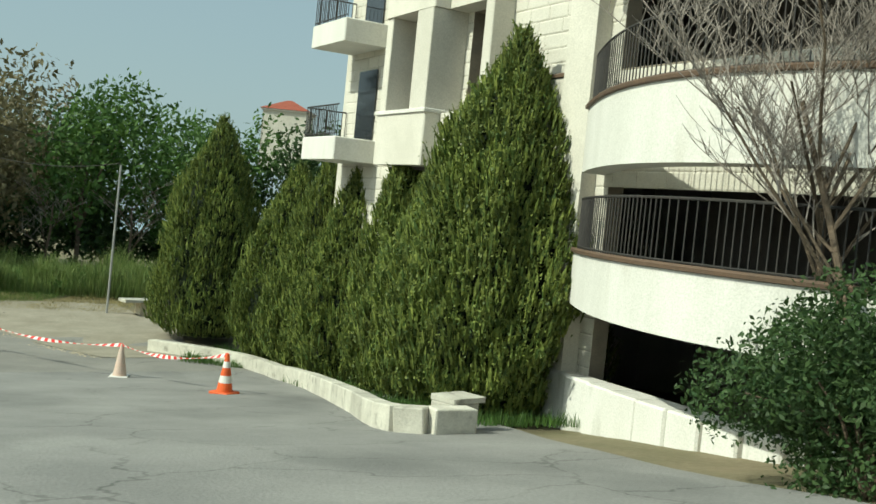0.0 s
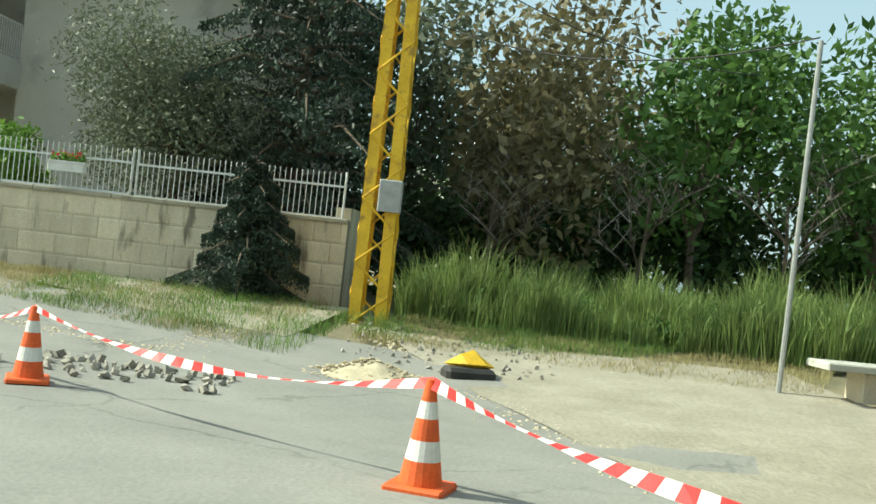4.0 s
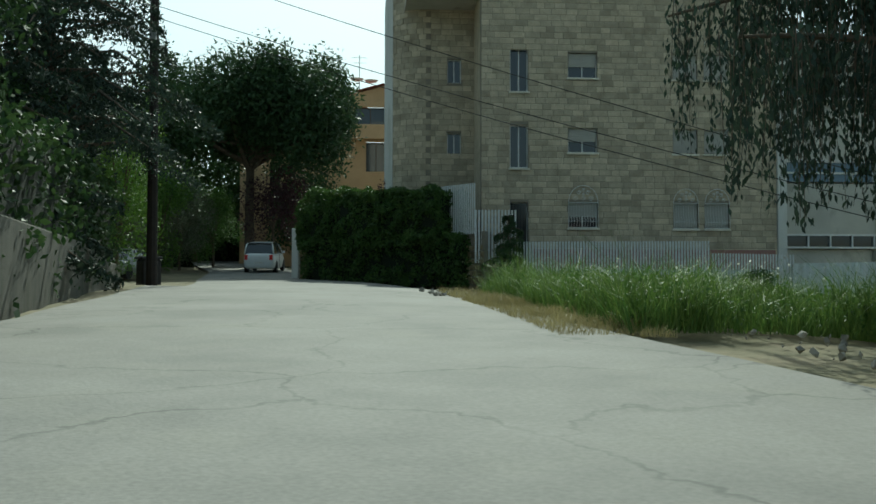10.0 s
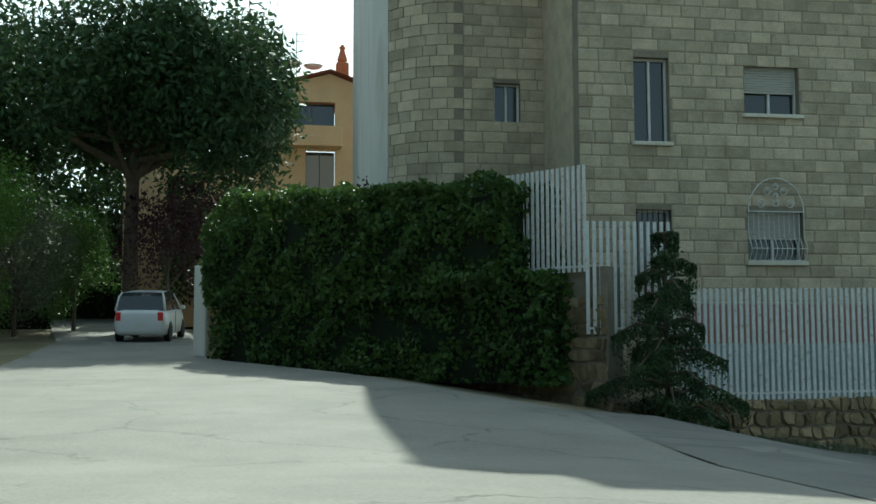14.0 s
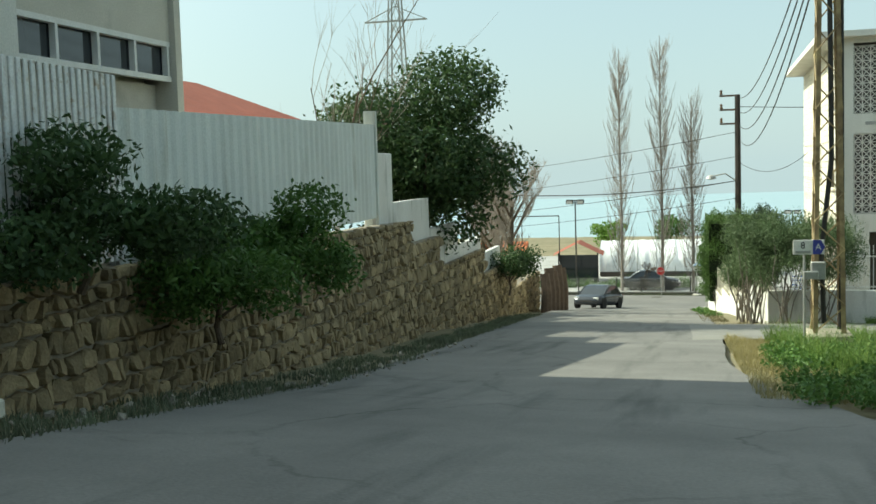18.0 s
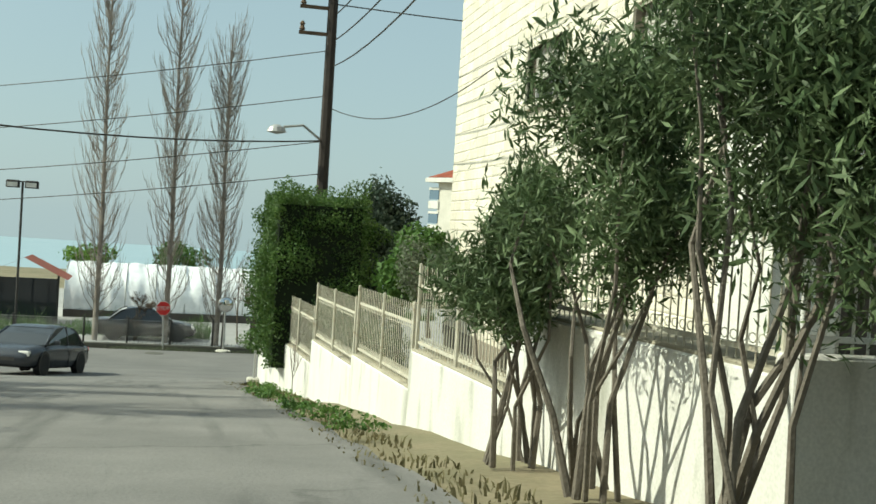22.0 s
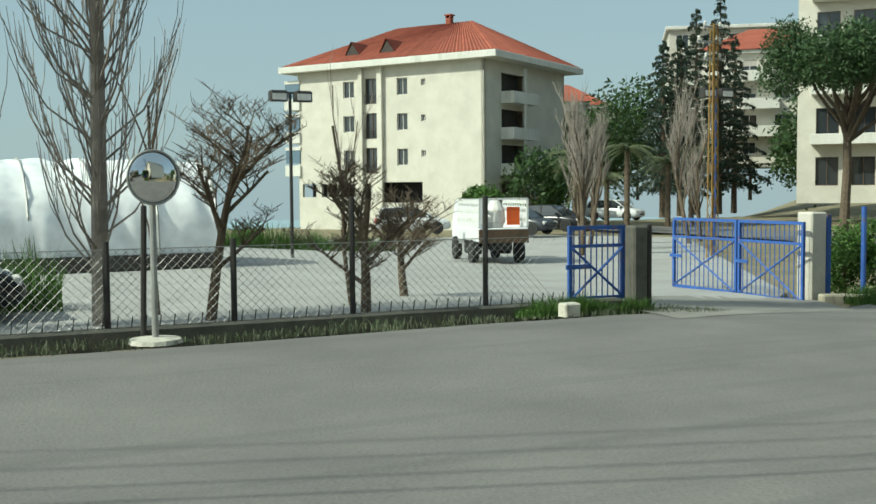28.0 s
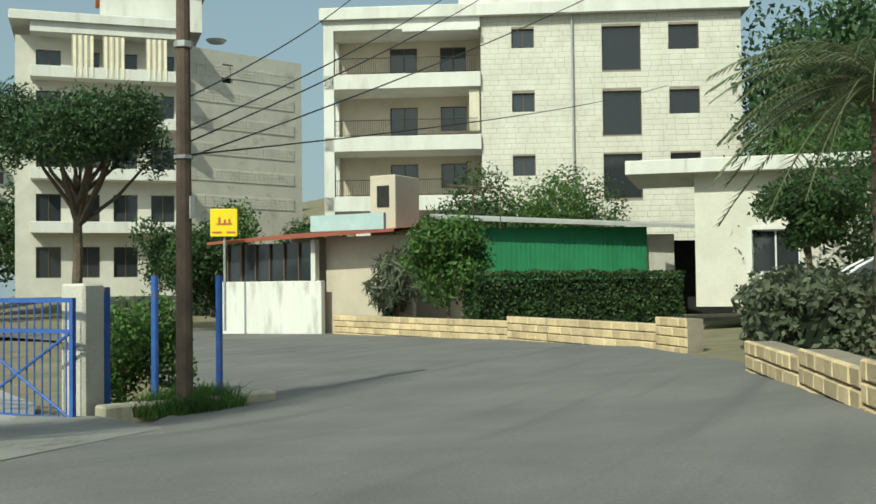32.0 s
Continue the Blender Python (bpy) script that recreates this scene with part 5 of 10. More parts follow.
def palisade():
    lab = "tall white steel palisade on the stone wall"
    picket_fence("palisade_fence", (-13.75, 6.7), (-13.75, 14.75), -1.42, -1.35, 2.2, 0.125, lab, M_white_metal, 0.074, 0.03, rails=(0.06,), posts=0, group="white palisade sections")
    picket_fence("palisade_fence", (-13.75, 4.95), (-13.75, 6.6), -0.11, -0.11, 2.2, 0.13, lab, M_white_metal, 0.074, 0.03, rails=(0.05,), posts=0, group="white palisade sections")
    picket_fence("palisade_fence", (-17.4, 2.3), (-13.75, 4.9), 1.1, 1.1, 2.1, 0.13, lab, M_white_metal, 0.074, 0.03, rails=(0.05,), posts=0, group="white palisade sections")
    picket_fence("palisade_fence", (-13.8, 14.95), (-14.0, 18.5), -1.86, -1.9, 2.2, 0.125, lab, M_white_metal, 0.074, 0.03, rails=(0.06,), posts=0, group="white palisade sections")
    g = thing("garden_gate", -13.55, 14.0, land(-13.5, 14) - 0.02, 90, "narrow white steel bar gate between stone walls", "gate")
    me = picket_mesh(0.045, 2.0, 0.03, M_white_metal, "bar")
    for i in range(7):
        piece("bar", me, g, Matrix.Translation((0.08 + i * 0.13, 0, 0.05)))
    part("top_rail", Geo().box(0, 0.95, -0.03, 0.03, 1.95, 2.02), M_rust, g)
    part("hinge_post", Geo().cbox(0.92, 1.1, -0.06, 0.3, 0, 1.0, 0.02), M_white, g)
    part("threshold", Geo().cbox(-0.1, 1.15, -0.4, 0.1, -0.1, 0.06, 0.02), M_kerb, g)
    # ribbed sheet screen
    s = thing("sheet_fence", -14.05, 18.5, -2.05, 94.5, "ribbed white metal sheet fence on the stone wall", "fence")
    l, n = 13.2, 150
    for i in range(n):
        if i % 10 == 0:
            geo = Geo()
        x0, x1 = l * i / n, l * (i + 1) / n
        y0, y1 = 0.018 * (1 if (i // 2) % 2 else -1), 0.018 * (1 if ((i + 1) // 2) % 2 else -1)
        top = lambda x: 1.98 + 0.022 * x
        geo.add([(x0, y0, 0), (x1, y1, -0.0), (x1, y1, top(x1)), (x0, y0, top(x0)), (x0, y0 + 0.01, 0), (x1, y1 + 0.01, 0), (x1, y1 + 0.01, top(x1)), (x0, y0 + 0.01, top(x0))], [(0, 1, 2, 3), (5, 4, 7, 6), (3, 2, 6, 7)])
        if i % 10 == 9:
            part("ribbed_sheet", geo, M_corr, s)
    for i in range(5):
        part("post", Geo().box(l * i / 4 - 0.04, l * i / 4 + 0.04, 0.02, 0.1, -0.2, 2.0), M_galv, s)
    part("end_sheet", Geo().box(l, l + 0.12, -0.05, 0.25, -0.9, 2.6), M_corr, s)


palisade()


# ---------------------------------------------------------------- house with pierced screens on the downhill street
def screen_house():
    t = thing("house", -2.4, 49.0, -6.9, 0, "pale stone house with pierced block screens and orange tiled canopies", "house")
    zg = 6.9
    part("front_core", wall_geo(7.3, 0, 10.4, 0.3, [(0.35, 4.4, 3.88, 6.86), (0.35, 4.4, 7.6, 10.2), (0.9, 4.0, 0.9, 3.2)]), M_white, t)
    lattice(t, 0.38, 4.38, -3.0 + zg, -0.06 + zg, 0.285, 0.06)
    lattice(t, 0.38, 4.38, 0.72 + zg, 3.2 + zg, 0.285, 0.06)
    blocks(t, 4.4, 7.3, 0.0, 10.4, 0.55, 0.27, [], B_sand, M_block_join, limit=200, seed=31, depth=0.03, joint=0.012)
    # dark backing sheet, painted as shade inside the low opening
    part("low_opening_shade", Geo().box(0.9, 4.0, 0.5, 0.6, 0.9, 3.2), M_shade, t)
    part("meter_plate", Geo().box(0.75, 1.5, -0.02, 0, 0.28 + zg, 0.4 + zg), M_galv, t)
    # entrance bay set back to the right
    hole = [(0.35, 1.5, -0.35 + zg, 0.95 + zg), (0.35, 1.5, 2.9 + zg, 4.2 + zg), (0.0, 1.6, 1.0, 4.2)]
    part("entrance_wall", wall_geo(9, 0, 10.4, 0.3, hole), M_beige, t).location = (7.3, 0.9, 0)
    for a, b, c, d in hole[:2]:
        window(t, a + 7.3, b + 7.3, c, d, 0.9, "slide", frame=M_frame_w)
    window(t, 7.35, 8.85, 1.0, 4.2, 0.95, "bars", name="door")
    part("brick_band", Geo().box(7.3, 16, 0.8, 0.9, 1.9 + zg, 2.3 + zg), M_tile, t)
    part("canopy_post", Geo().box(6.95, 7.15, -0.9, -0.7, 0, 5.4), M_white, t)
    part("porch_ceiling", Geo().box(6.9, 11, -0.95, 0.9, 5.2, 5.45), M_white, t)
    tiled_slope(t, (6.8, -1.1, -1.35 + zg), (1, 0, 0), (0, 1.7, 0.95), 4.2, 2.0, T_red, 0.2, 0.36, limit=120)
    tiled_slope(t, (1.5, -1.2, -3.75 + zg), (1, 0, 0), (0, 1.2, 0.5), 6.2, 1.3, T_red, 0.2, 0.36, limit=150)
    part("gutter", Geo().box(1.5, 7.7, -1.25, -1.15, -3.86 + zg, -3.74 + zg), M_white, t)
    # left side with small windows
    s = part("side_wall", wall_geo(17.5, 0, 10.4, 0.3, [(7.9, 9.9, -1.75 + zg, -0.55 + zg), (12.8, 15.1, -2.05 + zg, -0.72 + zg), (7.9, 9.9, 1.6 + zg, 2.8 + zg), (12.8, 15.1, 1.5 + zg, 2.75 + zg), (7.4, 10.2, -5.7 + zg, -4.2 + zg)]), M_mortar, t)
    holes = [(17.5 - 10.7, 17.5 - 8.1, -1.75 + zg, -0.55 + zg), (17.5 - 4.75, 17.5 - 2.6, -2.05 + zg, -0.72 + zg)]
    bpy.data.objects.remove(s)
    hs = [(6.8, 9.3, -1.76 + zg, -0.53 + zg), (12.7, 14.9, -2.1 + zg, -0.72 + zg), (6.8, 9.3, 1.35 + zg, 2.6 + zg), (12.7, 14.9, 1.2 + zg, 2.5 + zg), (7.3, 9.9, -5.7 + zg, -4.2 + zg)]
    side = thing("house_wing", -2.4, 66.5, -6.9, -90, "pale cut-stone wing of a house with brown framed windows", "house")
    part("wall", wall_geo(17.4, -1.5, 10.38, 0.3, hs), M_mortar, side)
    blocks(side, 0, 16.1, -0.3, 10.4, 0.7, 0.27, hs, B_lime, M_lime_join, limit=290, seed=32, depth=0.03, joint=0.01, first=(4, 16, 0, 3.5))
    for a, b, c, d in hs:
        w = window(side, a, b, c, d, 0, "blind" if c < 2 else "half", frame=M_frame_w, deep=0.18)
        sr = part("surround", wall_geo(b - a + 0.2, c - 0.1, d + 0.1, 0.15, [(0.1, b - a + 0.1, c, d)], y=-0.05), M_lime if c > 2 else M_beige, w)
        sr.location = (a - 0.1, 0, 0)
        part("sill", Geo().cbox(a - 0.14, b + 0.14, -0.14, -0.052, c - 0.12, c - 0.02, 0.015), M_lime, w)
    # narrow screen at the corner on this side
    part("corner_wall", Geo().box(16.1, 17.52, -0.03, -0.004, -1.5, 10.4), M_white, side)
    lattice(side, 16.2, 17.3, -3.0 + zg, -0.06 + zg, 0.28, -0.16)
    lattice(side, 16.2, 17.3, 0.72 + zg, 3.2 + zg, 0.28, -0.16)
    part("back_wall", Geo().box(0.3, 16.2, 17.2, 17.5, -1.5, 10.4).box(16, 16.3, 1.2, 17.3, -1, 10.4), M_white, t)
    part("roof", Geo().box(-0.9, 16.8, -0.5, 18.0, 10.4, 10.62), M_white, t)


screen_house()


def stepped_wall():
    t = thing("garden_wall", -5.4, 43.6, -7.4, 94.7, "white painted garden wall stepping down the hill", "wall", kind="structure")
    z0 = 7.4
    for a, b, z in ((0, 4.85, -5.4), (4.85, 8.7, -6.32), (8.7, 12.5, -6.88), (12.5, 16.5, -7.09), (16.5, 20.6, -7.6), (20.6, 24.9, -8.1)):
        part("panel", Geo().cbox(a, b, -0.28, 0, land(-6.5, 43.6 + b) + z0 - 0.5, z + z0, 0.02), M_whitewall, t)
        part("ledge", Geo().cbox(a + 0.02, b - 0.02, -0.55, -0.02, z + z0 - 0.02, z + z0 + 0.03, 0.01), M_garden_dark, t)
    u = thing("garden_wall", -5.4, 43.5, -6.6, 1.2, "low white painted wall along the driveway", "wall", kind="structure")
    part("panel", Geo().cbox(0, 13, 0, 0.25, -0.2, 1.35, 0.02), M_whitewall, u)
    lab = "cream iron fence with scroll panels on the stepped white wall"
    for a, b, z, h in ((43.75, 48.3, -5.37, 1.18), (48.55, 52.2, -6.29, 1.18), (52.4, 56.0, -6.85, 1.18), (56.2, 60.0, -7.06, 1.18), (60.2, 64.1, -7.57, 1.18)):
        x = lambda y: -5.3 - 0.0822 * (y - 43.6)
        picket_fence("fence", (x(a), a), (x(b), b), z, z, h, 0.115, lab, M_cream_metal, 0.013, 0.013, rails=(0.08, 0.76), posts=2.0, group="stepped fence panels", scroll=True)
    picket_fence("fence", (-5.2, 43.75), (6.5, 44.0), -5.28, -5.28, 1.5, 0.115, "white iron fence on the driveway wall", M_white_metal, 0.02, 0.02, rails=(0.08, 0.75), posts=2.3)


stepped_wall()


# ---------------------------------------------------------------- main road: buildings
def red_roof_block():
    """Four-storey cream block with a hipped tile roof; local x runs along its long face."""
    t = thing("apartment_building", 14.43, 147.09, -9.47, -57.0, "cream four-storey apartment building with a red hipped tile roof", "house")
    t.scale = (0.84, 0.84, 0.84)
    lw, dp, ht = 19.7, 15.5, 12.2
    holes = []
    for k in range(3):
        z = 2.75 + k * 3.05 + 0.9
        holes += [(5.2, 6.4, z - 0.1, z + 1.35), (11.0, 12.1, z - 0.1, z + 1.35), (13.5, 13.95, z + 0.6, z + 1.15), (7.6, 9.0, z - 0.75, z + 1.5)]
    low = [(0.4, 2.0, 0.8, 2.0), (2.6, 4.4, 0.8, 2.0), (5.0, 6.4, 0.8, 2.0), (7.0, 8.2, 0.6, 2.0), (9.4, 13.6, 0.3, 2.1)]
    part("wall", wall_geo(lw, -2.4, ht, 0.3, holes + low), M_white_stone, t)
    for i, (a, b, c, d) in enumerate(holes):
        w = window(t, a, b, c, d, 0, "slide", frame=M_frame_b if i % 4 == 3 else M_frame_w)
        if i % 4 == 3:
            rail(t, [(a, -0.06, c), (b, -0.06, c)], 0.8, 0.12)
    for a, b, c, d in low:
        # black backing sheet, painted as shade in the ground-floor openings
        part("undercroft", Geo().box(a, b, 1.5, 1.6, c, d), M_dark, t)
    part("pilaster", Geo().box(7.1, 7.5, -0.35, 0, -2.4, ht), M_white_stone, t)
    part("pilaster", Geo().box(9.1, 9.6, -0.35, 0, -2.4, ht), M_white_stone, t)
    # loggias at the left end
    for k in range(3):
        z = 2.75 + k * 3.05
        part("balcony", Geo().cbox(-1.5, 0.3, -0.2, 4, z, z + 1.0, 0.03), M_white, t)
        part("balcony_glass", Geo().box(-1.45, 0.2, -0.1, 3.9, z + 1.2, z + 2.4), M_glass_b, t)
        part("balcony_frame", Geo().box(-1.5, 0.3, -0.15, 3.95, z + 2.4, z + 2.7), M_white, t)
    # shaded right end with balconies
    end = part("end_wall", wall_geo(dp, -2.4, ht, 0.3, [(3.0, 7.4, 3.0 + k * 3.05, 5.2 + k * 3.05) for k in range(3)] + [(3, 7, 0.2, 2.1)]), M_white_stone, t)
    end.matrix_basis = pose(lw, 0, 0, 0, 0, 90)
    for k in range(3):
        z = 2.6 + k * 3.05
        part("end_balcony", Geo().cbox(lw, lw + 1.3, 2.8, 7.6, z, z + 1.0, 0.03), M_white, t)
        # dark backing sheet, painted as shade behind the end balcony
        part("end_balcony_shade", Geo().box(lw - 1.0, lw - 0.9, 2.8, 7.6, z + 0.4, z + 2.8), M_shade, t)
        part("end_column", Geo().box(lw + 1.1, lw + 1.3, 5.0, 5.2, z + 1, z + 3.05), M_white, t)
    part("back_wall", Geo().box(0, lw, dp - 0.3, dp, -2.4, ht), M_white_stone, t)
    part("side_wall", Geo().box(0, 0.3, 4.1, dp - 0.3, -2.4, ht), M_white_stone, t)
    part("eave_slab", Geo().cbox(-1.6, lw + 1.6, -0.9, dp + 0.9, ht, ht + 0.55, 0.05), M_white, t)
    e0, e1, f0, f1 = -1.4, lw + 1.4, -0.7, dp + 0.7
    z, rz_ = ht + 0.55, ht + 4.5
    r0, r1, rm = 6.0, lw - 5.6, dp / 2
    g = Geo()

    def ribbed(p, q, ra, rb, n):
        p, q, ra, rb = map(Vector, (p, q, ra, rb))
        for i in range(n):
            a, b = p.lerp(q, i / n), p.lerp(q, (i + 1) / n)
            c, d = ra.lerp(rb, (i + 1) / n), ra.lerp(rb, i / n)
            m, mm = (a + b) / 2 + Vector((0, 0, 0.09)), (c + d) / 2 + Vector((0, 0, 0.09))
            g.add([a, m, mm, d], [(0, 1, 2, 3)])
            g.add([m, b, c, mm], [(0, 1, 2, 3)])
    ribbed((e0, f0, z), (e1, f0, z), (r0, rm, rz_), (r1, rm, rz_), 60)
    ribbed((e1, f0, z), (e1, f1, z), (r1, rm, rz_), (r1, rm, rz_), 36)
    ribbed((e1, f1, z), (e0, f1, z), (r1, rm, rz_), (r0, rm, rz_), 60)
    ribbed((e0, f1, z), (e0, f0, z), (r0, rm, rz_), (r0, rm, rz_), 36)
    part("roof", g, M_tile_far, t)
    for x in (5.6, 9.4):
        d = part("dormer", Geo().add([(x - 0.9, 0.9, z + 0.7), (x + 0.9, 0.9, z + 0.7), (x, 0.7, z + 2.0), (x - 0.9, 3.2, z + 1.6), (x + 0.9, 3.2, z + 1.6), (x, 3.8, z + 2.0)], [(0, 3, 5, 2), (1, 2, 5, 4)]), M_tile_far, t)
        # flat dark triangle, painted as the dormer's shaded inside
        part("dormer_opening", Geo().add([(x - 0.8, 0.95, z + 0.75), (x + 0.8, 0.95, z + 0.75), (x, 0.85, z + 1.85)], [(0, 1, 2)]), M_shade, d)
    part("chimney", Geo().cbox(11.45, 12.0, rm - 0.28, rm + 0.28, rz_ - 0.5, rz_ + 0.5, 0.04).cbox(11.35, 12.1, rm - 0.36, rm + 0.36, rz_ + 0.72, rz_ + 0.85, 0.03).box(11.45, 11.55, rm - 0.28, rm + 0.28, rz_ + 0.5, rz_ + 0.72).box(11.9, 12.0, rm - 0.28, rm + 0.28, rz_ + 0.5, rz_ + 0.72), M_tile_far, t)


red_roof_block()


def plain_block(x, y, z, rz, l, d, h, storeys, label, wallm, seed, roof="flat", balcony=True, name="apartment_building"):
    """A simple block with windows on two faces."""
    rnd = random.Random(seed)
    t = thing(name, x, y, z, rz, label, "house")
    sh = h / storeys
    for face in range(2):
        ln = l if face == 0 else d
        holes = []
        n = max(2, int(ln / 3.0))
        for s in range(storeys):
            for i in range(n):
                xx = ln * (i + 0.5) / n
                w = rnd.choice((0.6, 0.7, 0.9))
                holes.append((xx - w, xx + w, s * sh + 0.9, s * sh + sh - 0.6))
        wl = part("wall", wall_geo(ln, 0, h, 0.3, holes), wallm, t)
        if face:
            wl.matrix_basis = pose(l, 0, 0, 0, 0, 90)
        for a, b, c, e in holes:
            window(wl, a, b, c, e, 0, rnd.choice(("slide", "half", "slide")), frame=M_frame_w, deep=0.12)
        if balcony and face == 0:
            for s in range(1, storeys):
                part("balcony", Geo().cbox(ln * 0.1, ln * 0.6, -1.3, 0, s * sh - 0.1, s * sh + 0.9, 0.03), M_white, t)
    part("back_wall", Geo().box(0, l, d - 0.3, d, 0, h).box(0, 0.3, 0.3, d - 0.3, 0, h), wallm, t)
    part("roof", Geo().cbox(-0.4, l + 0.4, -0.4, d + 0.4, h, h + 0.35, 0.04), M_white, t)
    if roof == "hip":
        c = Vector((l / 2, d / 2, h + 0.35 + d * 0.28))
        q = [(-0.6, -0.6, h + 0.35), (l + 0.6, -0.6, h + 0.35), (l + 0.6, d + 0.6, h + 0.35), (-0.6, d + 0.6, h + 0.35), (d / 2, d / 2, c.z), (l - d / 2, d / 2, c.z)]
        part("roof_tiles", Geo().add(q, [(0, 1, 5, 4), (1, 2, 5), (2, 3, 4, 5), (3, 0, 4)]), M_tile_far, t)
    return t


plain_block(38, 168, -9, -25, 14, 10, 9.5, 3, "pale villa with an orange roof beyond the trees", M_white, 51, "hip")
plain_block(56, 150, -6, -40, 12, 9, 10.5, 4, "pale apartment house with an orange roof up the road", M_white_stone, 52, "hip")
plain_block(-50, 1.5, 0.5, 75, 1.0, 1.0, 1.0, 1, "small plastered meter hut beside the lane", M_ochre, 53, balcony=False, name="meter_hut")


def ochre_house():
    t = thing("house", -50.5, -9.0, 0.5, 92, "ochre plastered house with a low gable and brown balconies", "house")
    holes = [(8.6, 11.1, 10.8, 12.3), (9.5, 11.1, 7.3, 9.6), (12.4, 12.8, 7.6, 9.0), (2.2, 3.0, 6.0, 8.0)]
    part("wall", wall_geo(7.0, 0, 12.4, 0.3, [(p - 6.6, q - 6.6, r, min(s, 12.3)) for p, q, r, s in holes[:3]]), M_ochre, t).location = (6.6, 0, 0)
    part("low_wall", wall_geo(6.6, 0, 9.0, 0.3, holes[3:]), M_ochre, t)
    part("gable", Geo().add([(6.6, 0, 12.4), (13.6, 0, 12.4), (13.6, 0, 12.9), (10.8, 0, 13.9), (6.6, 0, 12.7), (6.6, 0.3, 12.4), (13.6, 0.3, 12.4), (13.6, 0.3, 12.9), (10.8, 0.3, 13.9), (6.6, 0.3, 12.7)],
                            [(0, 1, 2, 3, 4), (9, 8, 7, 6, 5), (4, 3, 8, 9), (3, 2, 7, 8)]), M_ochre, t)
    for a, b, c, d in holes:
        window(t, a, b, c, d, 0, "slide", frame=M_frame_b, deep=0.5)
    part("balcony", Geo().cbox(8.2, 11.4, -1.0, 0, 9.7, 10.8, 0.03), M_ochre, t)
    part("roof", Geo().add([(6.2, -0.5, 12.75), (10.8, -0.5, 14.05), (14.0, -0.5, 12.95), (6.2, 9, 12.75), (10.8, 9, 14.05), (14.0, 9, 12.95)], [(0, 1, 4, 3), (1, 2, 5, 4)]), M_tile_far, t)
    part("side", Geo().box(13.3, 13.6, 0.3, 9, 0, 12.8).box(0, 0.3, 0.3, 9, 0, 9.0).box(6.6, 6.9, 0.3, 9, 0, 12.4).box(0, 13.6, 8.7, 9, 0, 9.0).box(0.3, 6.6, 0.3, 8.7, 8.7, 9.0), M_ochre, t)
    part("chimney", Geo().cbox(11.3, 12.0, 1.5, 2.2, 13.4, 15.0, 0.04).lathe([(0.18, 0), (0.3, 0.2), (0.12, 0.8), (0.2, 0.9), (0.05, 1.1)], 8, (11.65, 1.85, 15.0)), M_tile, t)
    for x, z in ((8.8, 14.3), (9.9, 14.2)):
        part("satellite_dish", Geo().lathe([(0.02, 0), (0.4, 0.08), (0.55, 0.22), (0.53, 0.23), (0.38, 0.1)], 14, (x, 0.4, z)), M_white_plastic, t)
    part("aerial", Geo().tube((9.0, 0.6, 13.5), (9.0, 0.6, 16.4), 0.03).tube((8.4, 0.6, 16.2), (9.6, 0.6, 16.2), 0.02).tube((8.5, 0.6, 15.8), (9.5, 0.6, 15.8), 0.02), M_galv, t)


ochre_house()


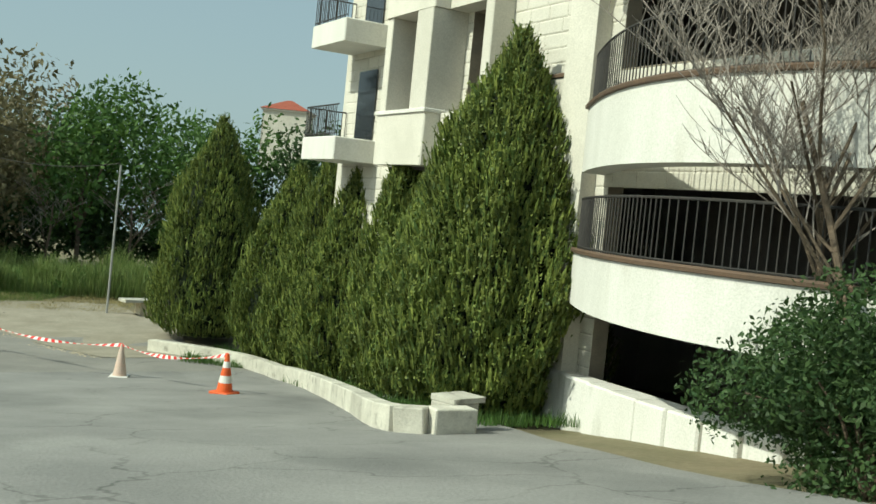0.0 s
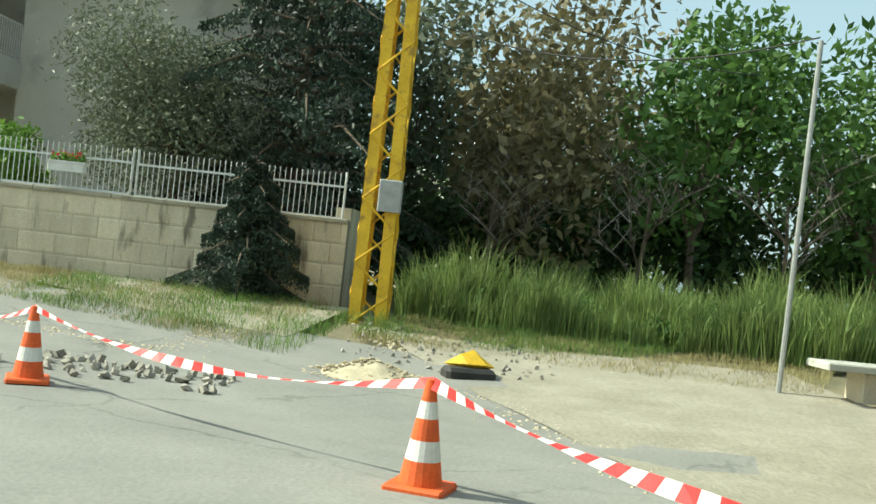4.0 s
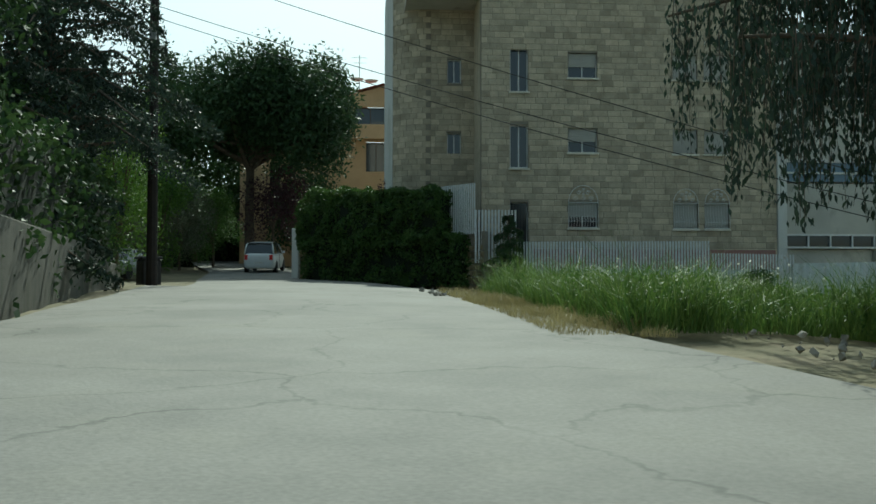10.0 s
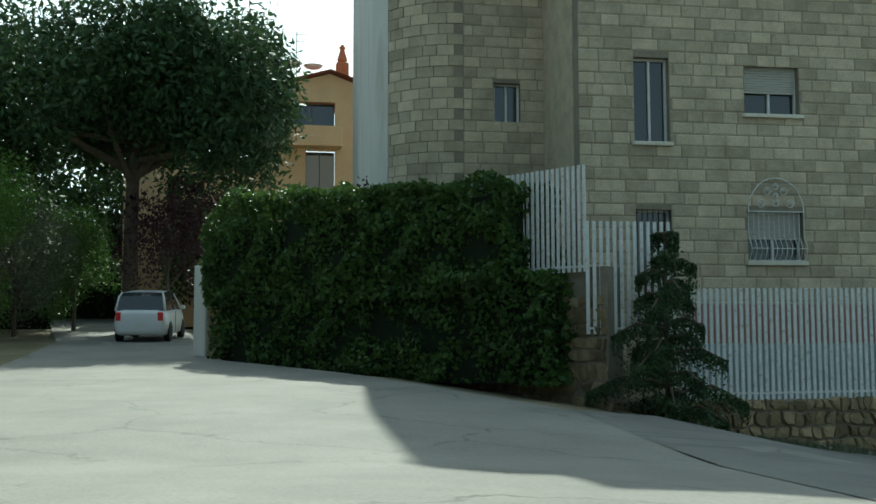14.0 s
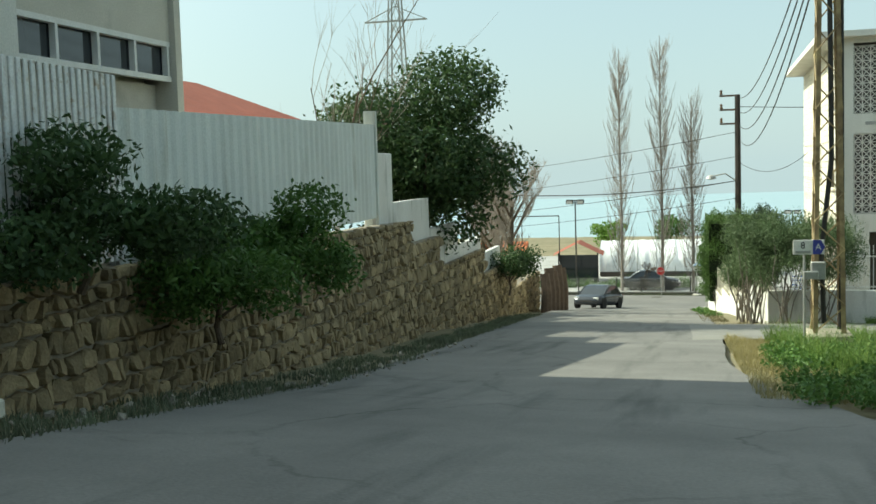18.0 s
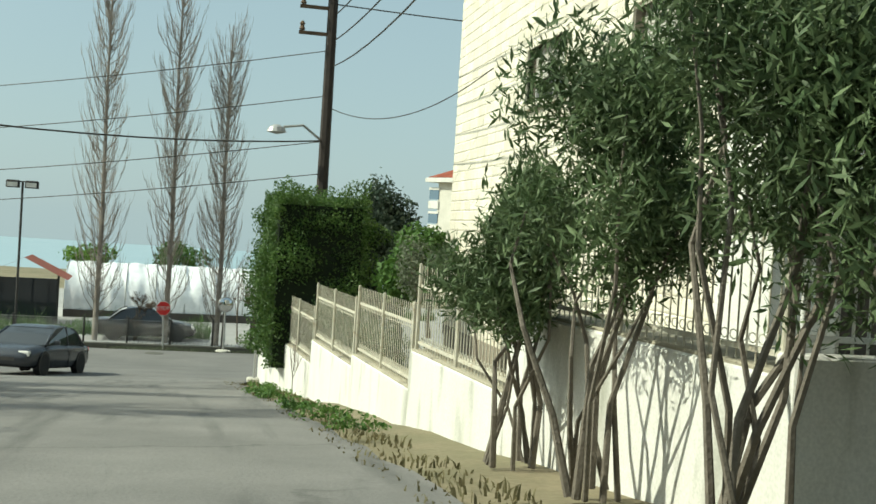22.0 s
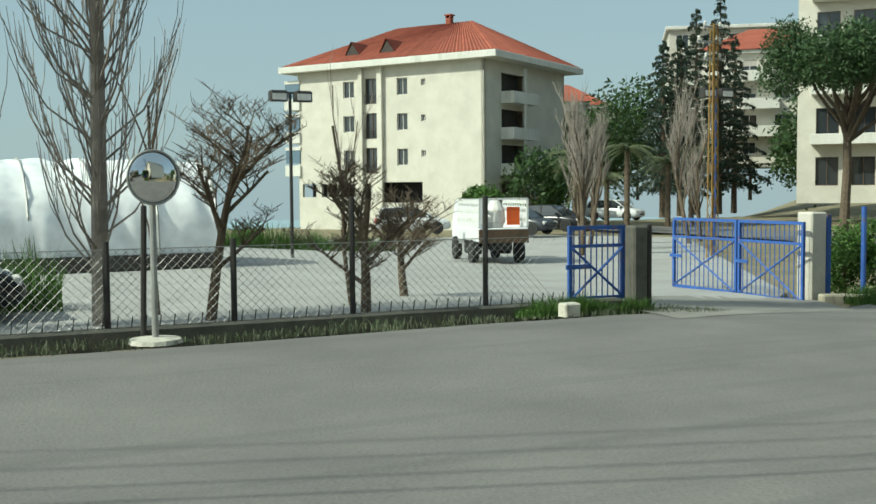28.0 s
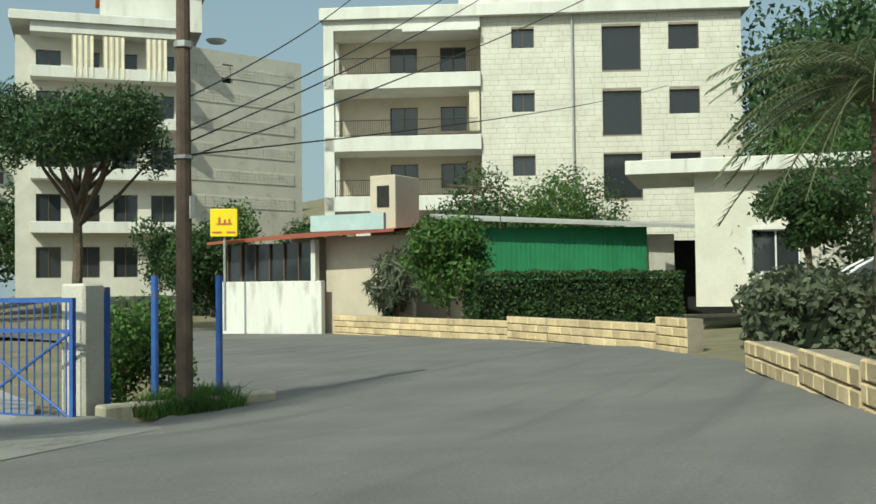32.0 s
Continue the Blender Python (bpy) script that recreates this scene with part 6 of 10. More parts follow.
def white_block():
    """Long white block with open loggias on its left and stone-faced part on its right."""
    t = thing("apartment_building", 48.25, 104.45, -9.5, -71.2, "white apartment building with deep shaded loggias and a stone-clad wing", "house")
    zg = 9.5
    rnd = random.Random(9)
    # loggia bay, local x 0..9
    for z0, z1 in ((-4.6, -3.75), (-1.1, -0.25), (2.55, 3.4), (6.0, 6.7)):
        part("slab", Geo().cbox(-0.3, 8.9, -0.9, 3.2, z0 + zg, z1 + zg, 0.03), M_white, t)
    for z in (-3.75, -0.25, 3.4):
        part("back_wall", wall_geo(8.9, z + zg, z + 2.9 + zg, 0.2, [(3.2, 4.9, z + 0.1 + zg, z + 2.2 + zg), (6.3, 7.9, z + 0.7 + zg, z + 2.2 + zg)], y=2.4), M_beige, t)
        window(t, 3.2, 4.9, z + 0.1 + zg, z + 2.2 + zg, 2.4, "slide", frame=M_frame_b)
        window(t, 6.3, 7.9, z + 0.7 + zg, z + 2.2 + zg, 2.4, "slide", frame=M_frame_b)
        rail(t, [(0, -0.8, z + zg), (8.7, -0.8, z + zg)], 0.95, 0.11)
    part("column", Geo().box(-0.3, 0.3, -0.9, -0.4, 0, 6 + zg).box(-0.3, 0.1, 2.0, 3.2, 0, 6 + zg), M_white, t)
    part("loggia_curtain", Geo().box(8.2, 8.8, -0.6, -0.5, 0.0 + zg, 2.4 + zg), M_curtain_b, t)
    # stone wing, local x 8.9..23.8
    holes = []
    for z in (-3.3, 0.35, 4.1):
        holes += [(10.7, 12.0, z + 0.6 + zg, z + 1.75 + zg), (15.9, 18.1, z - 0.8 + zg, z + 1.75 + zg), (19.7, 21.4, z + 0.3 + zg, z + 1.75 + zg)]
    part("wing_wall", wall_geo(14.9, 0, 6.6 + zg, 0.3, [(a - 8.9, b - 8.9, c, d) for a, b, c, d in holes], y=-0.6), M_mortar, t).location = (8.9, 0, 0)
    blocks(t, 8.9, 23.8, 0.6, 6.6 + zg, 0.62, 0.31, holes, block_mesh(M_white_stone), M_white_stone, y=-0.6, limit=0, seed=41, depth=0.03, joint=0.012)
    for i, (a, b, c, d) in enumerate(holes):
        window(t, a, b, c, d, -0.6, "bars" if i % 3 else "slide", frame=M_frame_b)
    part("parapet", Geo().cbox(-0.5, 24.2, -1.2, 8.0, 6.6 + zg, 7.3 + zg, 0.04), M_white, t)
    part("drain_pipe", Geo().tube((14.2, -0.75, 0), (14.2, -0.75, 6.6 + zg), 0.07), M_galv, t)
    part("penthouse", Geo().box(7.5, 16, 2, 7, 7.3 + zg, 9.6 + zg), M_white, t)
    # solid dark block, painted as the shade under the pergola top
    part("pergola_shade", Geo().box(15.6, 23.6, 0.0, 6, 7.3 + zg, 8.3 + zg), M_shade, t)
    part("pergola_top", Geo().box(15.3, 23.9, -0.4, 6.4, 8.3 + zg, 8.6 + zg), M_white, t)
    part("side_wall", Geo().box(23.5, 23.8, -0.3, 9, 0, 6.6 + zg).box(0, 23.5, 8.7, 9, 0, 6.6 + zg), M_white, t)
    part("awning", Geo().box(4.4, 8.8, -1.3, -0.9, 5.75 + zg, 6.0 + zg), M_white_plastic, t)


white_block()


def corner_block():
    """Cream block with a grey stone end and curtained balconies."""
    t = thing("apartment_building", 46.9, 127.9, -9.5, -48, "cream apartment building with curtained balconies and a grey stone side", "house")
    zg = 9.5
    holes = [(1.3 + i * 2.5, 2.9 + i * 2.5, z - 0.4 + zg, z + 1.7 + zg) for z in (-7.8, -4.2, -0.8, 2.8, 5.6) for i in range(4)]
    part("wall", wall_geo(10.8, 0, 8.2 + zg, 0.3, holes), M_white_stone, t)
    for a, b, c, d in holes:
        window(t, a, b, c, d, 0, "slide", frame=M_frame_b)
    for z in (-5.2, -1.6, 1.9, 5.2, 8.2):
        part("slab", Geo().cbox(1.0, 10.6, -1.5, 0, z + zg, z + 0.75 + zg, 0.03), M_white, t)
    for k, x0 in enumerate((3.6, 5.6, 8.4)):
        g = Geo()
        for i in range(14):
            xa, xb = x0 + i * 0.1, x0 + i * 0.1 + 0.1
            y, y2 = -1.5 + 0.06 * math.sin(i * 1.7), -1.5 + 0.06 * math.sin((i + 1) * 1.7)
            g.add([(xa, y, 5.3 + zg), (xb, y2, 5.3 + zg), (xb, y2, 8.1 + zg), (xa, y, 8.1 + zg)], [(0, 1, 2, 3)])
        part("curtain", g, M_curtain_b, t)
    side = part("stone_side", wall_geo(10.4, 0, 8.2 + zg, 0.3, [(3.4, 4.3, 5.9 + zg, 7.3 + zg)]), M_grey_plaster, t)
    side.matrix_basis = pose(10.8, 0, 0, 0, 0, 24)
    g = Geo()
    for k in range(6):
        z = -3.2 + k * 1.9 + zg
        for i in range(13):
            for j in range(4):
                g.cbox(0.6 + i * 0.7, 1.25 + i * 0.7, -0.05, 0.0, z + j * 0.22, z + j * 0.22 + 0.2, 0.02)
    part("stone_band", g, M_grey_plaster, side, kind="stuff")
    window(side, 3.4, 4.3, 5.9 + zg, 7.3 + zg, 0, "void")
    part("parapet", Geo().cbox(-0.3, 11.2, -1.8, 6, 8.9 + zg, 9.5 + zg, 0.04), M_white, t)
    part("roof_room", Geo().box(5.5, 12.5, 1.5, 7, 9.5 + zg, 12.2 + zg), M_white, t)
    part("roof_tiles", Geo().box(5.2, 12.8, 1.2, 7.2, 12.2 + zg, 12.6 + zg), M_tile, t)
    for x, y in ((2.5, 1), (4.2, 1.5), (14.0, 5.5)):
        part("satellite_dish", Geo().lathe([(0.02, 0), (0.6, 0.12), (0.8, 0.35), (0.78, 0.36), (0.55, 0.14)], 14, (x, y, 9.6 + zg)), M_white_plastic, t)
    part("core", Geo().box(0.4, 16, 5.5, 11, 0, 8.2 + zg), M_grey_plaster, t)


corner_block()


def roadside_restaurant():
    t = thing("restaurant", 27.8, 98.0, -10.4, -95, "low roadside restaurant with white wall and dark windows", "house")
    t.scale = (0.645, 0.9, 0.98)
    zg = 10.5
    part("low_wall", Geo().cbox(0, 7.2, 0, 0.3, -0.3, 1.75, 0.03), M_whitewall, t)
    w = part("window_band", Geo().box(0.3, 6.6, 0.2, 0.25, 1.75, 3.2), M_glass, t)
    g = Geo()
    for i in range(7):
        g.box(0.3 + i * 1.04, 0.38 + i * 1.04, 0.1, 0.2, 1.75, 3.2)
    part("frame", g, M_frame_b, w)
    part("corner_post", Geo().box(6.5, 6.8, 0, 0.3, 1.7, 3.3), M_white, t)
    part("roof", Geo().add([(-0.3, -0.7, 3.2), (12.6, -0.7, 3.45), (12.6, 5, 3.9), (-0.3, 5, 3.7), (-0.3, -0.7, 3.3), (12.6, -0.7, 3.55), (12.6, 5, 4.0), (-0.3, 5, 3.8)], [(3, 2, 1, 0), (4, 5, 6, 7), (0, 1, 5, 4)]), M_tile_far, t)
    part("side_wall", Geo().box(6.8, 12.5, 0.8, 1.1, -0.3, 3.4), M_beige, t)
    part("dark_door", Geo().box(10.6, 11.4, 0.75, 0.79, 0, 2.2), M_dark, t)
    part("fascia", Geo().box(6.3, 11.2, 0.2, 0.4, 3.6, 4.2), M_teal, t)
    part("tank_room", Geo().cbox(9.2, 10.9, 1.5, 3.5, 3.4, 5.7, 0.03), M_beige, t)
    # flat black panel, painted as the shade of a hole
    part("tank_opening", Geo().box(9.7, 10.5, 1.46, 1.49, 4.5, 5.3), M_dark, t)
    part("roof_rail", Geo().tube((14, 1.8, 5.2), (17, 2.2, 5.0), 0.03).tube((17, 2.2, 3.5), (17, 2.2, 5.0), 0.03).tube((15.5, 2, 3.5), (15.5, 2, 5.1), 0.03), M_rust, t)
    part("back", Geo().box(0, 12.5, 5, 5.3, -0.3, 3.6), M_beige, t)
    s = thing("shop_sign", 26.4, 96.9, -10.5, -65, "square yellow shop sign on a thin pole", "sign")
    part("panel", Geo().cbox(-0.5, 0.5, -0.06, 0.06, 3.5, 4.52, 0.02), M_sign_yellow, s)
    part("pole", Geo().tube((0, 0.1, 0), (0, 0.1, 4.5), 0.05), M_galv, s)
    part("bar", Geo().box(-0.26, 0.3, -0.08, -0.062, 3.93, 3.99).box(-0.2, -0.12, -0.08, -0.062, 3.99, 4.2).box(0.0, 0.07, -0.08, -0.062, 3.99, 4.12).box(0.17, 0.24, -0.08, -0.062, 3.99, 4.15), M_tile, s)
    part("small_bar", Geo().box(-0.42, -0.08, -0.08, -0.062, 3.62, 3.68).box(0.1, 0.42, -0.08, -0.062, 3.62, 3.68), M_tile, s)
    gsh = thing("green_shed", 33.2, 90.5, -10.3, -62, "long green sheet-clad shed with a grey sloping roof", "shed")
    g = Geo()
    for i in range(40):
        g.box(i * 0.2, i * 0.2 + 0.12, -0.03, 0.0, 0.3, 3.4)
    part("cladding", g, M_green_sheet, gsh)
    part("wall", Geo().box(0, 8.0, 0, 0.2, 0, 3.7), M_green_sheet, gsh)
    part("end_panel", Geo().box(8.0, 9.2, 0.2, 0.4, 0, 3.4), M_grey_plaster, gsh)
    # black sheet, painted as the shade deep in the open bay
    part("bay_shade", Geo().box(9.2, 12.5, 2.0, 2.2, 0, 3.2), M_dark, gsh)
    part("roof", Geo().add([(-0.6, -0.8, 4.0), (13, -0.8, 3.45), (13, 5, 3.9), (-0.6, 5, 4.5), (-0.6, -0.8, 4.12), (13, -0.8, 3.57), (13, 5, 4.02), (-0.6, 5, 4.62)], [(3, 2, 1, 0), (4, 5, 6, 7), (0, 1, 5, 4), (1, 2, 6, 5), (3, 0, 4, 7)]), M_roof_sheet, gsh)
    part("post", Geo().tube((12.6, -0.5, 0), (12.6, -0.5, 3.5), 0.06), M_white, gsh)
    h = thing("house", 29.2, 80.2, -9.7, -82, "small cream house with a flat projecting roof", "house")
    part("wall", wall_geo(6.5, 0, 4.4, 0.25, [(1.8, 3.3, 1.1, 2.5)]), M_white_stone, h)
    window(h, 1.8, 3.3, 1.1, 2.5, 0, "slide")
    part("surround", Geo().box(1.65, 1.8, -0.06, 0.1, 1.0, 2.6).box(3.3, 3.45, -0.06, 0.1, 1.0, 2.6).box(1.8, 3.3, -0.06, 0.1, 2.5, 2.65).box(1.65, 3.45, -0.1, 0.1, 0.9, 1.1), M_white, h)
    part("roof", Geo().cbox(-2.2, 7, -0.7, 5, 4.4, 4.85, 0.03), M_white, h)
    part("side_wall", Geo().box(0, 0.25, 0.25, 4.8, 0, 4.4).box(6.25, 6.5, 0.25, 4.8, 0, 4.4).box(0.25, 6.25, 4.5, 4.8, 0, 4.4), M_white_stone, h)


roadside_restaurant()


def yellow_stone_wall(pts, top, label, seed):
    for (xa, ya), (xb, yb) in zip(pts[:-1], pts[1:]):
        l = math.dist((xa, ya), (xb, yb))
        z = min(land(xa, ya), land(xb, yb)) - 0.15
        t = thing("stone_wall", xa, ya, z, math.degrees(math.atan2(yb - ya, xb - xa)), label, "wall", kind="structure")
        part("core", Geo().box(0, l, 0.03, 0.4, 0, top - 0.02), M_mortar, t)
        blocks(t, 0, l, 0, top, 0.48, 0.2, [], block_mesh(M_ystone, "stone"), M_ystone, limit=150, seed=seed, depth=0.06, joint=0.02, name="stone")
        seed += 1


yellow_stone_wall([(27.6, 93.0), (22.9, 84.6), (18.2, 79.3), (17.0, 78.4)], 0.85, "low yellow stone wall along the road bend", 61)
yellow_stone_wall([(9.5, 76.25), (6.4, 75.3), (3.8, 74.6), (1.6, 74.0), (-2.0, 72.0)], 0.6, "low yellow stone wall at the garden entrance", 65)


# ---------------------------------------------------------------- poles, signs, gates
def lattice_mast(name, x, y, z, h, w0, w1, material, label, lean=0.0, cross=(), flange=0.09, bar=0.016):
    t = thing(name, x, y, z, 0, label, "pylon")
    corner = lambda i, k: Vector(((w0 + (w1 - w0) * k) / 2 * (1 if i in (0, 3) else -1) + lean * h * k, (w0 + (w1 - w0) * k) / 2 * (1 if i < 2 else -1), h * k))
    for i in range(4):
        g = Geo()
        a, b = corner(i, 0), corner(i, 1)
        d = flange
        sx, sy = (-1 if i in (0, 3) else 1), (-1 if i < 2 else 1)
        for ox, oy in ((d * sx, 0.008 * sy), (0.008 * sx, d * sy)):
            v = [p + Vector((q * ox, 0, 0)) + Vector((0, r * oy, 0)) for p in (a, b) for q, r in ((0, 0), (1, 0), (1, 1), (0, 1))]
            g.add(v, [(0, 1, 5, 4), (1, 2, 6, 5), (2, 3, 7, 6), (3, 0, 4, 7), (0, 3, 2, 1), (4, 5, 6, 7)])
        part("leg", g, material, t)
    n = int(h / 0.55)
    for k in range(n):
        for i in range(4):
            j = (i + 1) % 4
            a, b = corner(i, k / n), corner(j, (k + 1) / n)
            if k % 2:
                a, b = corner(j, k / n), corner(i, (k + 1) / n)
            part("brace", Geo().tube(a, b, bar, n=5), material, t)
    for zc in cross:
        part("cross_arm", Geo().box(-0.9, 0.9, -0.05, 0.05, zc, zc + 0.1), material, t)
        for xx in (-0.8, -0.3, 0.3, 0.8):
            part("insulator", Geo().lathe([(0.02, 0), (0.06, 0.03), (0.03, 0.06), (0.06, 0.1), (0.02, 0.16)], 8, (xx, 0, zc + 0.1)), M_white_plastic, t)
    return t


yp = lattice_mast("lattice_pylon", 54.24, 5.45, land(54.35, 5.6) - 0.15, 10.5, 0.66, 0.46, M_yellow, "yellow painted steel lattice pylon by the verge", flange=0.2, bar=0.022)
part("meter_box", Geo().cbox(-0.02, 0.38, -0.5, -0.3, 2.0, 2.55, 0.02), M_galv, yp)
dp = lattice_mast("lattice_pylon", -4.9, 29.6, -4.42, 9.5, 0.62, 0.36, M_pylon, "rusty lattice electricity pylon on a concrete block")
part("plinth", Geo().cbox(-0.44, 0.44, -0.44, 0.44, -0.9, 0.0, 0.04), M_garden_dark, dp)
part("fuse_box", Geo().cbox(-0.36, -0.08, -0.42, -0.31, 1.1, 1.45, 0.02), M_galv, dp)
part("cable_coil", Geo().path([(-0.1, -0.2, 0.2), (-0.15, -0.25, 1.6), (0.05, -0.2, 3.5), (0.0, -0.15, 9)], 0.05, n=6), M_black, dp)
dpb = thing("wooden_pole", -4.62, 29.95, -4.8, 0, "dark tarred pole beside the lattice pylon", "pole")
part("pole", Geo().tube((0, 0, 0), (0, 0, 8.5), 0.08, 0.06, 10), M_black, dpb)
ym = lattice_mast("lattice_pylon", 13.2, 97.0, -10.75, 8.0, 0.3, 0.2, M_yellow_old, "slender rusty yellow lattice pylon with insulators in the yard", flange=0.05, bar=0.012)
for z, l in ((7.85, 0.45), (7.35, 0.7), (6.8, 0.4)):
    arm = part("cross_arm", Geo().box(-l, 0.3, -0.04, 0.04, z, z + 0.07), M_galv, ym)
    for x in (-l + 0.06, 0.24):
        part("insulator", Geo().lathe([(0.02, 0), (0.06, 0.03), (0.03, 0.06), (0.06, 0.1), (0.02, 0.16)], 8, (x, 0, z + 0.07)), M_white_plastic, arm)
sg = thing("route_sign", -5.31, 29.08, land(-5.3, 29), 4, "small white and blue route sign numbered 8 on a grey post", "sign")
part("post", Geo().tube((-0.12, 0, 0), (-0.12, 0, 3.05), 0.035), M_galv, sg)
sg.matrix_world = pose(-5.31, 29.08, land(-5.3, 29), 0, 0, 4) @ Matrix.Scale(0.72, 4)
pn = part("panel", Geo().cbox(-0.42, 0.4, -0.06, -0.03, 2.72, 3.12, 0.01), M_white_plastic, sg)
part("arrow_panel", Geo().add([(x, y, z) for y in (-0.075, -0.061) for x, z in ((0.1, 2.72), (0.3, 2.72), (0.42, 2.92), (0.3, 3.12), (0.1, 3.12))], [(0, 1, 2, 3, 4), (9, 8, 7, 6, 5), (0, 5, 6, 1), (1, 6, 7, 2), (2, 7, 8, 3), (3, 8, 9, 4), (4, 9, 5, 0)]), M_sign_blue, pn)
part("grey_bar", Geo().box(-0.36, 0.04, -0.075, -0.061, 2.76, 2.82), M_galv, pn)
part("lower_box", Geo().cbox(-0.15, 0.25, -0.08, 0.1, 2.05, 2.25, 0.02), M_galv, sg)


def lettering(text, size, material, parent, m, name="lettering"):
    cu = bpy.data.curves.new(name, "FONT")
    cu.body, cu.size, cu.extrude, cu.align_x, cu.align_y = text, size, 0.002, "CENTER", "CENTER"
    tmp = bpy.data.objects.new(name, cu)
    scene.collection.objects.link(tmp)
    me = bpy.data.meshes.new_from_object(tmp.evaluated_get(bpy.context.evaluated_depsgraph_get()))
    bpy.data.objects.remove(tmp)
    me.materials.clear()
    me.materials.append(material)
    ob = new(name, me)
    ob.parent, ob.matrix_basis = parent, m
    return ob


lettering("A", 0.24, M_white_plastic, pn, pose(0.24, -0.078, 2.92, 90, 0, 0))
lettering("8", 0.26, M_black, pn, pose(-0.16, -0.064, 2.96, 90, 0, 0))

M_tarred = mat("tarred_steel", (0.045, 0.035, 0.03), (0.03, 0.025, 0.022), 4, 0.8, 0.3)
wp = thing("utility_pole", 5.55, 83.0, -10.5, 0, "dark wooden utility pole at the bend with cables", "pole")
part("pole", Geo().tube((0, 0, 0), (0.0, 0, 5.9), 0.115, 0.09, 10), M_wood, wp)
part("band", Geo().tube((0, 0, 4.9), (0, 0, 4.98), 0.125).tube((0, 0, 3.4), (0, 0, 3.45), 0.13), M_galv, wp)
part("marker", Geo().box(-0.05, 0.05, -0.14, -0.128, 2.6, 2.9), M_white_plastic, wp)

fp = thing("utility_pole", -5.72, 70.0, -9.5, 0, "tall dark steel pole with insulators and a street lamp", "pole")
part("pole", Geo().tube((0, 0, 0), (0, 0, 12.4), 0.2, 0.15, 8), M_tarred, fp)
for z in (10.7, 11.5, 12.3):
    part("bracket", Geo().box(-1.0, 0.1, -0.05, 0.05, z, z + 0.1).lathe([(0.03, 0), (0.1, 0.05), (0.05, 0.15), (0.09, 0.22), (0.03, 0.3)], 8, (-0.9, 0, z + 0.1)), M_rust, fp)
part("lamp_arm", Geo().path([(0, 0, 7.4), (-0.7, -0.1, 7.9), (-1.3, -0.2, 7.8)], 0.04), M_galv, fp)
part("lamp_head", Geo().lathe([(0.1, 0), (0.24, -0.08), (0.3, -0.22), (0.05, -0.28)], 12, (-1.5, -0.2, 7.85)), M_galv, fp)

tp = thing("thin_pole", 60.43, 2.03, land(60.43, 2.03) - 0.1, 0, "thin grey leaning metal pole carrying a wire", "pole")
part("pole", Geo().tube((0, 0, 0), (0.03, -0.05, 5.05), 0.04, 0.035, 8), M_galv, tp)


def cable(p0, p1, sag, r=0.015, n=18, label="black overhead power cable between poles"):
    p0, p1 = Vector(p0), Vector(p1)
    pts = [p0.lerp(p1, i / n) - Vector((0, 0, sag * 4 * (i / n) * (1 - i / n))) for i in range(n + 1)]
    solid("cable", Geo().path(pts, r, n=5), M_black, label, "cable", group="overhead cables")


cable((54.4, 5.6, 2.6), (60.45, 2.0, 2.05), 0.55, 0.012)
cable((54.4, 5.6, 3.9), (61.5, 9.5, 2.9), 0.5, 0.012)
for k in range(4):
    cable((-4.9, 29.6, 4.4 - 0.3 * k), (-5.6, 70.0, 2.7 - 0.8 * k), 1.1 + 0.2 * k, 0.02)
cable((-5.6, 70.0, -1.0), (-2.6, 62, -0.6), 0.7)
cable((-5.6, 70.0, -2.0), (-30, 60, -0.5), 1.2, 0.025)
cable((-5.6, 70.0, 2.2), (40, 62, 6.0), 1.8, 0.02)
for z in (-3.2, -4.6, -6.0, -7.0):
    cable((-45, 88, z + 1.2), (-5.6, 70.0, z + 4.0), 0.9, 0.015)
for z, *far in ((-6.3, 23.4, 88.7, 1.1), (-6.75, 25.0, 85.5, 1.4), (-6.9, 25.6, 84.1, 1.5), (-7.1, 26.9, 80.2, 1.5), (-7.05, 46.0, 84.2, 0.85)):
    cable((5.55, 83.0, z), far, 0.25, 0.013)
cable((5.55, 83.0, -4.9), (20, 67, 1.7), 0.6, 0.014)
# wires over the upper street
for z, far in ((9.9, 0.9), (8.35, 0.35), (7.95, -0.05)):
    cable((-6.4, -6.7, z), (5.6, 14.4, far), 0.25, 0.013)
up = thing("utility_pole", -6.4, -6.7, -1.6, 0, "dark pole with a round street lamp above the lane", "pole")
part("pole", Geo().tube((0, 0, 0), (0, 0, 13.2), 0.19, 0.14, 10), M_tarred, up)
part("fuse_box", Geo().cbox(0.16, 0.36, -0.1, 0.12, 8.7, 9.1, 0.02), M_galv, up)
part("lamp_arm", Geo().path([(0, 0, 10.2), (0.15, 0.5, 10.6), (0.2, 0.8, 10.65)], 0.035), M_galv, up)
part("lamp_head", Geo().lathe([(0.08, 0.1), (0.3, 0.0), (0.32, -0.12), (0.08, -0.2)], 12, (0.22, 1.0, 10.65)), M_galv, up)


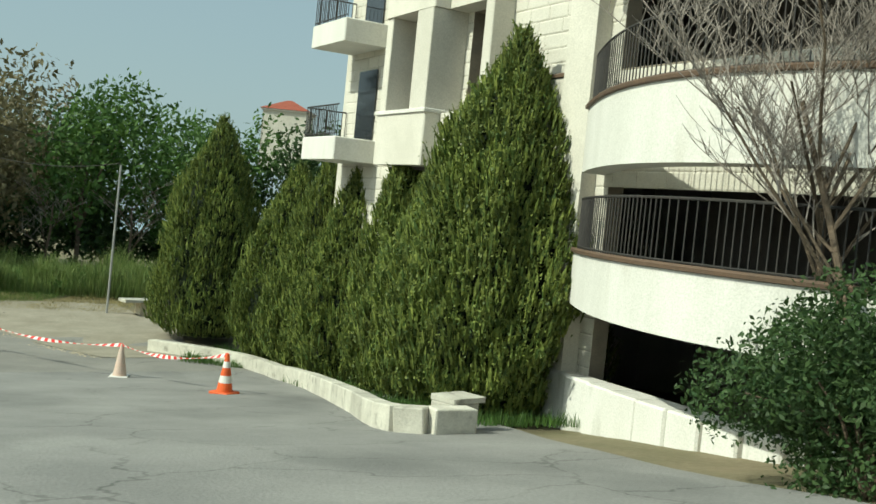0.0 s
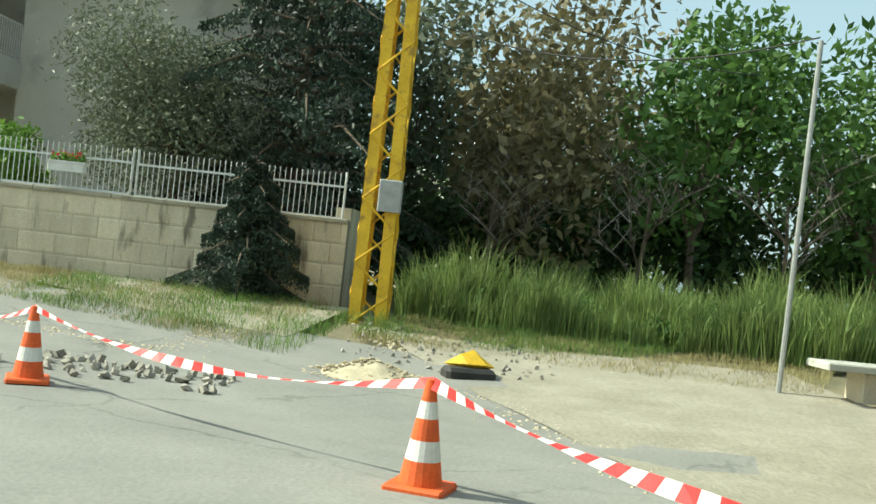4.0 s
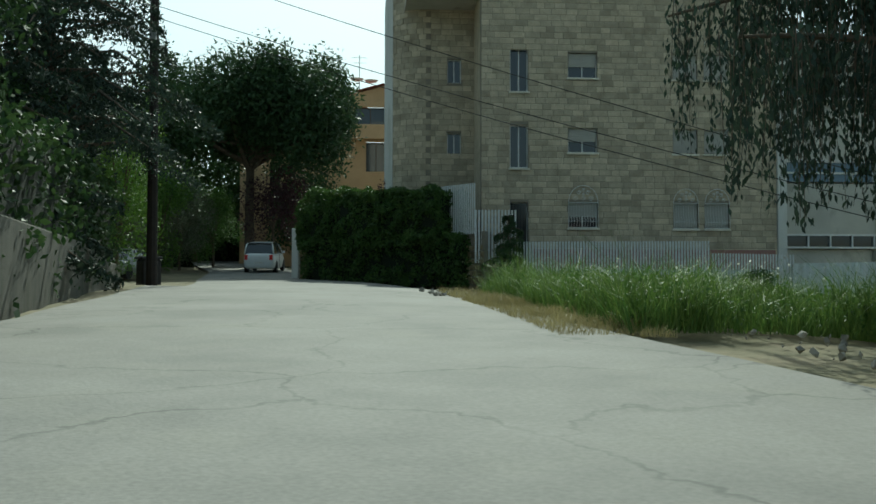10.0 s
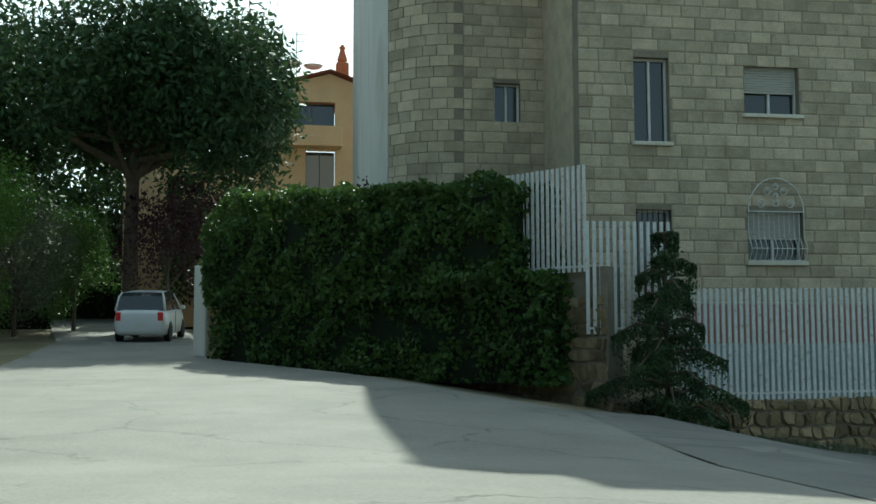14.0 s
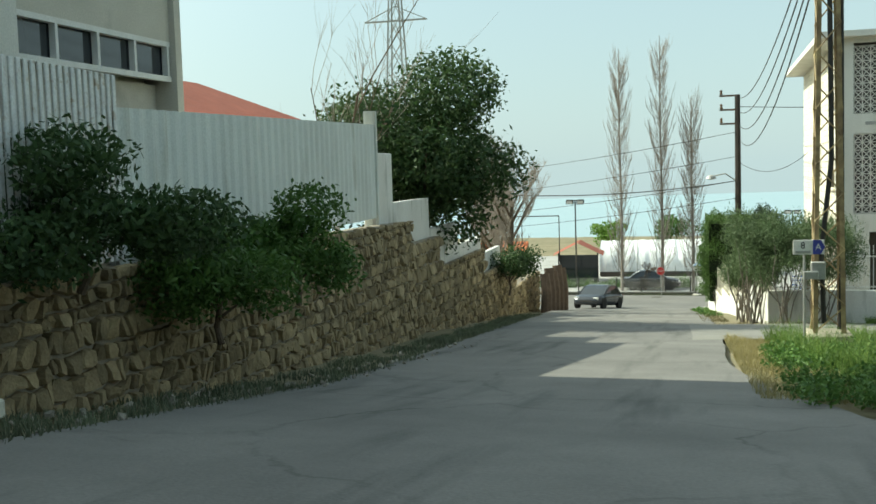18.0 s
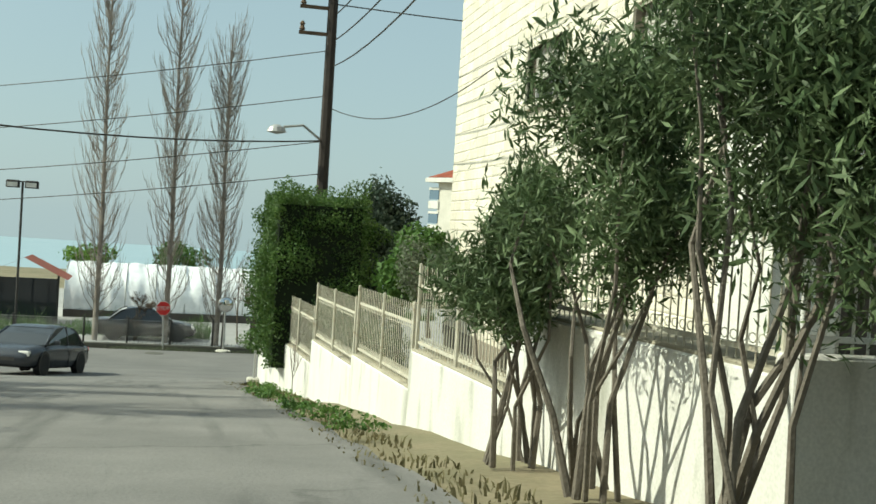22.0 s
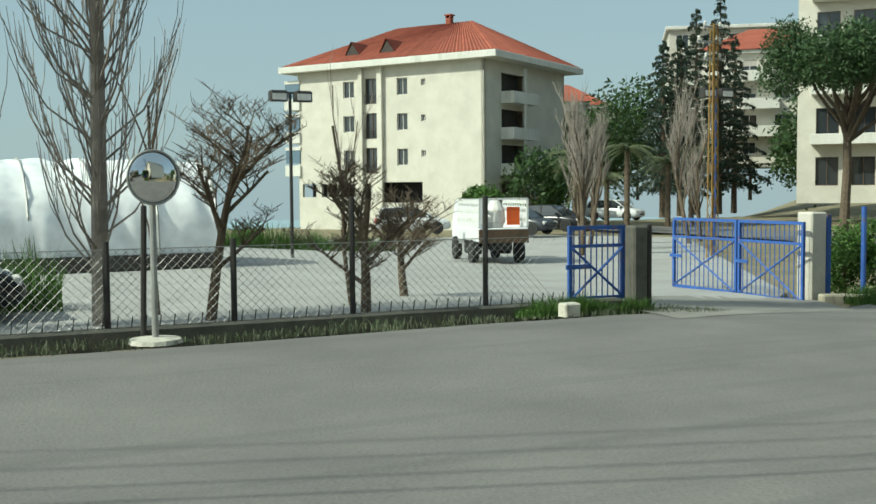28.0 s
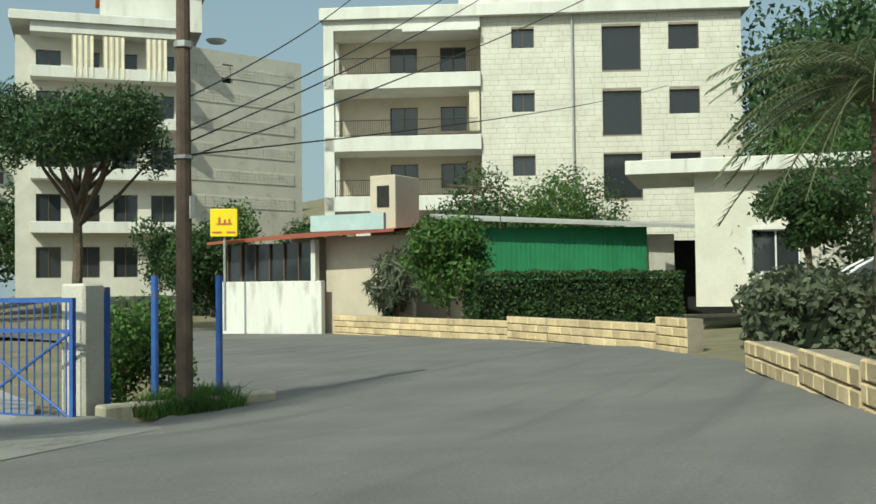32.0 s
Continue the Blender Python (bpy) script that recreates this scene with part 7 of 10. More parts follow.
def traffic_mirror():
    t = thing("traffic_mirror", -8.25, 81.15, -10.02, 0, "round convex traffic mirror on a grey post", "mirror")
    part("post", Geo().tube((0, 0, 0), (0, 0, 1.75), 0.04, 0.04, 10), M_galv, t)
    part("back_post", Geo().tube((-0.08, 0.35, 0), (-0.05, 0.3, 1.6), 0.035, 0.035, 8), M_black, t)
    part("foot", Geo().lathe([(0.32, 0), (0.3, 0.05), (0.1, 0.07)], 14), M_kerb, t)
    n = 28
    rim = part("rim", Geo().path([(0.31 * math.cos(a), 0.31 * math.sin(a), 0.03) for a in np.linspace(0, 2 * math.pi, n + 1)], 0.014, n=8), M_galv, t)
    rim.matrix_basis = pose(0, -0.06, 1.93, 90, 0, 12)
    prof = [(0.305 * math.sin(a) / math.sin(0.55), 0.0 + 0.6 * (math.cos(a) - math.cos(0.55))) for a in np.linspace(0.55, 0.001, 12)]
    face = part("mirror_face", Geo().lathe(prof, n), M_mirror, t, smooth=True)
    part("back_plate", Geo().lathe([(0.3, 0), (0.3, 0.02)], n), M_galv, t).matrix_basis = pose(0, -0.05, 1.93, 90, 0, 12)
    face.matrix_basis = pose(0, -0.085, 1.93, 90, 0, 12)


traffic_mirror()


def stop_sign():
    t = thing("stop_sign", -10.65, 81.3, -10.05, 0, "red octagonal STOP sign on a leaning post", "sign")
    t.matrix_world = pose(-10.65, 81.3, -10.05, 0, -2.5, 14)
    part("post", Geo().tube((0, 0, 0), (0, 0, 1.75), 0.035, 0.035, 8), M_galv, t)
    o = lambda r, y: [(r * math.cos(math.pi / 8 + k * math.pi / 4), y, 1.68 + r * math.sin(math.pi / 8 + k * math.pi / 4)) for k in range(8)]
    f = [tuple(range(7, -1, -1)), tuple(range(8, 16))] + [(i, (i + 1) % 8, 8 + (i + 1) % 8, 8 + i) for i in range(8)]
    part("rim", Geo().add(o(0.31, -0.05) + o(0.31, -0.035), f), M_white_plastic, t)
    p = part("panel", Geo().add(o(0.29, -0.056) + o(0.29, -0.0505), f), M_red, t)
    lettering("STOP", 0.21, M_white_plastic, p, pose(0, -0.058, 1.68, 90, 0, 0))


stop_sign()


def school_board():
    t = thing("notice_board", -7.22, 70.36, -7.84, -34, "blue school notice board with white lettering on posts", "sign")
    p = part("panel", Geo().cbox(0, 1.1, -0.015, 0.015, 0, 0.66, 0.008), M_sign_blue, t)
    part("post", Geo().tube((0.42, 0.04, land(-6.8, 70) + 7.84), (0.42, 0.04, 0.6), 0.03), M_wood, t)
    for text, z, s, x in (("LYC\u00c9E", 0.57, 0.1, 0.2), ("&", 0.45, 0.09, 0.46), ("GARDERIE", 0.335, 0.09, 0.55), ("HOME DES", 0.21, 0.08, 0.3)):
        lettering(text, s, M_white_plastic, p, pose(x, -0.017, z, 90, 0, 0))
    part("bar", Geo().box(0.42, 1.0, -0.018, -0.0155, 0.54, 0.6).box(0.58, 1.0, -0.018, -0.0155, 0.18, 0.24).box(0.12, 0.85, -0.018, -0.0155, 0.06, 0.115), M_white_plastic, p)
    return t


M_dark_stone = mat("dark_weathered_concrete", (0.13, 0.125, 0.105), (0.08, 0.08, 0.07), 3, 0.95, 0.6)


def chain_fence():
    t = thing("chain_link_fence", -14.0, 81.75, -10.1, 0, "low concrete kerb with dark posts and chain-link mesh", "fence")
    part("base_wall", Geo().cbox(-22, 12.7, -0.1, 0.15, -0.25, 0.2, 0.03), M_dark_stone, t)
    for x in (-20, -17, -14, -11, -8, -5, -2.5, 0.2, 1.9, 3.6, 5.3, 6.85, 8.45, 10.45):
        h = 1.75 if x > 8 else 1.25
        part("post", Geo().tube((x, 0.05, 0), (x, 0.05, h), 0.04, 0.04, 8), M_black, t)
    g = Geo()
    z0, z1 = 0.2, 1.15
    step = 0.11
    n = int(34.7 / step)
    for i in range(-8, n):
        for sgn in (1, -1):
            xa = -22 + i * step
            xb = xa + sgn * (z1 - z0)
            if sgn < 0:
                xa, xb = xa + (z1 - z0), xa
            lo, hi = (-22, 11.7)
            if min(xa, xb) >= lo and max(xa, xb) <= hi:
                g.tube((xa, 0.05, z0), (xb, 0.05, z1), 0.0035, n=3, cap=False)
    part("mesh_wire", g, M_galv, t)
    part("top_wire", Geo().tube((-22, 0.05, 1.15), (12.6, 0.05, 1.15), 0.008, n=4), M_galv, t)
    g = Geo()
    for i in range(60):
        x = 2 + i * 0.17
        g.tube((x, 0, 0.2), (x + 0.02, 0, 0.34), 0.008, n=4)
    part("wall_spike", g, M_black, t)
    p = thing("gate_pillar", -0.98, 81.78, -10.1, 0, "square dark concrete gate pillar", "pillar")
    part("shaft", Geo().cbox(-0.13, 0.13, -0.13, 0.13, -0.2, 1.28, 0.03), M_dark_stone, p)
    part("side_post", Geo().cbox(0.16, 0.26, -0.06, 0.06, -0.2, 1.3, 0.02), M_black, p)
    q = thing("gate_pillar", 4.88, 84.12, -10.5, 0, "square pale concrete gate pillar", "pillar")
    part("shaft", Geo().cbox(-0.2, 0.2, -0.2, 0.2, -0.2, 1.75, 0.03), M_grey_plaster, q)
    part("blue_post", Geo().cbox(0.3, 0.42, -0.1, 0.05, -0.2, 1.7, 0.01), M_blue, q)
    for x in (0.95, 1.75):
        part("blue_post", Geo().tube((x, -0.7 * (x - 0.3) * 0.9, -0.1), (x, -0.7 * (x - 0.3) * 0.9, 1.85), 0.05), M_blue, q)
    kb = thing("kerb", 4.7, 83.7, -10.5, -25, "low dark kerb by the pole", "kerb", kind="structure")
    part("stone", Geo().cbox(0, 2.6, -0.15, 0.15, -0.1, 0.18, 0.03), M_garden_dark, kb)


chain_fence()
school_board()


def bar_gate(x, y, z, rz, w, h, label, n, material=M_blue):
    t = thing("bar_gate", x, y, z, rz, label, "gate", "blue yard gates")
    part("frame", Geo().box(0, 0.06, -0.03, 0.03, 0.05, h).box(w - 0.06, w, -0.03, 0.03, 0.05, h).box(0.06, w - 0.06, -0.03, 0.03, h - 0.06, h).box(0.06, w - 0.06, -0.03, 0.03, 0.05, 0.11).box(0.06, w - 0.06, -0.03, 0.03, h * 0.72, h * 0.72 + 0.05), material, t)
    me = Geo().tube((0, 0, 0.1), (0, 0, h - 0.05), 0.011, n=6).mesh("bar", material)
    for i in range(n):
        piece("bar", me, t, Matrix.Translation((w * (i + 1) / (n + 1), 0, 0)))
    part("brace", Geo().tube((0.05, -0.035, 0.1), (w - 0.05, -0.035, h * 0.72), 0.02, n=6).tube((0.05, -0.035, h * 0.72), (w - 0.05, -0.035, 0.1), 0.02, n=6), material, t)
    part("latch", Geo().box(-0.06, 0.35, -0.06, -0.03, h * 0.45, h * 0.45 + 0.07), material, t)


bar_gate(4.53, 85.8, -10.55, -93, 1.95, 1.62, "blue steel bar gate leaf standing open", 13)
bar_gate(4.5, 87.93, -10.55, -89, 2.08, 1.62, "blue steel bar gate leaf standing open", 13)
bar_gate(-2.0, 82.08, -10.0, -3, 0.98, 1.18, "dark blue small bar gate against the pillar", 9)


def flood_lamp(x, y, z, h, material, label):
    t = thing("floodlight_pole", x, y, z, 0, label, "lamp")
    part("pole", Geo().tube((0, 0, 0), (0, 0, h), 0.06, 0.05, 8), material, t)
    part("cross_bar", Geo().tube((-0.45, 0, h), (0.45, 0, h), 0.03), material, t)
    for s in (-0.4, 0.4):
        hd = part("lamp_head", Geo().cbox(s - 0.28, s + 0.28, -0.22, 0.12, h - 0.28, h + 0.06, 0.05), M_black, t)
        part("glass", Geo().box(s - 0.22, s + 0.22, -0.235, -0.222, h - 0.24, h - 0.04), M_white_plastic, hd)


flood_lamp(-0.6, 100.5, -10.8, 5.6, M_black, "tall dark floodlight pole in the yard")
flood_lamp(15.2, 99.3, -10.9, 6.2, M_blue, "tall blue floodlight pole beside the road")
flood_lamp(-17.3, 87.0, -10.3, 6.8, M_black, "tall dark floodlight pole by the junction")


# ---------------------------------------------------------------- plants
def unit(n, rg):
    v = rg.normal(size=(n, 3))
    return v / np.linalg.norm(v, axis=1, keepdims=True)


def leaf_quads(pos, out, size, rg, aspect=2.2, up=0.0, flat=0.5, outward=0.0):
    """Rhombic leaves at pos; out: rough outward direction; up: pull of the long axis upwards."""
    n = len(pos)
    nrm = out * flat + unit(n, rg) * (1 - flat * 0.5)
    nrm /= np.linalg.norm(nrm, axis=1, keepdims=True)
    a = unit(n, rg) + np.array([0, 0, up]) + out * outward
    a -= nrm * (a * nrm).sum(1, keepdims=True) * (0.0 if abs(up) > 1.5 else 1.0)
    a /= np.linalg.norm(a, axis=1, keepdims=True) + 1e-9
    b = np.cross(nrm, a)
    b /= np.linalg.norm(b, axis=1, keepdims=True) + 1e-9
    l = size * rg.uniform(0.6, 1.35, (n, 1))
    w = l / aspect
    return np.stack([pos - a * l / 2, pos + b * w / 2 - a * l * 0.05, pos + a * l / 2, pos - b * w / 2 - a * l * 0.05], 1)


def crown_points(blobs, n, rg, shell=0.45):
    blobs = np.array(blobs, float)
    wgt = blobs[:, 3] * blobs[:, 4] * blobs[:, 5]
    pick = rg.choice(len(blobs), n, p=wgt / wgt.sum())
    d = unit(n, rg)
    r = shell + (1 - shell) * rg.random((n, 1)) ** 0.6
    r *= 1 + 0.12 * rg.normal(size=(n, 1))
    return blobs[pick, :3] + d * blobs[pick, 3:6] * r, d


def clumped(c, r, k, rg, spread=0.55):
    """Splits an ellipsoid into k overlapping smaller ones for an uneven outline."""
    out = []
    for _ in range(k):
        d = unit(1, rg)[0] * rg.uniform(0.35, 0.85)
        s = rg.uniform(0.35, spread)
        out.append((c[0] + d[0] * r[0], c[1] + d[1] * r[1], c[2] + d[2] * r[2], r[0] * s, r[1] * s, r[2] * s))
    return out


def limbs(g, base, top, r, targets, rg):
    g.path([base, base.lerp(top, 0.4) + Vector((rg.uniform(-0.1, 0.1), rg.uniform(-0.1, 0.1), 0)), top], r, r * 0.6, 8)
    for t in targets:
        s = base.lerp(top, rg.uniform(0.55, 1.0))
        mid = s.lerp(t, 0.5) + Vector((0, 0, 0.12 * (t - s).length))
        g.path([s, mid, t], r * 0.42, r * 0.12, 6)


def tree(name, x, y, h, rad, label, leaf, n=9000, size=0.2, trunk=0.14, low=0.35, k=16, seed=1, shape=(1, 1, 1), aspect=2.2, z=None, category="tree", up=0.0, spread=0.55, group=""):
    """A broad tree: trunk, limbs and a crown of clumps of leaves."""
    if size >= 0.2:
        n, size = int(n * 0.42), size * 1.35
    else:
        n, size = int(n * 0.8), size * 1.08
    rg = np.random.default_rng(seed)
    t = thing(name, x, y, (land(x, y) if z is None else z) - 0.1, 0, label, category, group)
    ch = h * (1 - low) / 2
    c = (0, 0, h - ch)
    blobs = clumped(c, (rad * shape[0], rad * shape[1], ch), k, rg, spread)
    g = Geo()
    limbs(g, Vector((0, 0, 0)), Vector((0, 0, h * (low + 0.25))), trunk, [Vector(b[:3]) for b in blobs[:10]], rg)
    part("trunk", g, M_bark, t)
    p, d = crown_points(blobs, n, rg)
    part("crown", quads_mesh("crown", leaf_quads(p, d, size, rg, aspect, up), 4, leaf), leaf, t)
    return t


# near-black solid put inside the leaves; inner shade is in its colour
CORE = mat("foliage_shade_core", (0.012, 0.02, 0.008), (0.008, 0.014, 0.006), 3, 0.95, 0.3)


def bare_tree(name, x, y, h, label, seed=1, spread=0.5, trunk=0.12, levels=4, up=0.5, kids=4, z=None, material=None, fork=0.25, category="tree", group=""):
    """A leafless tree of tapering branches."""
    rnd = random.Random(seed)
    t = thing(name, x, y, (land(x, y) if z is None else z) - 0.1, 0, label, category, group)
    stem, twigs = Geo(), Geo()

    def grow(p, d, l, r, lev):
        g = stem if lev < 2 else twigs
        pts = [p]
        q, dd = p, d
        for _ in range(3):
            dd = (dd + Vector((rnd.uniform(-1, 1), rnd.uniform(-1, 1), rnd.uniform(-0.3, 1) * up)) * 0.16).normalized()
            q = q + dd * (l / 3)
            pts.append(q)
        g.path(pts, r, r * 0.5, 7 if lev == 0 else (5 if lev == 1 else 3))
        if lev >= levels:
            return
        for i in range(kids + (2 if lev == 0 else 0)):
            f = rnd.uniform(fork, 1.0) if lev == 0 else rnd.uniform(0.3, 1.0)
            k = min(2, int(f * 3))
            s = pts[k].lerp(pts[k + 1], f * 3 - k)
            a = rnd.uniform(0, 2 * math.pi)
            side = Vector((math.cos(a), math.sin(a), 0))
            nd = (dd * (1 - spread) + side * spread + Vector((0, 0, up * 0.5))).normalized()
            grow(s, nd, l * rnd.uniform(0.4, 0.62), max(0.0045, r * 0.42), lev + 1)

    grow(Vector((0, 0, 0)), Vector((0, 0, 1)), h * 0.62, trunk, 0)
    part("trunk", stem, material or M_bark, t)
    part("crown", twigs, material or M_twig, t)
    return t


def poplar(x, y, h, seed):
    """A slim leafless poplar of steep branches."""
    rnd = random.Random(seed)
    t = thing("poplar", x, y, land(x, y) - 0.1, 0, "tall bare poplar with steep grey branches", "tree", "row of bare poplars")
    stem, tw = Geo(), Geo()
    stem.path([Vector((0, 0, 0)), Vector((0.05, 0.03, h * 0.3)), Vector((-0.04, 0.05, h * 0.65)), Vector((0, 0, h))], 0.125, 0.02, 8)
    for i in range(210):
        z = h * (0.05 + 0.87 * rnd.random())
        a = rnd.uniform(0, 6.283)
        l = rnd.uniform(1.0, 2.6) * (1 - 0.35 * z / h)
        reach = rnd.uniform(0.35, 1.25) * (1 - 0.6 * abs(z / h - 0.3))
        d = Vector((math.cos(a), math.sin(a), 0))
        p0 = Vector((0, 0, z))
        pts = [p0, p0 + d * reach * 0.55 + Vector((0, 0, l * 0.3)), p0 + d * reach * 0.85 + Vector((0, 0, l * 0.65)), p0 + d * reach + Vector((0, 0, l))]
        tw.path(pts, 0.022, 0.006, 4)
        for _ in range(7):
            s = pts[1].lerp(pts[3], rnd.random())
            aa = a + rnd.uniform(-1.2, 1.2)
            e = s + Vector((math.cos(aa) * 0.22, math.sin(aa) * 0.22, rnd.uniform(0.4, 0.9)))
            tw.path([s, s.lerp(e, 0.5) + Vector((math.cos(aa) * 0.06, math.sin(aa) * 0.06, 0)), e], 0.008, 0.004, 3)
    part("trunk", stem, M_twig, t)
    part("crown", tw, M_twig, t)


def hedge_box(name, x, y, z, rz, l, w, h, label, leaf, n, size=0.1, seed=1, rough=0.08, fall=0.0, shoulder=0.0):
    """A clipped hedge: leaves over the faces of a box, round a near-black box painted as inner shade."""
    n, size = int(n * 0.62), size * 1.15
    rg = np.random.default_rng(seed)
    t = thing(name, x, y, z, rz, label, "hedge")
    ar = np.array([l * h, l * h, w * h, w * h, l * w])
    f = rg.choice(5, n, p=ar / ar.sum())
    u, v = rg.random(n), rg.random(n)
    dep = np.abs(rg.normal(size=n)) * -rough
    pos, out = np.zeros((n, 3)), np.zeros((n, 3))
    for k, (ax, val, sg_) in enumerate(((1, 0, -1), (1, w, 1), (0, 0, -1), (0, l, 1), (2, h, 1))):
        m = f == k
        o = [i for i in range(3) if i != ax]
        dims = (l, w, h)
        pos[m, o[0]], pos[m, o[1]] = u[m] * dims[o[0]], v[m] * dims[o[1]]
        bulge = np.array([noise.noise((p[o[0]] * 1.3 + seed, p[o[1]] * 1.3, k)) for p in pos[m]]) * rough * 2.2
        pos[m, ax] = val + sg_ * (dep[m] + bulge)
        out[m, ax] = sg_
    # the top falls along the length and rounds off at the near end
    pos[:, 2] *= 1 - fall * pos[:, 0] / l - shoulder * np.clip(1 - pos[:, 0] / 1.6, 0, 1) ** 2
    part("foliage", quads_mesh("leaves", leaf_quads(pos, out, size, rg, 1.8, 0.3), 4, leaf), leaf, t)
    # added dark box: shade inside the hedge put into the colour
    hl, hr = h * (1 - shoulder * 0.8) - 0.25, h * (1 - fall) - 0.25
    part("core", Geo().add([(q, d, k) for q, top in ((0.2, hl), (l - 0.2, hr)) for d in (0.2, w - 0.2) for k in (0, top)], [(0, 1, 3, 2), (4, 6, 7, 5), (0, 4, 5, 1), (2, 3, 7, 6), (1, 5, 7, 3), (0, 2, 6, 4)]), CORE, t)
    return t


def grass(name, region, n, h, label, leaf, seed=1, wid=0.007, lean=0.5, lift=-0.03):
    """Blades over quadrilaterals of the plan: region is a list of four (x, y) corners each."""
    rg = np.random.default_rng(seed)
    area = [abs(sum(q[i][0] * q[(i + 1) % 4][1] - q[(i + 1) % 4][0] * q[i][1] for i in range(4))) for q in region]
    out = []
    for q, a in zip(region, area):
        m = int(n * a / sum(area))
        u, v = rg.random((2, m))
        q = np.array(q, float)
        p = q[0] * ((1 - u) * (1 - v))[:, None] + q[1] * (u * (1 - v))[:, None] + q[2] * (u * v)[:, None] + q[3] * ((1 - u) * v)[:, None]
        tuft = np.array([noise.noise((x * 0.8, y * 0.8, seed)) + 0.5 * noise.noise((x * 2.7, y * 2.7, seed)) for x, y in p])
        keep = tuft > -0.42
        p, tuft = p[keep], tuft[keep]
        m = len(p)
        z = np.array([land(x, y) for x, y in p]) + lift
        hh = h * (0.55 + 0.8 * rg.random(m)) * np.clip(0.75 + 0.9 * tuft, 0.25, 1.6)
        ang = rg.random(m) * 2 * np.pi
        dx, dy = np.cos(ang) * wid, np.sin(ang) * wid
        la = rg.random(m) * 2 * np.pi
        k = lean * hh * rg.random(m)
        base = np.stack([p[:, 0], p[:, 1], z], 1)
        side = np.stack([dx, dy, 0 * dx], 1)
        mid = base + np.stack([np.cos(la) * k * 0.35, np.sin(la) * k * 0.35, hh * 0.6], 1)
        tip = base + np.stack([np.cos(la) * k, np.sin(la) * k, hh * (1 - 0.25 * lean * rg.random(m))], 1)
        out.append(np.stack([base - side, base + side, mid + side * 0.8, mid - side * 0.8], 1))
        out.append(np.stack([mid - side * 0.8, mid + side * 0.8, tip + side * 0.1, tip - side * 0.1], 1))
    me = quads_mesh(name, np.concatenate(out), 4, leaf)
    return tagged(new(name, me), label, "grass", kind="stuff")


def scatter(name, region, n, smin, smax, label, material, seed=1, lift=0.0):
    """Loose small stones lying on the ground."""
    rnd = random.Random(seed)
    g = Geo()
    for _ in range(n):
        x, y = rnd.uniform(region[0], region[1]), rnd.uniform(region[2], region[3])
        s = rnd.uniform(smin, smax)
        m = Matrix.Translation((x, y, land(x, y) + lift + s * 0.2)) @ Euler((rnd.uniform(0, 6), rnd.uniform(0, 6), rnd.uniform(0, 6))).to_matrix().to_4x4()
        v = [m @ Vector((a * s * rnd.uniform(0.4, 0.6), b * s * rnd.uniform(0.35, 0.6), c * s * rnd.uniform(0.25, 0.45))) for a, b, c in ((1, 0, 0), (-1, 0, 0), (0, 1, 0), (0, -1, 0), (0, 0, 1), (0, 0, -1), (0.7, 0.7, 0.5), (-0.7, -0.7, -0.5))]
        g.add(v, [(0, 6, 4), (6, 2, 4), (2, 1, 4), (1, 3, 4), (3, 0, 4), (2, 6, 0), (0, 5, 2), (2, 5, 1), (1, 7, 5), (1, 7, 3), (3, 5, 0), (3, 7, 5)])
    return solid(name, g, material, label, "rubble", "stuff")


M_flower_w = leaf_mat("white_petal", (0.75, 0.75, 0.6), (0.8, 0.78, 0.7))

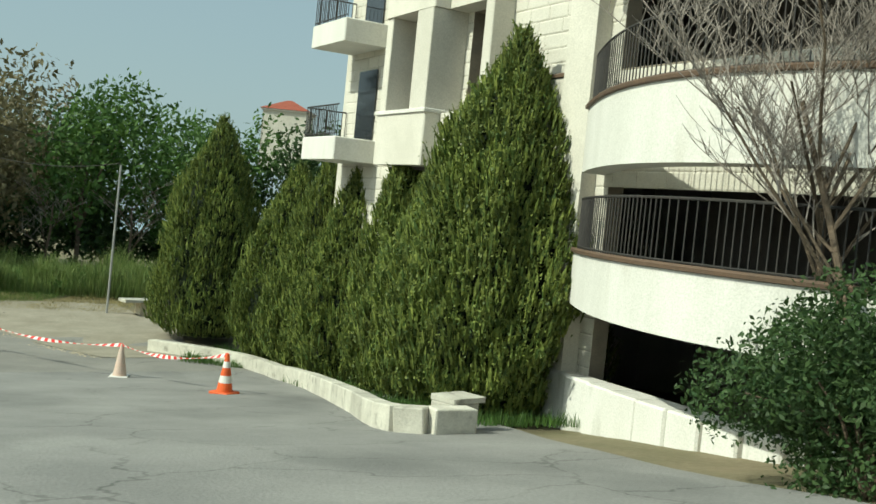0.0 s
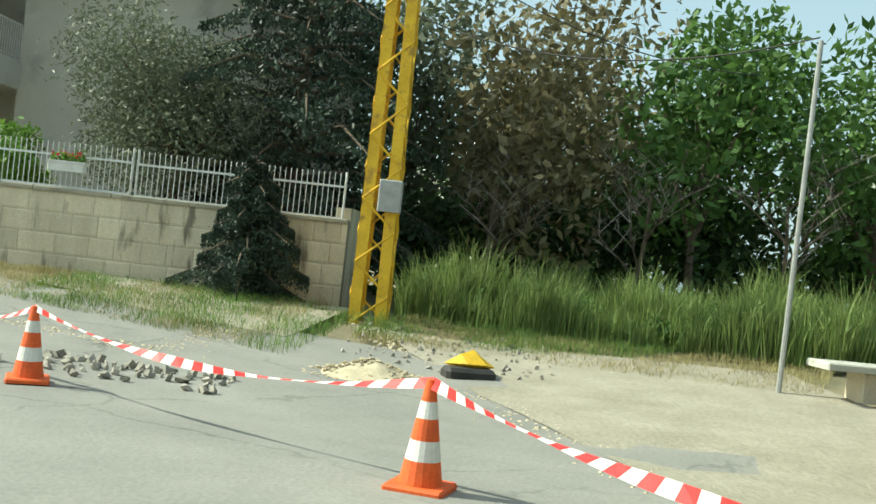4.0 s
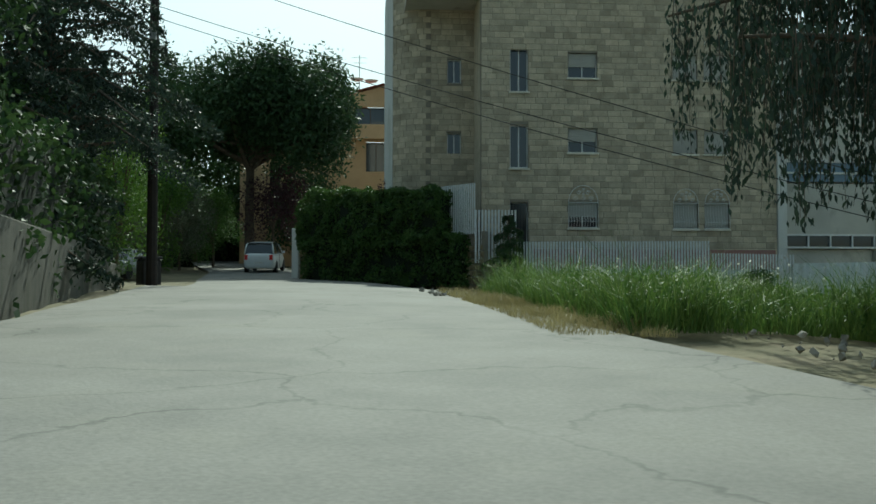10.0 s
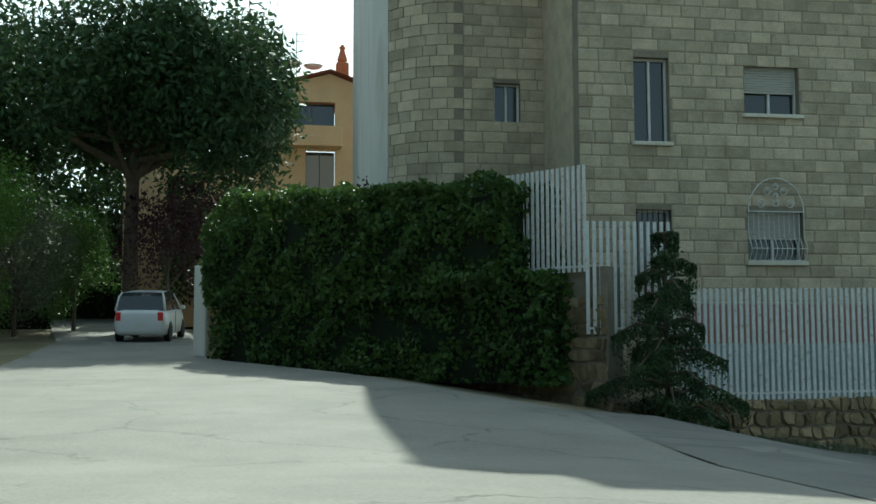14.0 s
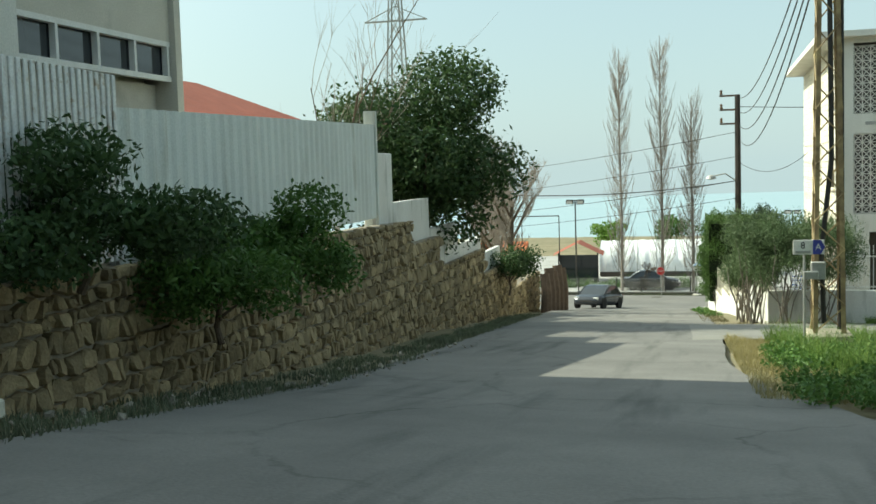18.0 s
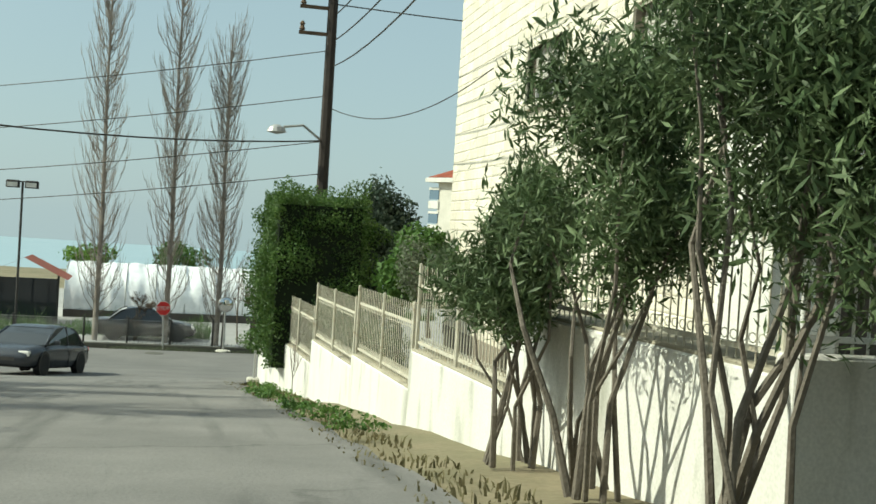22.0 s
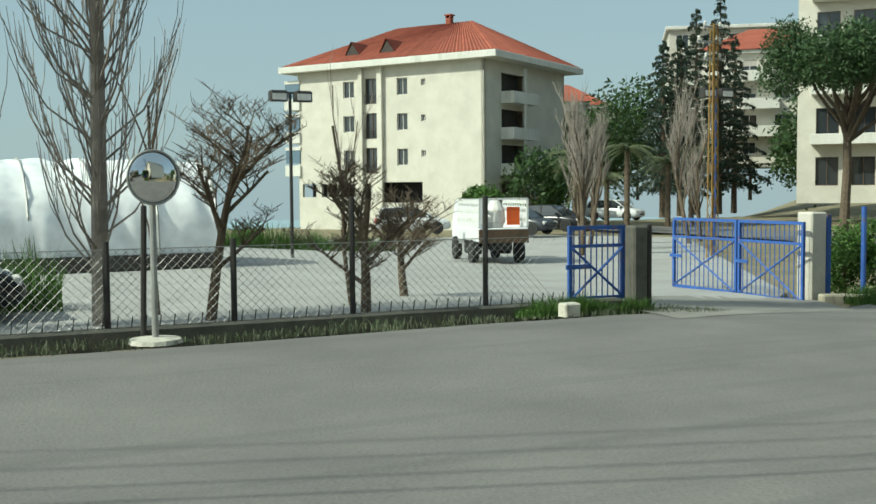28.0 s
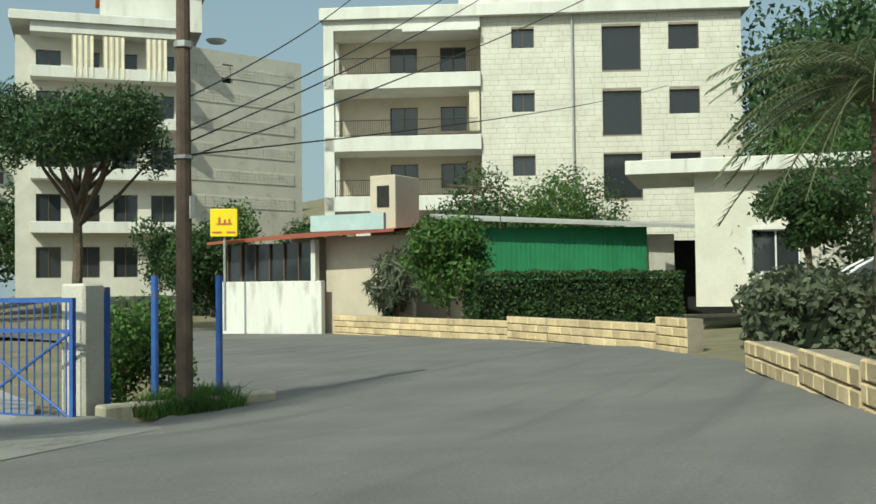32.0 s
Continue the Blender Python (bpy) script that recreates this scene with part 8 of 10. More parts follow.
# first street: conifers behind the kerb
def thuja(x, y, h, r, label, seed, n, z=None, point=1.0):
    """A dense conifer of upright plume-like sprays round a near-black solid painted as inner shade."""
    rg = np.random.default_rng(seed)
    t = thing("cypress", x, y, (land(x, y) + 0.05 if z is None else z), 0, label, "tree", "row of cypresses")
    hs = np.array([0, 0.05, 0.2, 0.42, 0.62, 0.8, 0.92, 1.0])
    rs = np.array([0.6, 0.86, 1.0, 0.93, 0.7, 0.4, 0.17, 0.02]) * r
    u = rg.random(n * 4)
    u = u[rg.random(n * 4) < np.interp(u, hs, rs) / r + 0.06][:n]
    m = len(u)
    ang = rg.random(m) * 2 * np.pi
    lump = np.array([noise.noise((math.cos(a) * 2.2 + seed, math.sin(a) * 2.2, v * h * 0.55)) + 0.5 * noise.noise((math.cos(a) * 5 + seed, math.sin(a) * 5, v * h * 1.4)) for a, v in zip(ang, u)])
    rad = np.interp(u, hs, rs) * (1 + 0.36 * lump) * (0.76 + 0.26 * rg.random(m) ** 0.6)
    pos = np.stack([rad * np.cos(ang), rad * np.sin(ang), u * h * 0.96], 1)
    out = np.stack([np.cos(ang), np.sin(ang), 0 * ang], 1)
    ax = out * rg.uniform(0.05, 0.5, (m, 1)) + np.array([0, 0, 1.0]) + unit(m, rg) * 0.16
    ax /= np.linalg.norm(ax, axis=1, keepdims=True)
    sx = np.cross(ax, unit(m, rg))
    sx /= np.linalg.norm(sx, axis=1, keepdims=True)
    sy = np.cross(ax, sx)
    ln, wd = rg.uniform(0.12, 0.32, (m, 1)), rg.uniform(0.016, 0.036, (m, 1))
    # plumes: slim spindles of three faces, with small scale-leaves standing off them
    prof, quads = ((0.0, 0.5), (0.5, 1.0), (1.0, 0.05)), []
    for (ka, ra), (kb, rb) in zip(prof[:-1], prof[1:]):
        for j in range(3):
            c0, s0, c1, s1 = math.cos(j * 2.0944), math.sin(j * 2.0944), math.cos((j + 1) * 2.0944), math.sin((j + 1) * 2.0944)
            lo0, lo1 = pos + ax * ln * ka + (sx * c0 + sy * s0) * wd * ra, pos + ax * ln * ka + (sx * c1 + sy * s1) * wd * ra
            hi0, hi1 = pos + ax * ln * kb + (sx * c0 + sy * s0) * wd * rb, pos + ax * ln * kb + (sx * c1 + sy * s1) * wd * rb
            quads.append(np.stack([lo0, lo1, hi1, hi0], 1))
    k = rg.random((m, 8, 1))
    lp = (pos[:, None] + ax[:, None] * ln[:, None] * k + (sx[:, None] * rg.normal(size=(m, 8, 1)) + sy[:, None] * rg.normal(size=(m, 8, 1))) * wd[:, None] * 1.35).reshape(-1, 3)
    quads.append(leaf_quads(lp, np.repeat(out, 8, 0), 0.055, rg, 2.0, 1.3, 0.4, 0.3))
    part("crown", quads_mesh("crown", np.concatenate(quads), 4, L_cypress), L_cypress, t)
    part("trunk", Geo().tube((0, 0, 0), (0, 0, h * 0.8), 0.11, 0.03, 8), M_bark, t)
    # added dark solid: shade between the plumes put into the colour
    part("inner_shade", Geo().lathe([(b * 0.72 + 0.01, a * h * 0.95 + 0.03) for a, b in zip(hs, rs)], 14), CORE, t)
    return t


for i, (x, y, h, r, n, lab) in enumerate(((62.45, -2.6, 6.75, 1.68, 7000, "upright dark green cypress with a rounded point"), (63.4, -7.0, 5.4, 1.5, 6500, "broad dark green cypress in the planted bed"), (63.2, -9.7, 5.5, 1.3, 6000, "broad dark green cypress in the planted bed"),
                                        (62.95, -11.9, 4.9, 1.15, 5000, "broad dark green cypress in the planted bed"), (62.55, -15.0, 5.2, 0.8, 5000, "slim pointed cypress among broader ones"), (62.3, -17.1, 4.4, 1.15, 6500, "broad bushy cypress in the planted bed"), (62.25, -19.3, 6.2, 1.6, 11000, "tall broad cypress at the end of the kerb"))):
    thuja(x, y, h, r, lab, 70 + i, n)
grass("grass", [[(60.4, -7.5), (62.2, -9), (64, -14), (62.8, -3)], [(61.8, -11), (59.9, -21.6), (62.5, -21.6), (64, -12)]], 12000, 0.22, "short weeds in the planted bed", L_mid, 5)
tree("shrub", 60.9, -27.6, 2.4, 1.5, "dense dark green roadside shrub", L_dark, 42000, 0.062, 0.06, 0.05, 14, 81, category="shrub", z=-0.9)
bare_tree("bare_tree", 61.6, -26.4, 6.6, "leafless pale-twigged tree beside the drive", 82, 0.55, 0.055, 4, 0.6, 6, z=-0.7)
bare_tree("bare_tree", 61.2, -27.2, 6.0, "leafless pale-twigged tree beside the drive", 84, 0.55, 0.05, 4, 0.6, 6, z=-0.7)
bare_tree("bare_tree", 62.6, -27.9, 6.4, "leafless pale-twigged tree beside the drive", 83, 0.5, 0.09, 4, 0.7, 5, z=-0.7)
# thicket behind the yellow pylon
for i, (x, y, h, r, lf) in enumerate(((57.0, 13, 8.6, 3.0, L_brown), (61, 12.5, 8.2, 3.0, L_mid), (65.5, 13, 7.4, 3.0, L_mid), (53.5, 17, 10, 3.2, L_olive), (58.5, 18, 10, 3.4, L_brown), (63.5, 19, 9.8, 3.4, L_mid), (68.5, 18, 8.5, 3.2, L_mid), (72.5, 16, 8.0, 3.0, L_dark), (55, 24, 9, 4, L_dark), (49.5, 22, 10, 4.0, L_dark))):
    tree("tree", x, y, h, r, "tangled thicket tree with dark green and brown leaves", lf, 9000, 0.24, 0.12, 0.12, 20, 90 + i, group="thicket behind the verge", spread=0.5)
for i, (x, y) in enumerate(((54.5, 15), (58.5, 14.5), (62.5, 15), (66.5, 15.5), (70.5, 15))):
    tree("shrub", x, y, 3.2, 2.6, "dense dark undergrowth below the thicket trees", L_dark, 7000, 0.24, 0.06, 0.0, 14, 600 + i, category="shrub", group="thicket behind the verge")
for i, (x, y) in enumerate(((56, 11.5), (59.5, 11.2), (63, 11.5))):
    bare_tree("bare_tree", x, y, 5.0, "thin leafless tree in the thicket", 110 + i, 0.6, 0.07, 3, 0.4, 5, group="thicket behind the verge")
grass("grass", [[(54.6, 6.2), (62, 4.2), (70, 9), (55, 11)]], 24000, 1.0, "tall green grass behind the verge", L_grass, 6, 0.012)
grass("grass", [[(54.2, 3.2), (61.0, 2.0), (62, 4.4), (54.6, 6.2)], [(44, 4.4), (53, 1.6), (53.4, 6.8), (44.5, 6.8)]], 26000, 0.14, "patchy dry grass on the sandy verge", L_dry, 7, 0.004, 1.0)
grass("grass", [[(48.6, 3.0), (53.6, 1.2), (54.2, 5.6), (49.0, 6.6)], [(54.2, 3.4), (58.0, 3.4), (60, 5.2), (54.4, 6.2)]], 14000, 0.2, "fresh green tufts in the dry verge", L_meadow, 17, 0.004, 1.1)
# garden behind the wall
tree("olive_tree", 49.2, 10.0, 5.8, 2.7, "grey-green olive tree over the fence", L_olive, 24000, 0.13, 0.14, 0.3, 22, 120, aspect=3.2)


def cedar(x, y, h, r, seed, label="dark drooping cedar behind the fence", n=60, z=None, low=0.06, leaf=None, trunk=0.22, group="dark cedars", fine=1.0):
    """A conifer of tiered drooping boughs."""
    rg = np.random.default_rng(seed)
    t = thing("cedar", x, y, (land(x, y) if z is None else z) - 0.1, 0, label, "tree", group)
    g = Geo().tube((0, 0, 0), (0, 0, h * 0.97), trunk, 0.03, 8)
    pts, outs = [], []
    for i in range(n):
        k = low + (1 - low) * (i + rg.random()) / n
        z = h * k
        a = i * 2.4 + rg.uniform(-0.4, 0.4)
        l = r * (1 - k) ** 0.75 * rg.uniform(0.65, 1.1) + 0.15
        d = np.array([math.cos(a), math.sin(a), 0])
        end = d * l + np.array([0, 0, z - 0.12 * l])
        mid = d * l * 0.55 + np.array([0, 0, z + 0.10 * l])
        g.path([(0, 0, z), tuple(mid), tuple(end)], 0.035 + 0.01 * l, 0.008, 5)
        m = int((150 * l + 60) * fine * fine)
        s = rg.random(m) ** 0.7
        line = np.where(s[:, None] < 0.55, mid * (s / 0.55)[:, None] + np.array([0, 0, z]) * (1 - s / 0.55)[:, None], mid + (end - mid) * ((s - 0.55) / 0.45)[:, None])
        perp = np.array([-d[1], d[0], 0])
        wid = 0.32 * l * np.sin(np.pi * np.clip(s, 0.05, 0.97))
        off = rg.normal(size=m) * wid * 0.6
        p = line + perp * off[:, None] + np.stack([0 * s, 0 * s, -np.abs(rg.normal(size=m)) * 0.16 - 0.12 * np.abs(off)], 1)
        pts.append(p)
        outs.append(np.tile(d * 0.4 + np.array([0, 0, 0.4]), (m, 1)))
    p, o = np.concatenate(pts), np.concatenate(outs)
    part("trunk", g, M_bark, t)
    lf = leaf or L_cedar
    part("crown", quads_mesh("boughs", leaf_quads(p, o, 0.17 / fine, rg, 2.6, -0.9, 0.3), 4, lf), lf, t)
    return t


cedar(51.6, 11.0, 12.5, 4.3, 130, n=84, fine=1.15)
cedar(51.75, 6.35, 2.7, 1.35, 131, "low dark cedar in front of the garden wall", n=42, z=land(51, 6.3), group="", fine=2.5, trunk=0.06)
cedar(27.9, 11.0, 10.5, 3.3, 134, n=44, fine=1.3, low=0.24)
cedar(24.0, 9.8, 12.0, 4.6, 135, n=56, fine=1.15, low=0.34)
cedar(21.4, 11.6, 10.5, 3.8, 137, n=48, fine=1.1, low=0.3)


def weeping_cedar(x, y, h, r, seed, label, n=34):
    """A cedar with long level limbs from which curtains of twigs hang."""
    rg = np.random.default_rng(seed)
    t = thing("weeping_cedar", x, y, land(x, y) - 0.1, 0, label, "tree")
    g = Geo().path([(0, 0, 0), (0.1, 0.05, h * 0.4), (-0.05, 0.1, h * 0.95)], 0.34, 0.08, 10)
    st, pts = Geo(), []
    for i in range(n):
        z = h * (0.36 + 0.6 * i / n) + rg.uniform(-0.2, 0.2)
        a = i * 2.4 + rg.uniform(-0.5, 0.5)
        l = r * rg.uniform(0.6, 1.0) * (1.1 - 0.6 * i / n)
        d = np.array([math.cos(a), math.sin(a), 0])
        limb = [np.array([0, 0, z]) + d * l * s + np.array([0, 0, l * (0.22 * s - 0.2 * s * s)]) + np.array([-d[1], d[0], 0]) * 0.35 * math.sin(3 * s + i) for s in np.linspace(0, 1, 7)]
        part("limb", Geo().path([tuple(p) for p in limb], 0.1, 0.02, 6), M_bark, t)
        for _ in range(int(17 * l)):
            s = rg.uniform(0.25, 1.0) * 6
            j = min(5, int(s))
            o = limb[j] + (limb[j + 1] - limb[j]) * (s - j) + np.array([rg.normal() * 0.3, rg.normal() * 0.3, rg.uniform(-0.1, 0.15)])
            dl = rg.uniform(0.6, 2.3)
            sway = np.array([rg.normal() * 0.12, rg.normal() * 0.12, 0])
            m = int(26 * dl)
            k = rg.random(m)
            p = o + sway * k[:, None] - np.stack([0 * k, 0 * k, dl * k], 1) + rg.normal(size=(m, 3)) * 0.055
            pts.append(p)
            st.tube(tuple(o), tuple(o + sway - np.array([0, 0, dl])), 0.008, 0.003, 3, cap=False)
    p = np.concatenate(pts)
    part("trunk", g, M_bark, t)
    part("hanging_stem", st, M_bark, t, kind="stuff")
    part("crown", quads_mesh("crown", leaf_quads(p, np.tile((0.3, 0.3, 0.3), (len(p), 1)), 0.12, rg, 2.6, -1.8, 0.3), 4, L_cedar), L_cedar, t)


weeping_cedar(15.9, 8.8, 9.5, 4.6, 136, "weeping cedar with dark curtains of hanging twigs")
for i, (x, y, h, r) in enumerate(((33, 19, 7, 3), (29.5, 17, 5.5, 2.6), (26, 19.5, 4.5, 2.4), (31, 24, 8, 3.5))):
    tree("tree", x, y, h, r, "dark garden tree behind the house", L_cedar, 8000, 0.24, 0.14, 0.05, 18, 440 + i, group="trees behind the garden")
for i, (x, y, h, r) in enumerate(((18.6, 8.7, 2.5, 1.2), (20.9, 8.6, 2.3, 1.2), (23.2, 8.5, 2.6, 1.1), (25.6, 8.8, 2.2, 1.1), (29.4, 9.2, 1.9, 0.9))):
    tree("shrub", x, y, h, r, "loose dark shrub behind the white fence", L_dark, 6000, 0.1, 0.05, 0.05, 9, 145 + i, category="shrub", z=-2.2, group="shrubs behind the fence")
tree("shrub", 38.4, 8.6, 2.3, 1.1, "clipped dark shrub behind the fence", L_dark, 7000, 0.11, 0.05, 0.05, 9, 140, category="shrub", z=-2.2)
tree("shrub", 46.2, 8.6, 2.5, 0.7, "bright green climbing shrub behind the fence", L_bright, 5000, 0.12, 0.04, 0.1, 9, 141, category="shrub", z=-2.2)


def planter(x, y, z, seed):
    rg = np.random.default_rng(seed)
    t = thing("flower_box", x, y, z, 0, "white flower box with red geraniums on the fence rail", "planter", "fence flower boxes")
    part("box", Geo().cbox(-0.36, 0.36, -0.16, 0.02, 0, 0.18, 0.02).box(-0.38, 0.38, -0.18, 0.04, 0.16, 0.2), M_white_plastic, t)
    p = np.stack([rg.uniform(-0.33, 0.33, 260), rg.uniform(-0.15, 0.02, 260), 0.2 + np.abs(rg.normal(size=260)) * 0.08], 1)
    part("foliage", quads_mesh("leaves", leaf_quads(p, np.tile((0, 0, 1.0), (260, 1)), 0.07, rg, 1.4), 4, L_bright), L_bright, t)
    p = np.stack([rg.uniform(-0.3, 0.3, 26), rg.uniform(-0.14, 0.0, 26), rg.uniform(0.28, 0.38, 26)], 1)
    part("blossom", quads_mesh("flowers", leaf_quads(p, np.tile((0, 0, 1.0), (26, 1)), 0.06, rg, 1.1), 4, L_flower), L_flower, t)


for i, (x, z) in enumerate(((39.3, -0.62), (42.4, -0.66), (45.6, -0.74), (48.0, -0.8), (25.6, -0.15), (28.1, -0.15), (29.6, -0.15))):
    planter(x, 6.95, z, 150 + i)

# grass plot between the garden and the stone block
grass("grass", [[(3.4, 3.2), (16.4, 3.6), (16.4, 9), (0.5, 9)], [(0.5, 9), (16.4, 9), (12, 22), (-2.5, 18)]], 110000, 0.85, "tall green meadow grass on the empty plot", L_meadow, 8, 0.006, 1.2)
grass("grass", [[(-5.4, 17), (-2.0, 17), (-1.5, 33), (-6.0, 33)], [(-2, 17), (8, 20), (8, 34), (-1.5, 33)]], 80000, 0.5, "green meadow grass beside the downhill street", L_meadow, 9, 0.005, 1.1)
grass("grass", [[(2.4, 2.2), (17, 2.6), (17, 4.0), (3.0, 3.6)], [(-6.6, 20), (-5.2, 20), (-5.6, 33.5), (-6.9, 33.2)]], 24000, 0.18, "short dry grass along the road edge", L_dry, 10, 0.004, 0.9)
grass("grass", [[(-13.2, 8), (-12.0, 8), (-12.4, 26), (-13.6, 26)], [(-13.6, 26), (-12.6, 26), (-14.0, 50), (-15.0, 50)]], 18000, 0.14, "low weeds at the foot of the stone wall", L_olive, 11, 0.006, 0.8)


def weeds(region, n, h, label, leaf, seed, size=0.07):
    """Leafy weeds standing among the grass: clumps of small leaves over quadrilaterals of the plan."""
    rg = np.random.default_rng(seed)
    pts = []
    for q in region:
        q = np.array(q, float)
        m = n // len(region) // 60
        u, v = rg.random((2, m))
        c = q[0] * ((1 - u) * (1 - v))[:, None] + q[1] * (u * (1 - v))[:, None] + q[2] * (u * v)[:, None] + q[3] * ((1 - u) * v)[:, None]
        for x, y in c:
            if noise.noise((x * 0.5, y * 0.5, seed)) < -0.15:
                continue
            r, hh = rg.uniform(0.12, 0.34), h * rg.uniform(0.5, 1.15)
            d = unit(60, rg) * rg.random((60, 1)) ** 0.4
            pts.append(np.stack([x + d[:, 0] * r, y + d[:, 1] * r, land(x, y) + hh * (0.5 + 0.5 * d[:, 2])], 1))
    p = np.concatenate(pts)
    tagged(new("weeds", quads_mesh("weeds", leaf_quads(p, np.tile((0, 0, 1.0), (len(p), 1)), size, rg, 1.9, 0.4), 4, leaf)), label, "weeds", kind="stuff")


weeds([[(3.6, 3.4), (16.2, 3.8), (16.2, 9), (0.8, 9)], [(0.8, 9), (16.2, 9), (11, 16), (-2.0, 15)]], 90000, 0.72, "leafy green weeds in the meadow", L_weed, 801)
weeds([[(-6.2, 19), (-2.2, 18), (-3.2, 28.4), (-6.2, 27.8)], [(-2.2, 18), (5, 20), (5, 33), (-2.0, 32.5)]], 60000, 0.38, "leafy green weeds on the verge", L_weed, 802)
weeds([[(54.8, 6.4), (61.5, 4.8), (66, 8.5), (55.2, 10)]], 24000, 0.8, "leafy green weeds behind the verge", L_weed, 803)
rgf = np.random.default_rng(77)
pf = np.stack([rgf.uniform(1, 16, 1500), rgf.uniform(4, 15, 1500), np.zeros(1500)], 1)
pf[:, 2] = [land(x, y) + 0.62 + 0.3 * rgf.random() for x, y, _ in pf]
tagged(new("wild_flowers", quads_mesh("wild_flowers", leaf_quads(pf, np.tile((0, 0, 1.0), (1500, 1)), 0.035, rgf, 1.1), 4, M_flower_w)), "small white wild flowers in the meadow", "flowers", kind="stuff")
hedge_box("hedge", -62, -34, -0.5, 78, 36, 3, 6.5, "tall dark hedge closing off the lane", L_dark, 26000, 0.4, 165, 0.5)
# ivy hedge over the corner wall and the small spruce
hedge_box("ivy_hedge", -22.75, -3.0, 0.7, 37.7, 10.6, 1.7, 3.0, "thick green ivy hedge hanging over the stone wall", L_ivy, 60000, 0.13, 160, 0.2, fall=0.24, shoulder=0.3)
hedge_box("ivy_hedge", -22.6, -2.75, -1.1, 37.7, 11.2, 1.2, 2.5, "dark ivy hanging down the stone wall to the street", L_ivy, 40000, 0.13, 164, 0.2, fall=0.1)
cedar(-12.9, 6.2, 4.2, 1.75, 161, "small dark spruce in front of the white railings", n=30, z=-2.2, group="", fine=2.1, trunk=0.06, leaf=L_pine)
for i, (x, y, h, r, lf) in enumerate(((-33.5, -11.6, 6.8, 1.9, L_bright), (-37.5, -11.2, 5.6, 2.2, L_olive), (-41.0, -9.6, 5.2, 2.0, L_mid), (-30.5, -14.0, 6.2, 2.4, L_mid), (-45.0, -13.0, 6.5, 2.6, L_olive))):
    tree("tree", x, y, h, r, "sunlit green garden tree along the lane", lf, 16000, 0.12, 0.1, 0.12, 16, 180 + i, group="garden trees along the lane")
tree("plum_tree", -22.5, 2.5, 5.4, 1.7, "purple-leaved plum tree behind the hedge", L_plum, 5000, 0.16, 0.08, 0.3, 10, 162)
tree("plum_tree", -38.5, -5.5, 6.5, 2.3, "purple-leaved plum tree by the lane", L_plum, 6000, 0.18, 0.1, 0.25, 10, 163)


def umbrella_pine(x, y, h, r, seed, label, z=None, n=26000, thick=1.0, leaf=0.028):
    rg = np.random.default_rng(seed)
    t = thing("umbrella_pine", x, y, (land(x, y) if z is None else z) - 0.1, 0, label, "tree")
    blobs = []
    for i in range(26):
        a, q = rg.uniform(0, 6.28), math.sqrt(rg.random()) * 0.85
        blobs.append((q * r * math.cos(a), q * r * math.sin(a), h * (0.92 - 0.09 * thick) - 0.1 * h * q * q + rg.uniform(-0.05 * thick, 0.09) * h, r * rg.uniform(0.22, 0.36), r * rg.uniform(0.22, 0.36), h * rg.uniform(0.07, 0.11) * thick))
    g = Geo()
    top = Vector((0.25, 0.1, h * 0.62))
    g.path([Vector((0, 0, 0)), Vector((0.2, 0, h * 0.3)), top], 0.023 * h, 0.015 * h, 9)
    for b in blobs[:16]:
        s = Vector((0.2, 0.05, h * rg.uniform(0.4, 0.62)))
        e = Vector(b[:3])
        g.path([s, s.lerp(e, 0.5) - Vector((0, 0, 0.03 * h)), e], 0.011 * h, 0.004 * h, 6)
    part("trunk", g, M_bark, t)
    p, d = crown_points(blobs, n, rg)
    part("crown", quads_mesh("crown", leaf_quads(p, d, leaf * h, rg, 2.6, 0.5), 4, L_pine), L_pine, t)


umbrella_pine(-39, -7.0, 15.0, 6.9, 170, "tall umbrella pine over the lane", n=60000, thick=2.3, leaf=0.023)
for i, (x, y, h, r) in enumerate(((-55, -13, 12, 5), (-52, -18, 13, 5), (-48, -23, 13, 5), (-43, -29, 14, 5.5), (-63, -9, 12, 5), (-34, -32, 13, 5), (-25, -30, 12, 5), (-38, -19, 7, 3.5))):
    tree("tree", x, y, h, r, "dense dark tree closing the lane", L_dark, 13000, 0.34, 0.2, 0.05, 26, 460 + i, group="dark trees along the lane")
umbrella_pine(30.9, 108.1, 11.7, 4.7, 171, "umbrella pine with a broad dark crown beside the road", z=-10.9, n=34000, thick=1.15, leaf=0.019)
# left side of the upper street
for i, (x, y, h, r, lf) in enumerate(((-6, -11, 8.5, 3.0, L_cedar), (0, -10.5, 6.5, 2.6, L_dark), (6, -10, 6, 2.6, L_dark), (-13, -12.5, 9, 3.2, L_olive), (-20, -14, 7, 3, L_dark), (-27, -14, 5.5, 2.4, L_olive), (-31, -16, 6, 3.0, L_mid), (-44, -14, 8, 3.5, L_dark), (-48, -4, 7, 3, L_dark), (12, -11, 7, 3, L_dark), (-24, -11.5, 3, 1.4, L_olive), (-36, -14, 5, 2.6, L_olive), (-58, -8, 9, 5, L_dark))):
    tree("tree", x, y, h, r, "leafy roadside tree in dark and mid green", lf, 24000, 0.2, 0.13, 0.1, 22, 180 + i, group="roadside trees")
cedar(-2.4, -8.9, 18.5, 6.2, 202, "tall dark cedar leaning over the street", n=130, low=0.22, group="roadside trees", fine=1.0)
tree("tree", 10.5, -9.5, 12.0, 4.2, "tall dark tree over the roadside wall", L_dark, 60000, 0.19, 0.25, 0.16, 44, 203, group="roadside trees")
tree("tree", -11.2, -8.9, 8.0, 2.0, "sunlit yellow-green tree beside the lane", L_bright, 20000, 0.1, 0.12, 0.15, 18, 205)
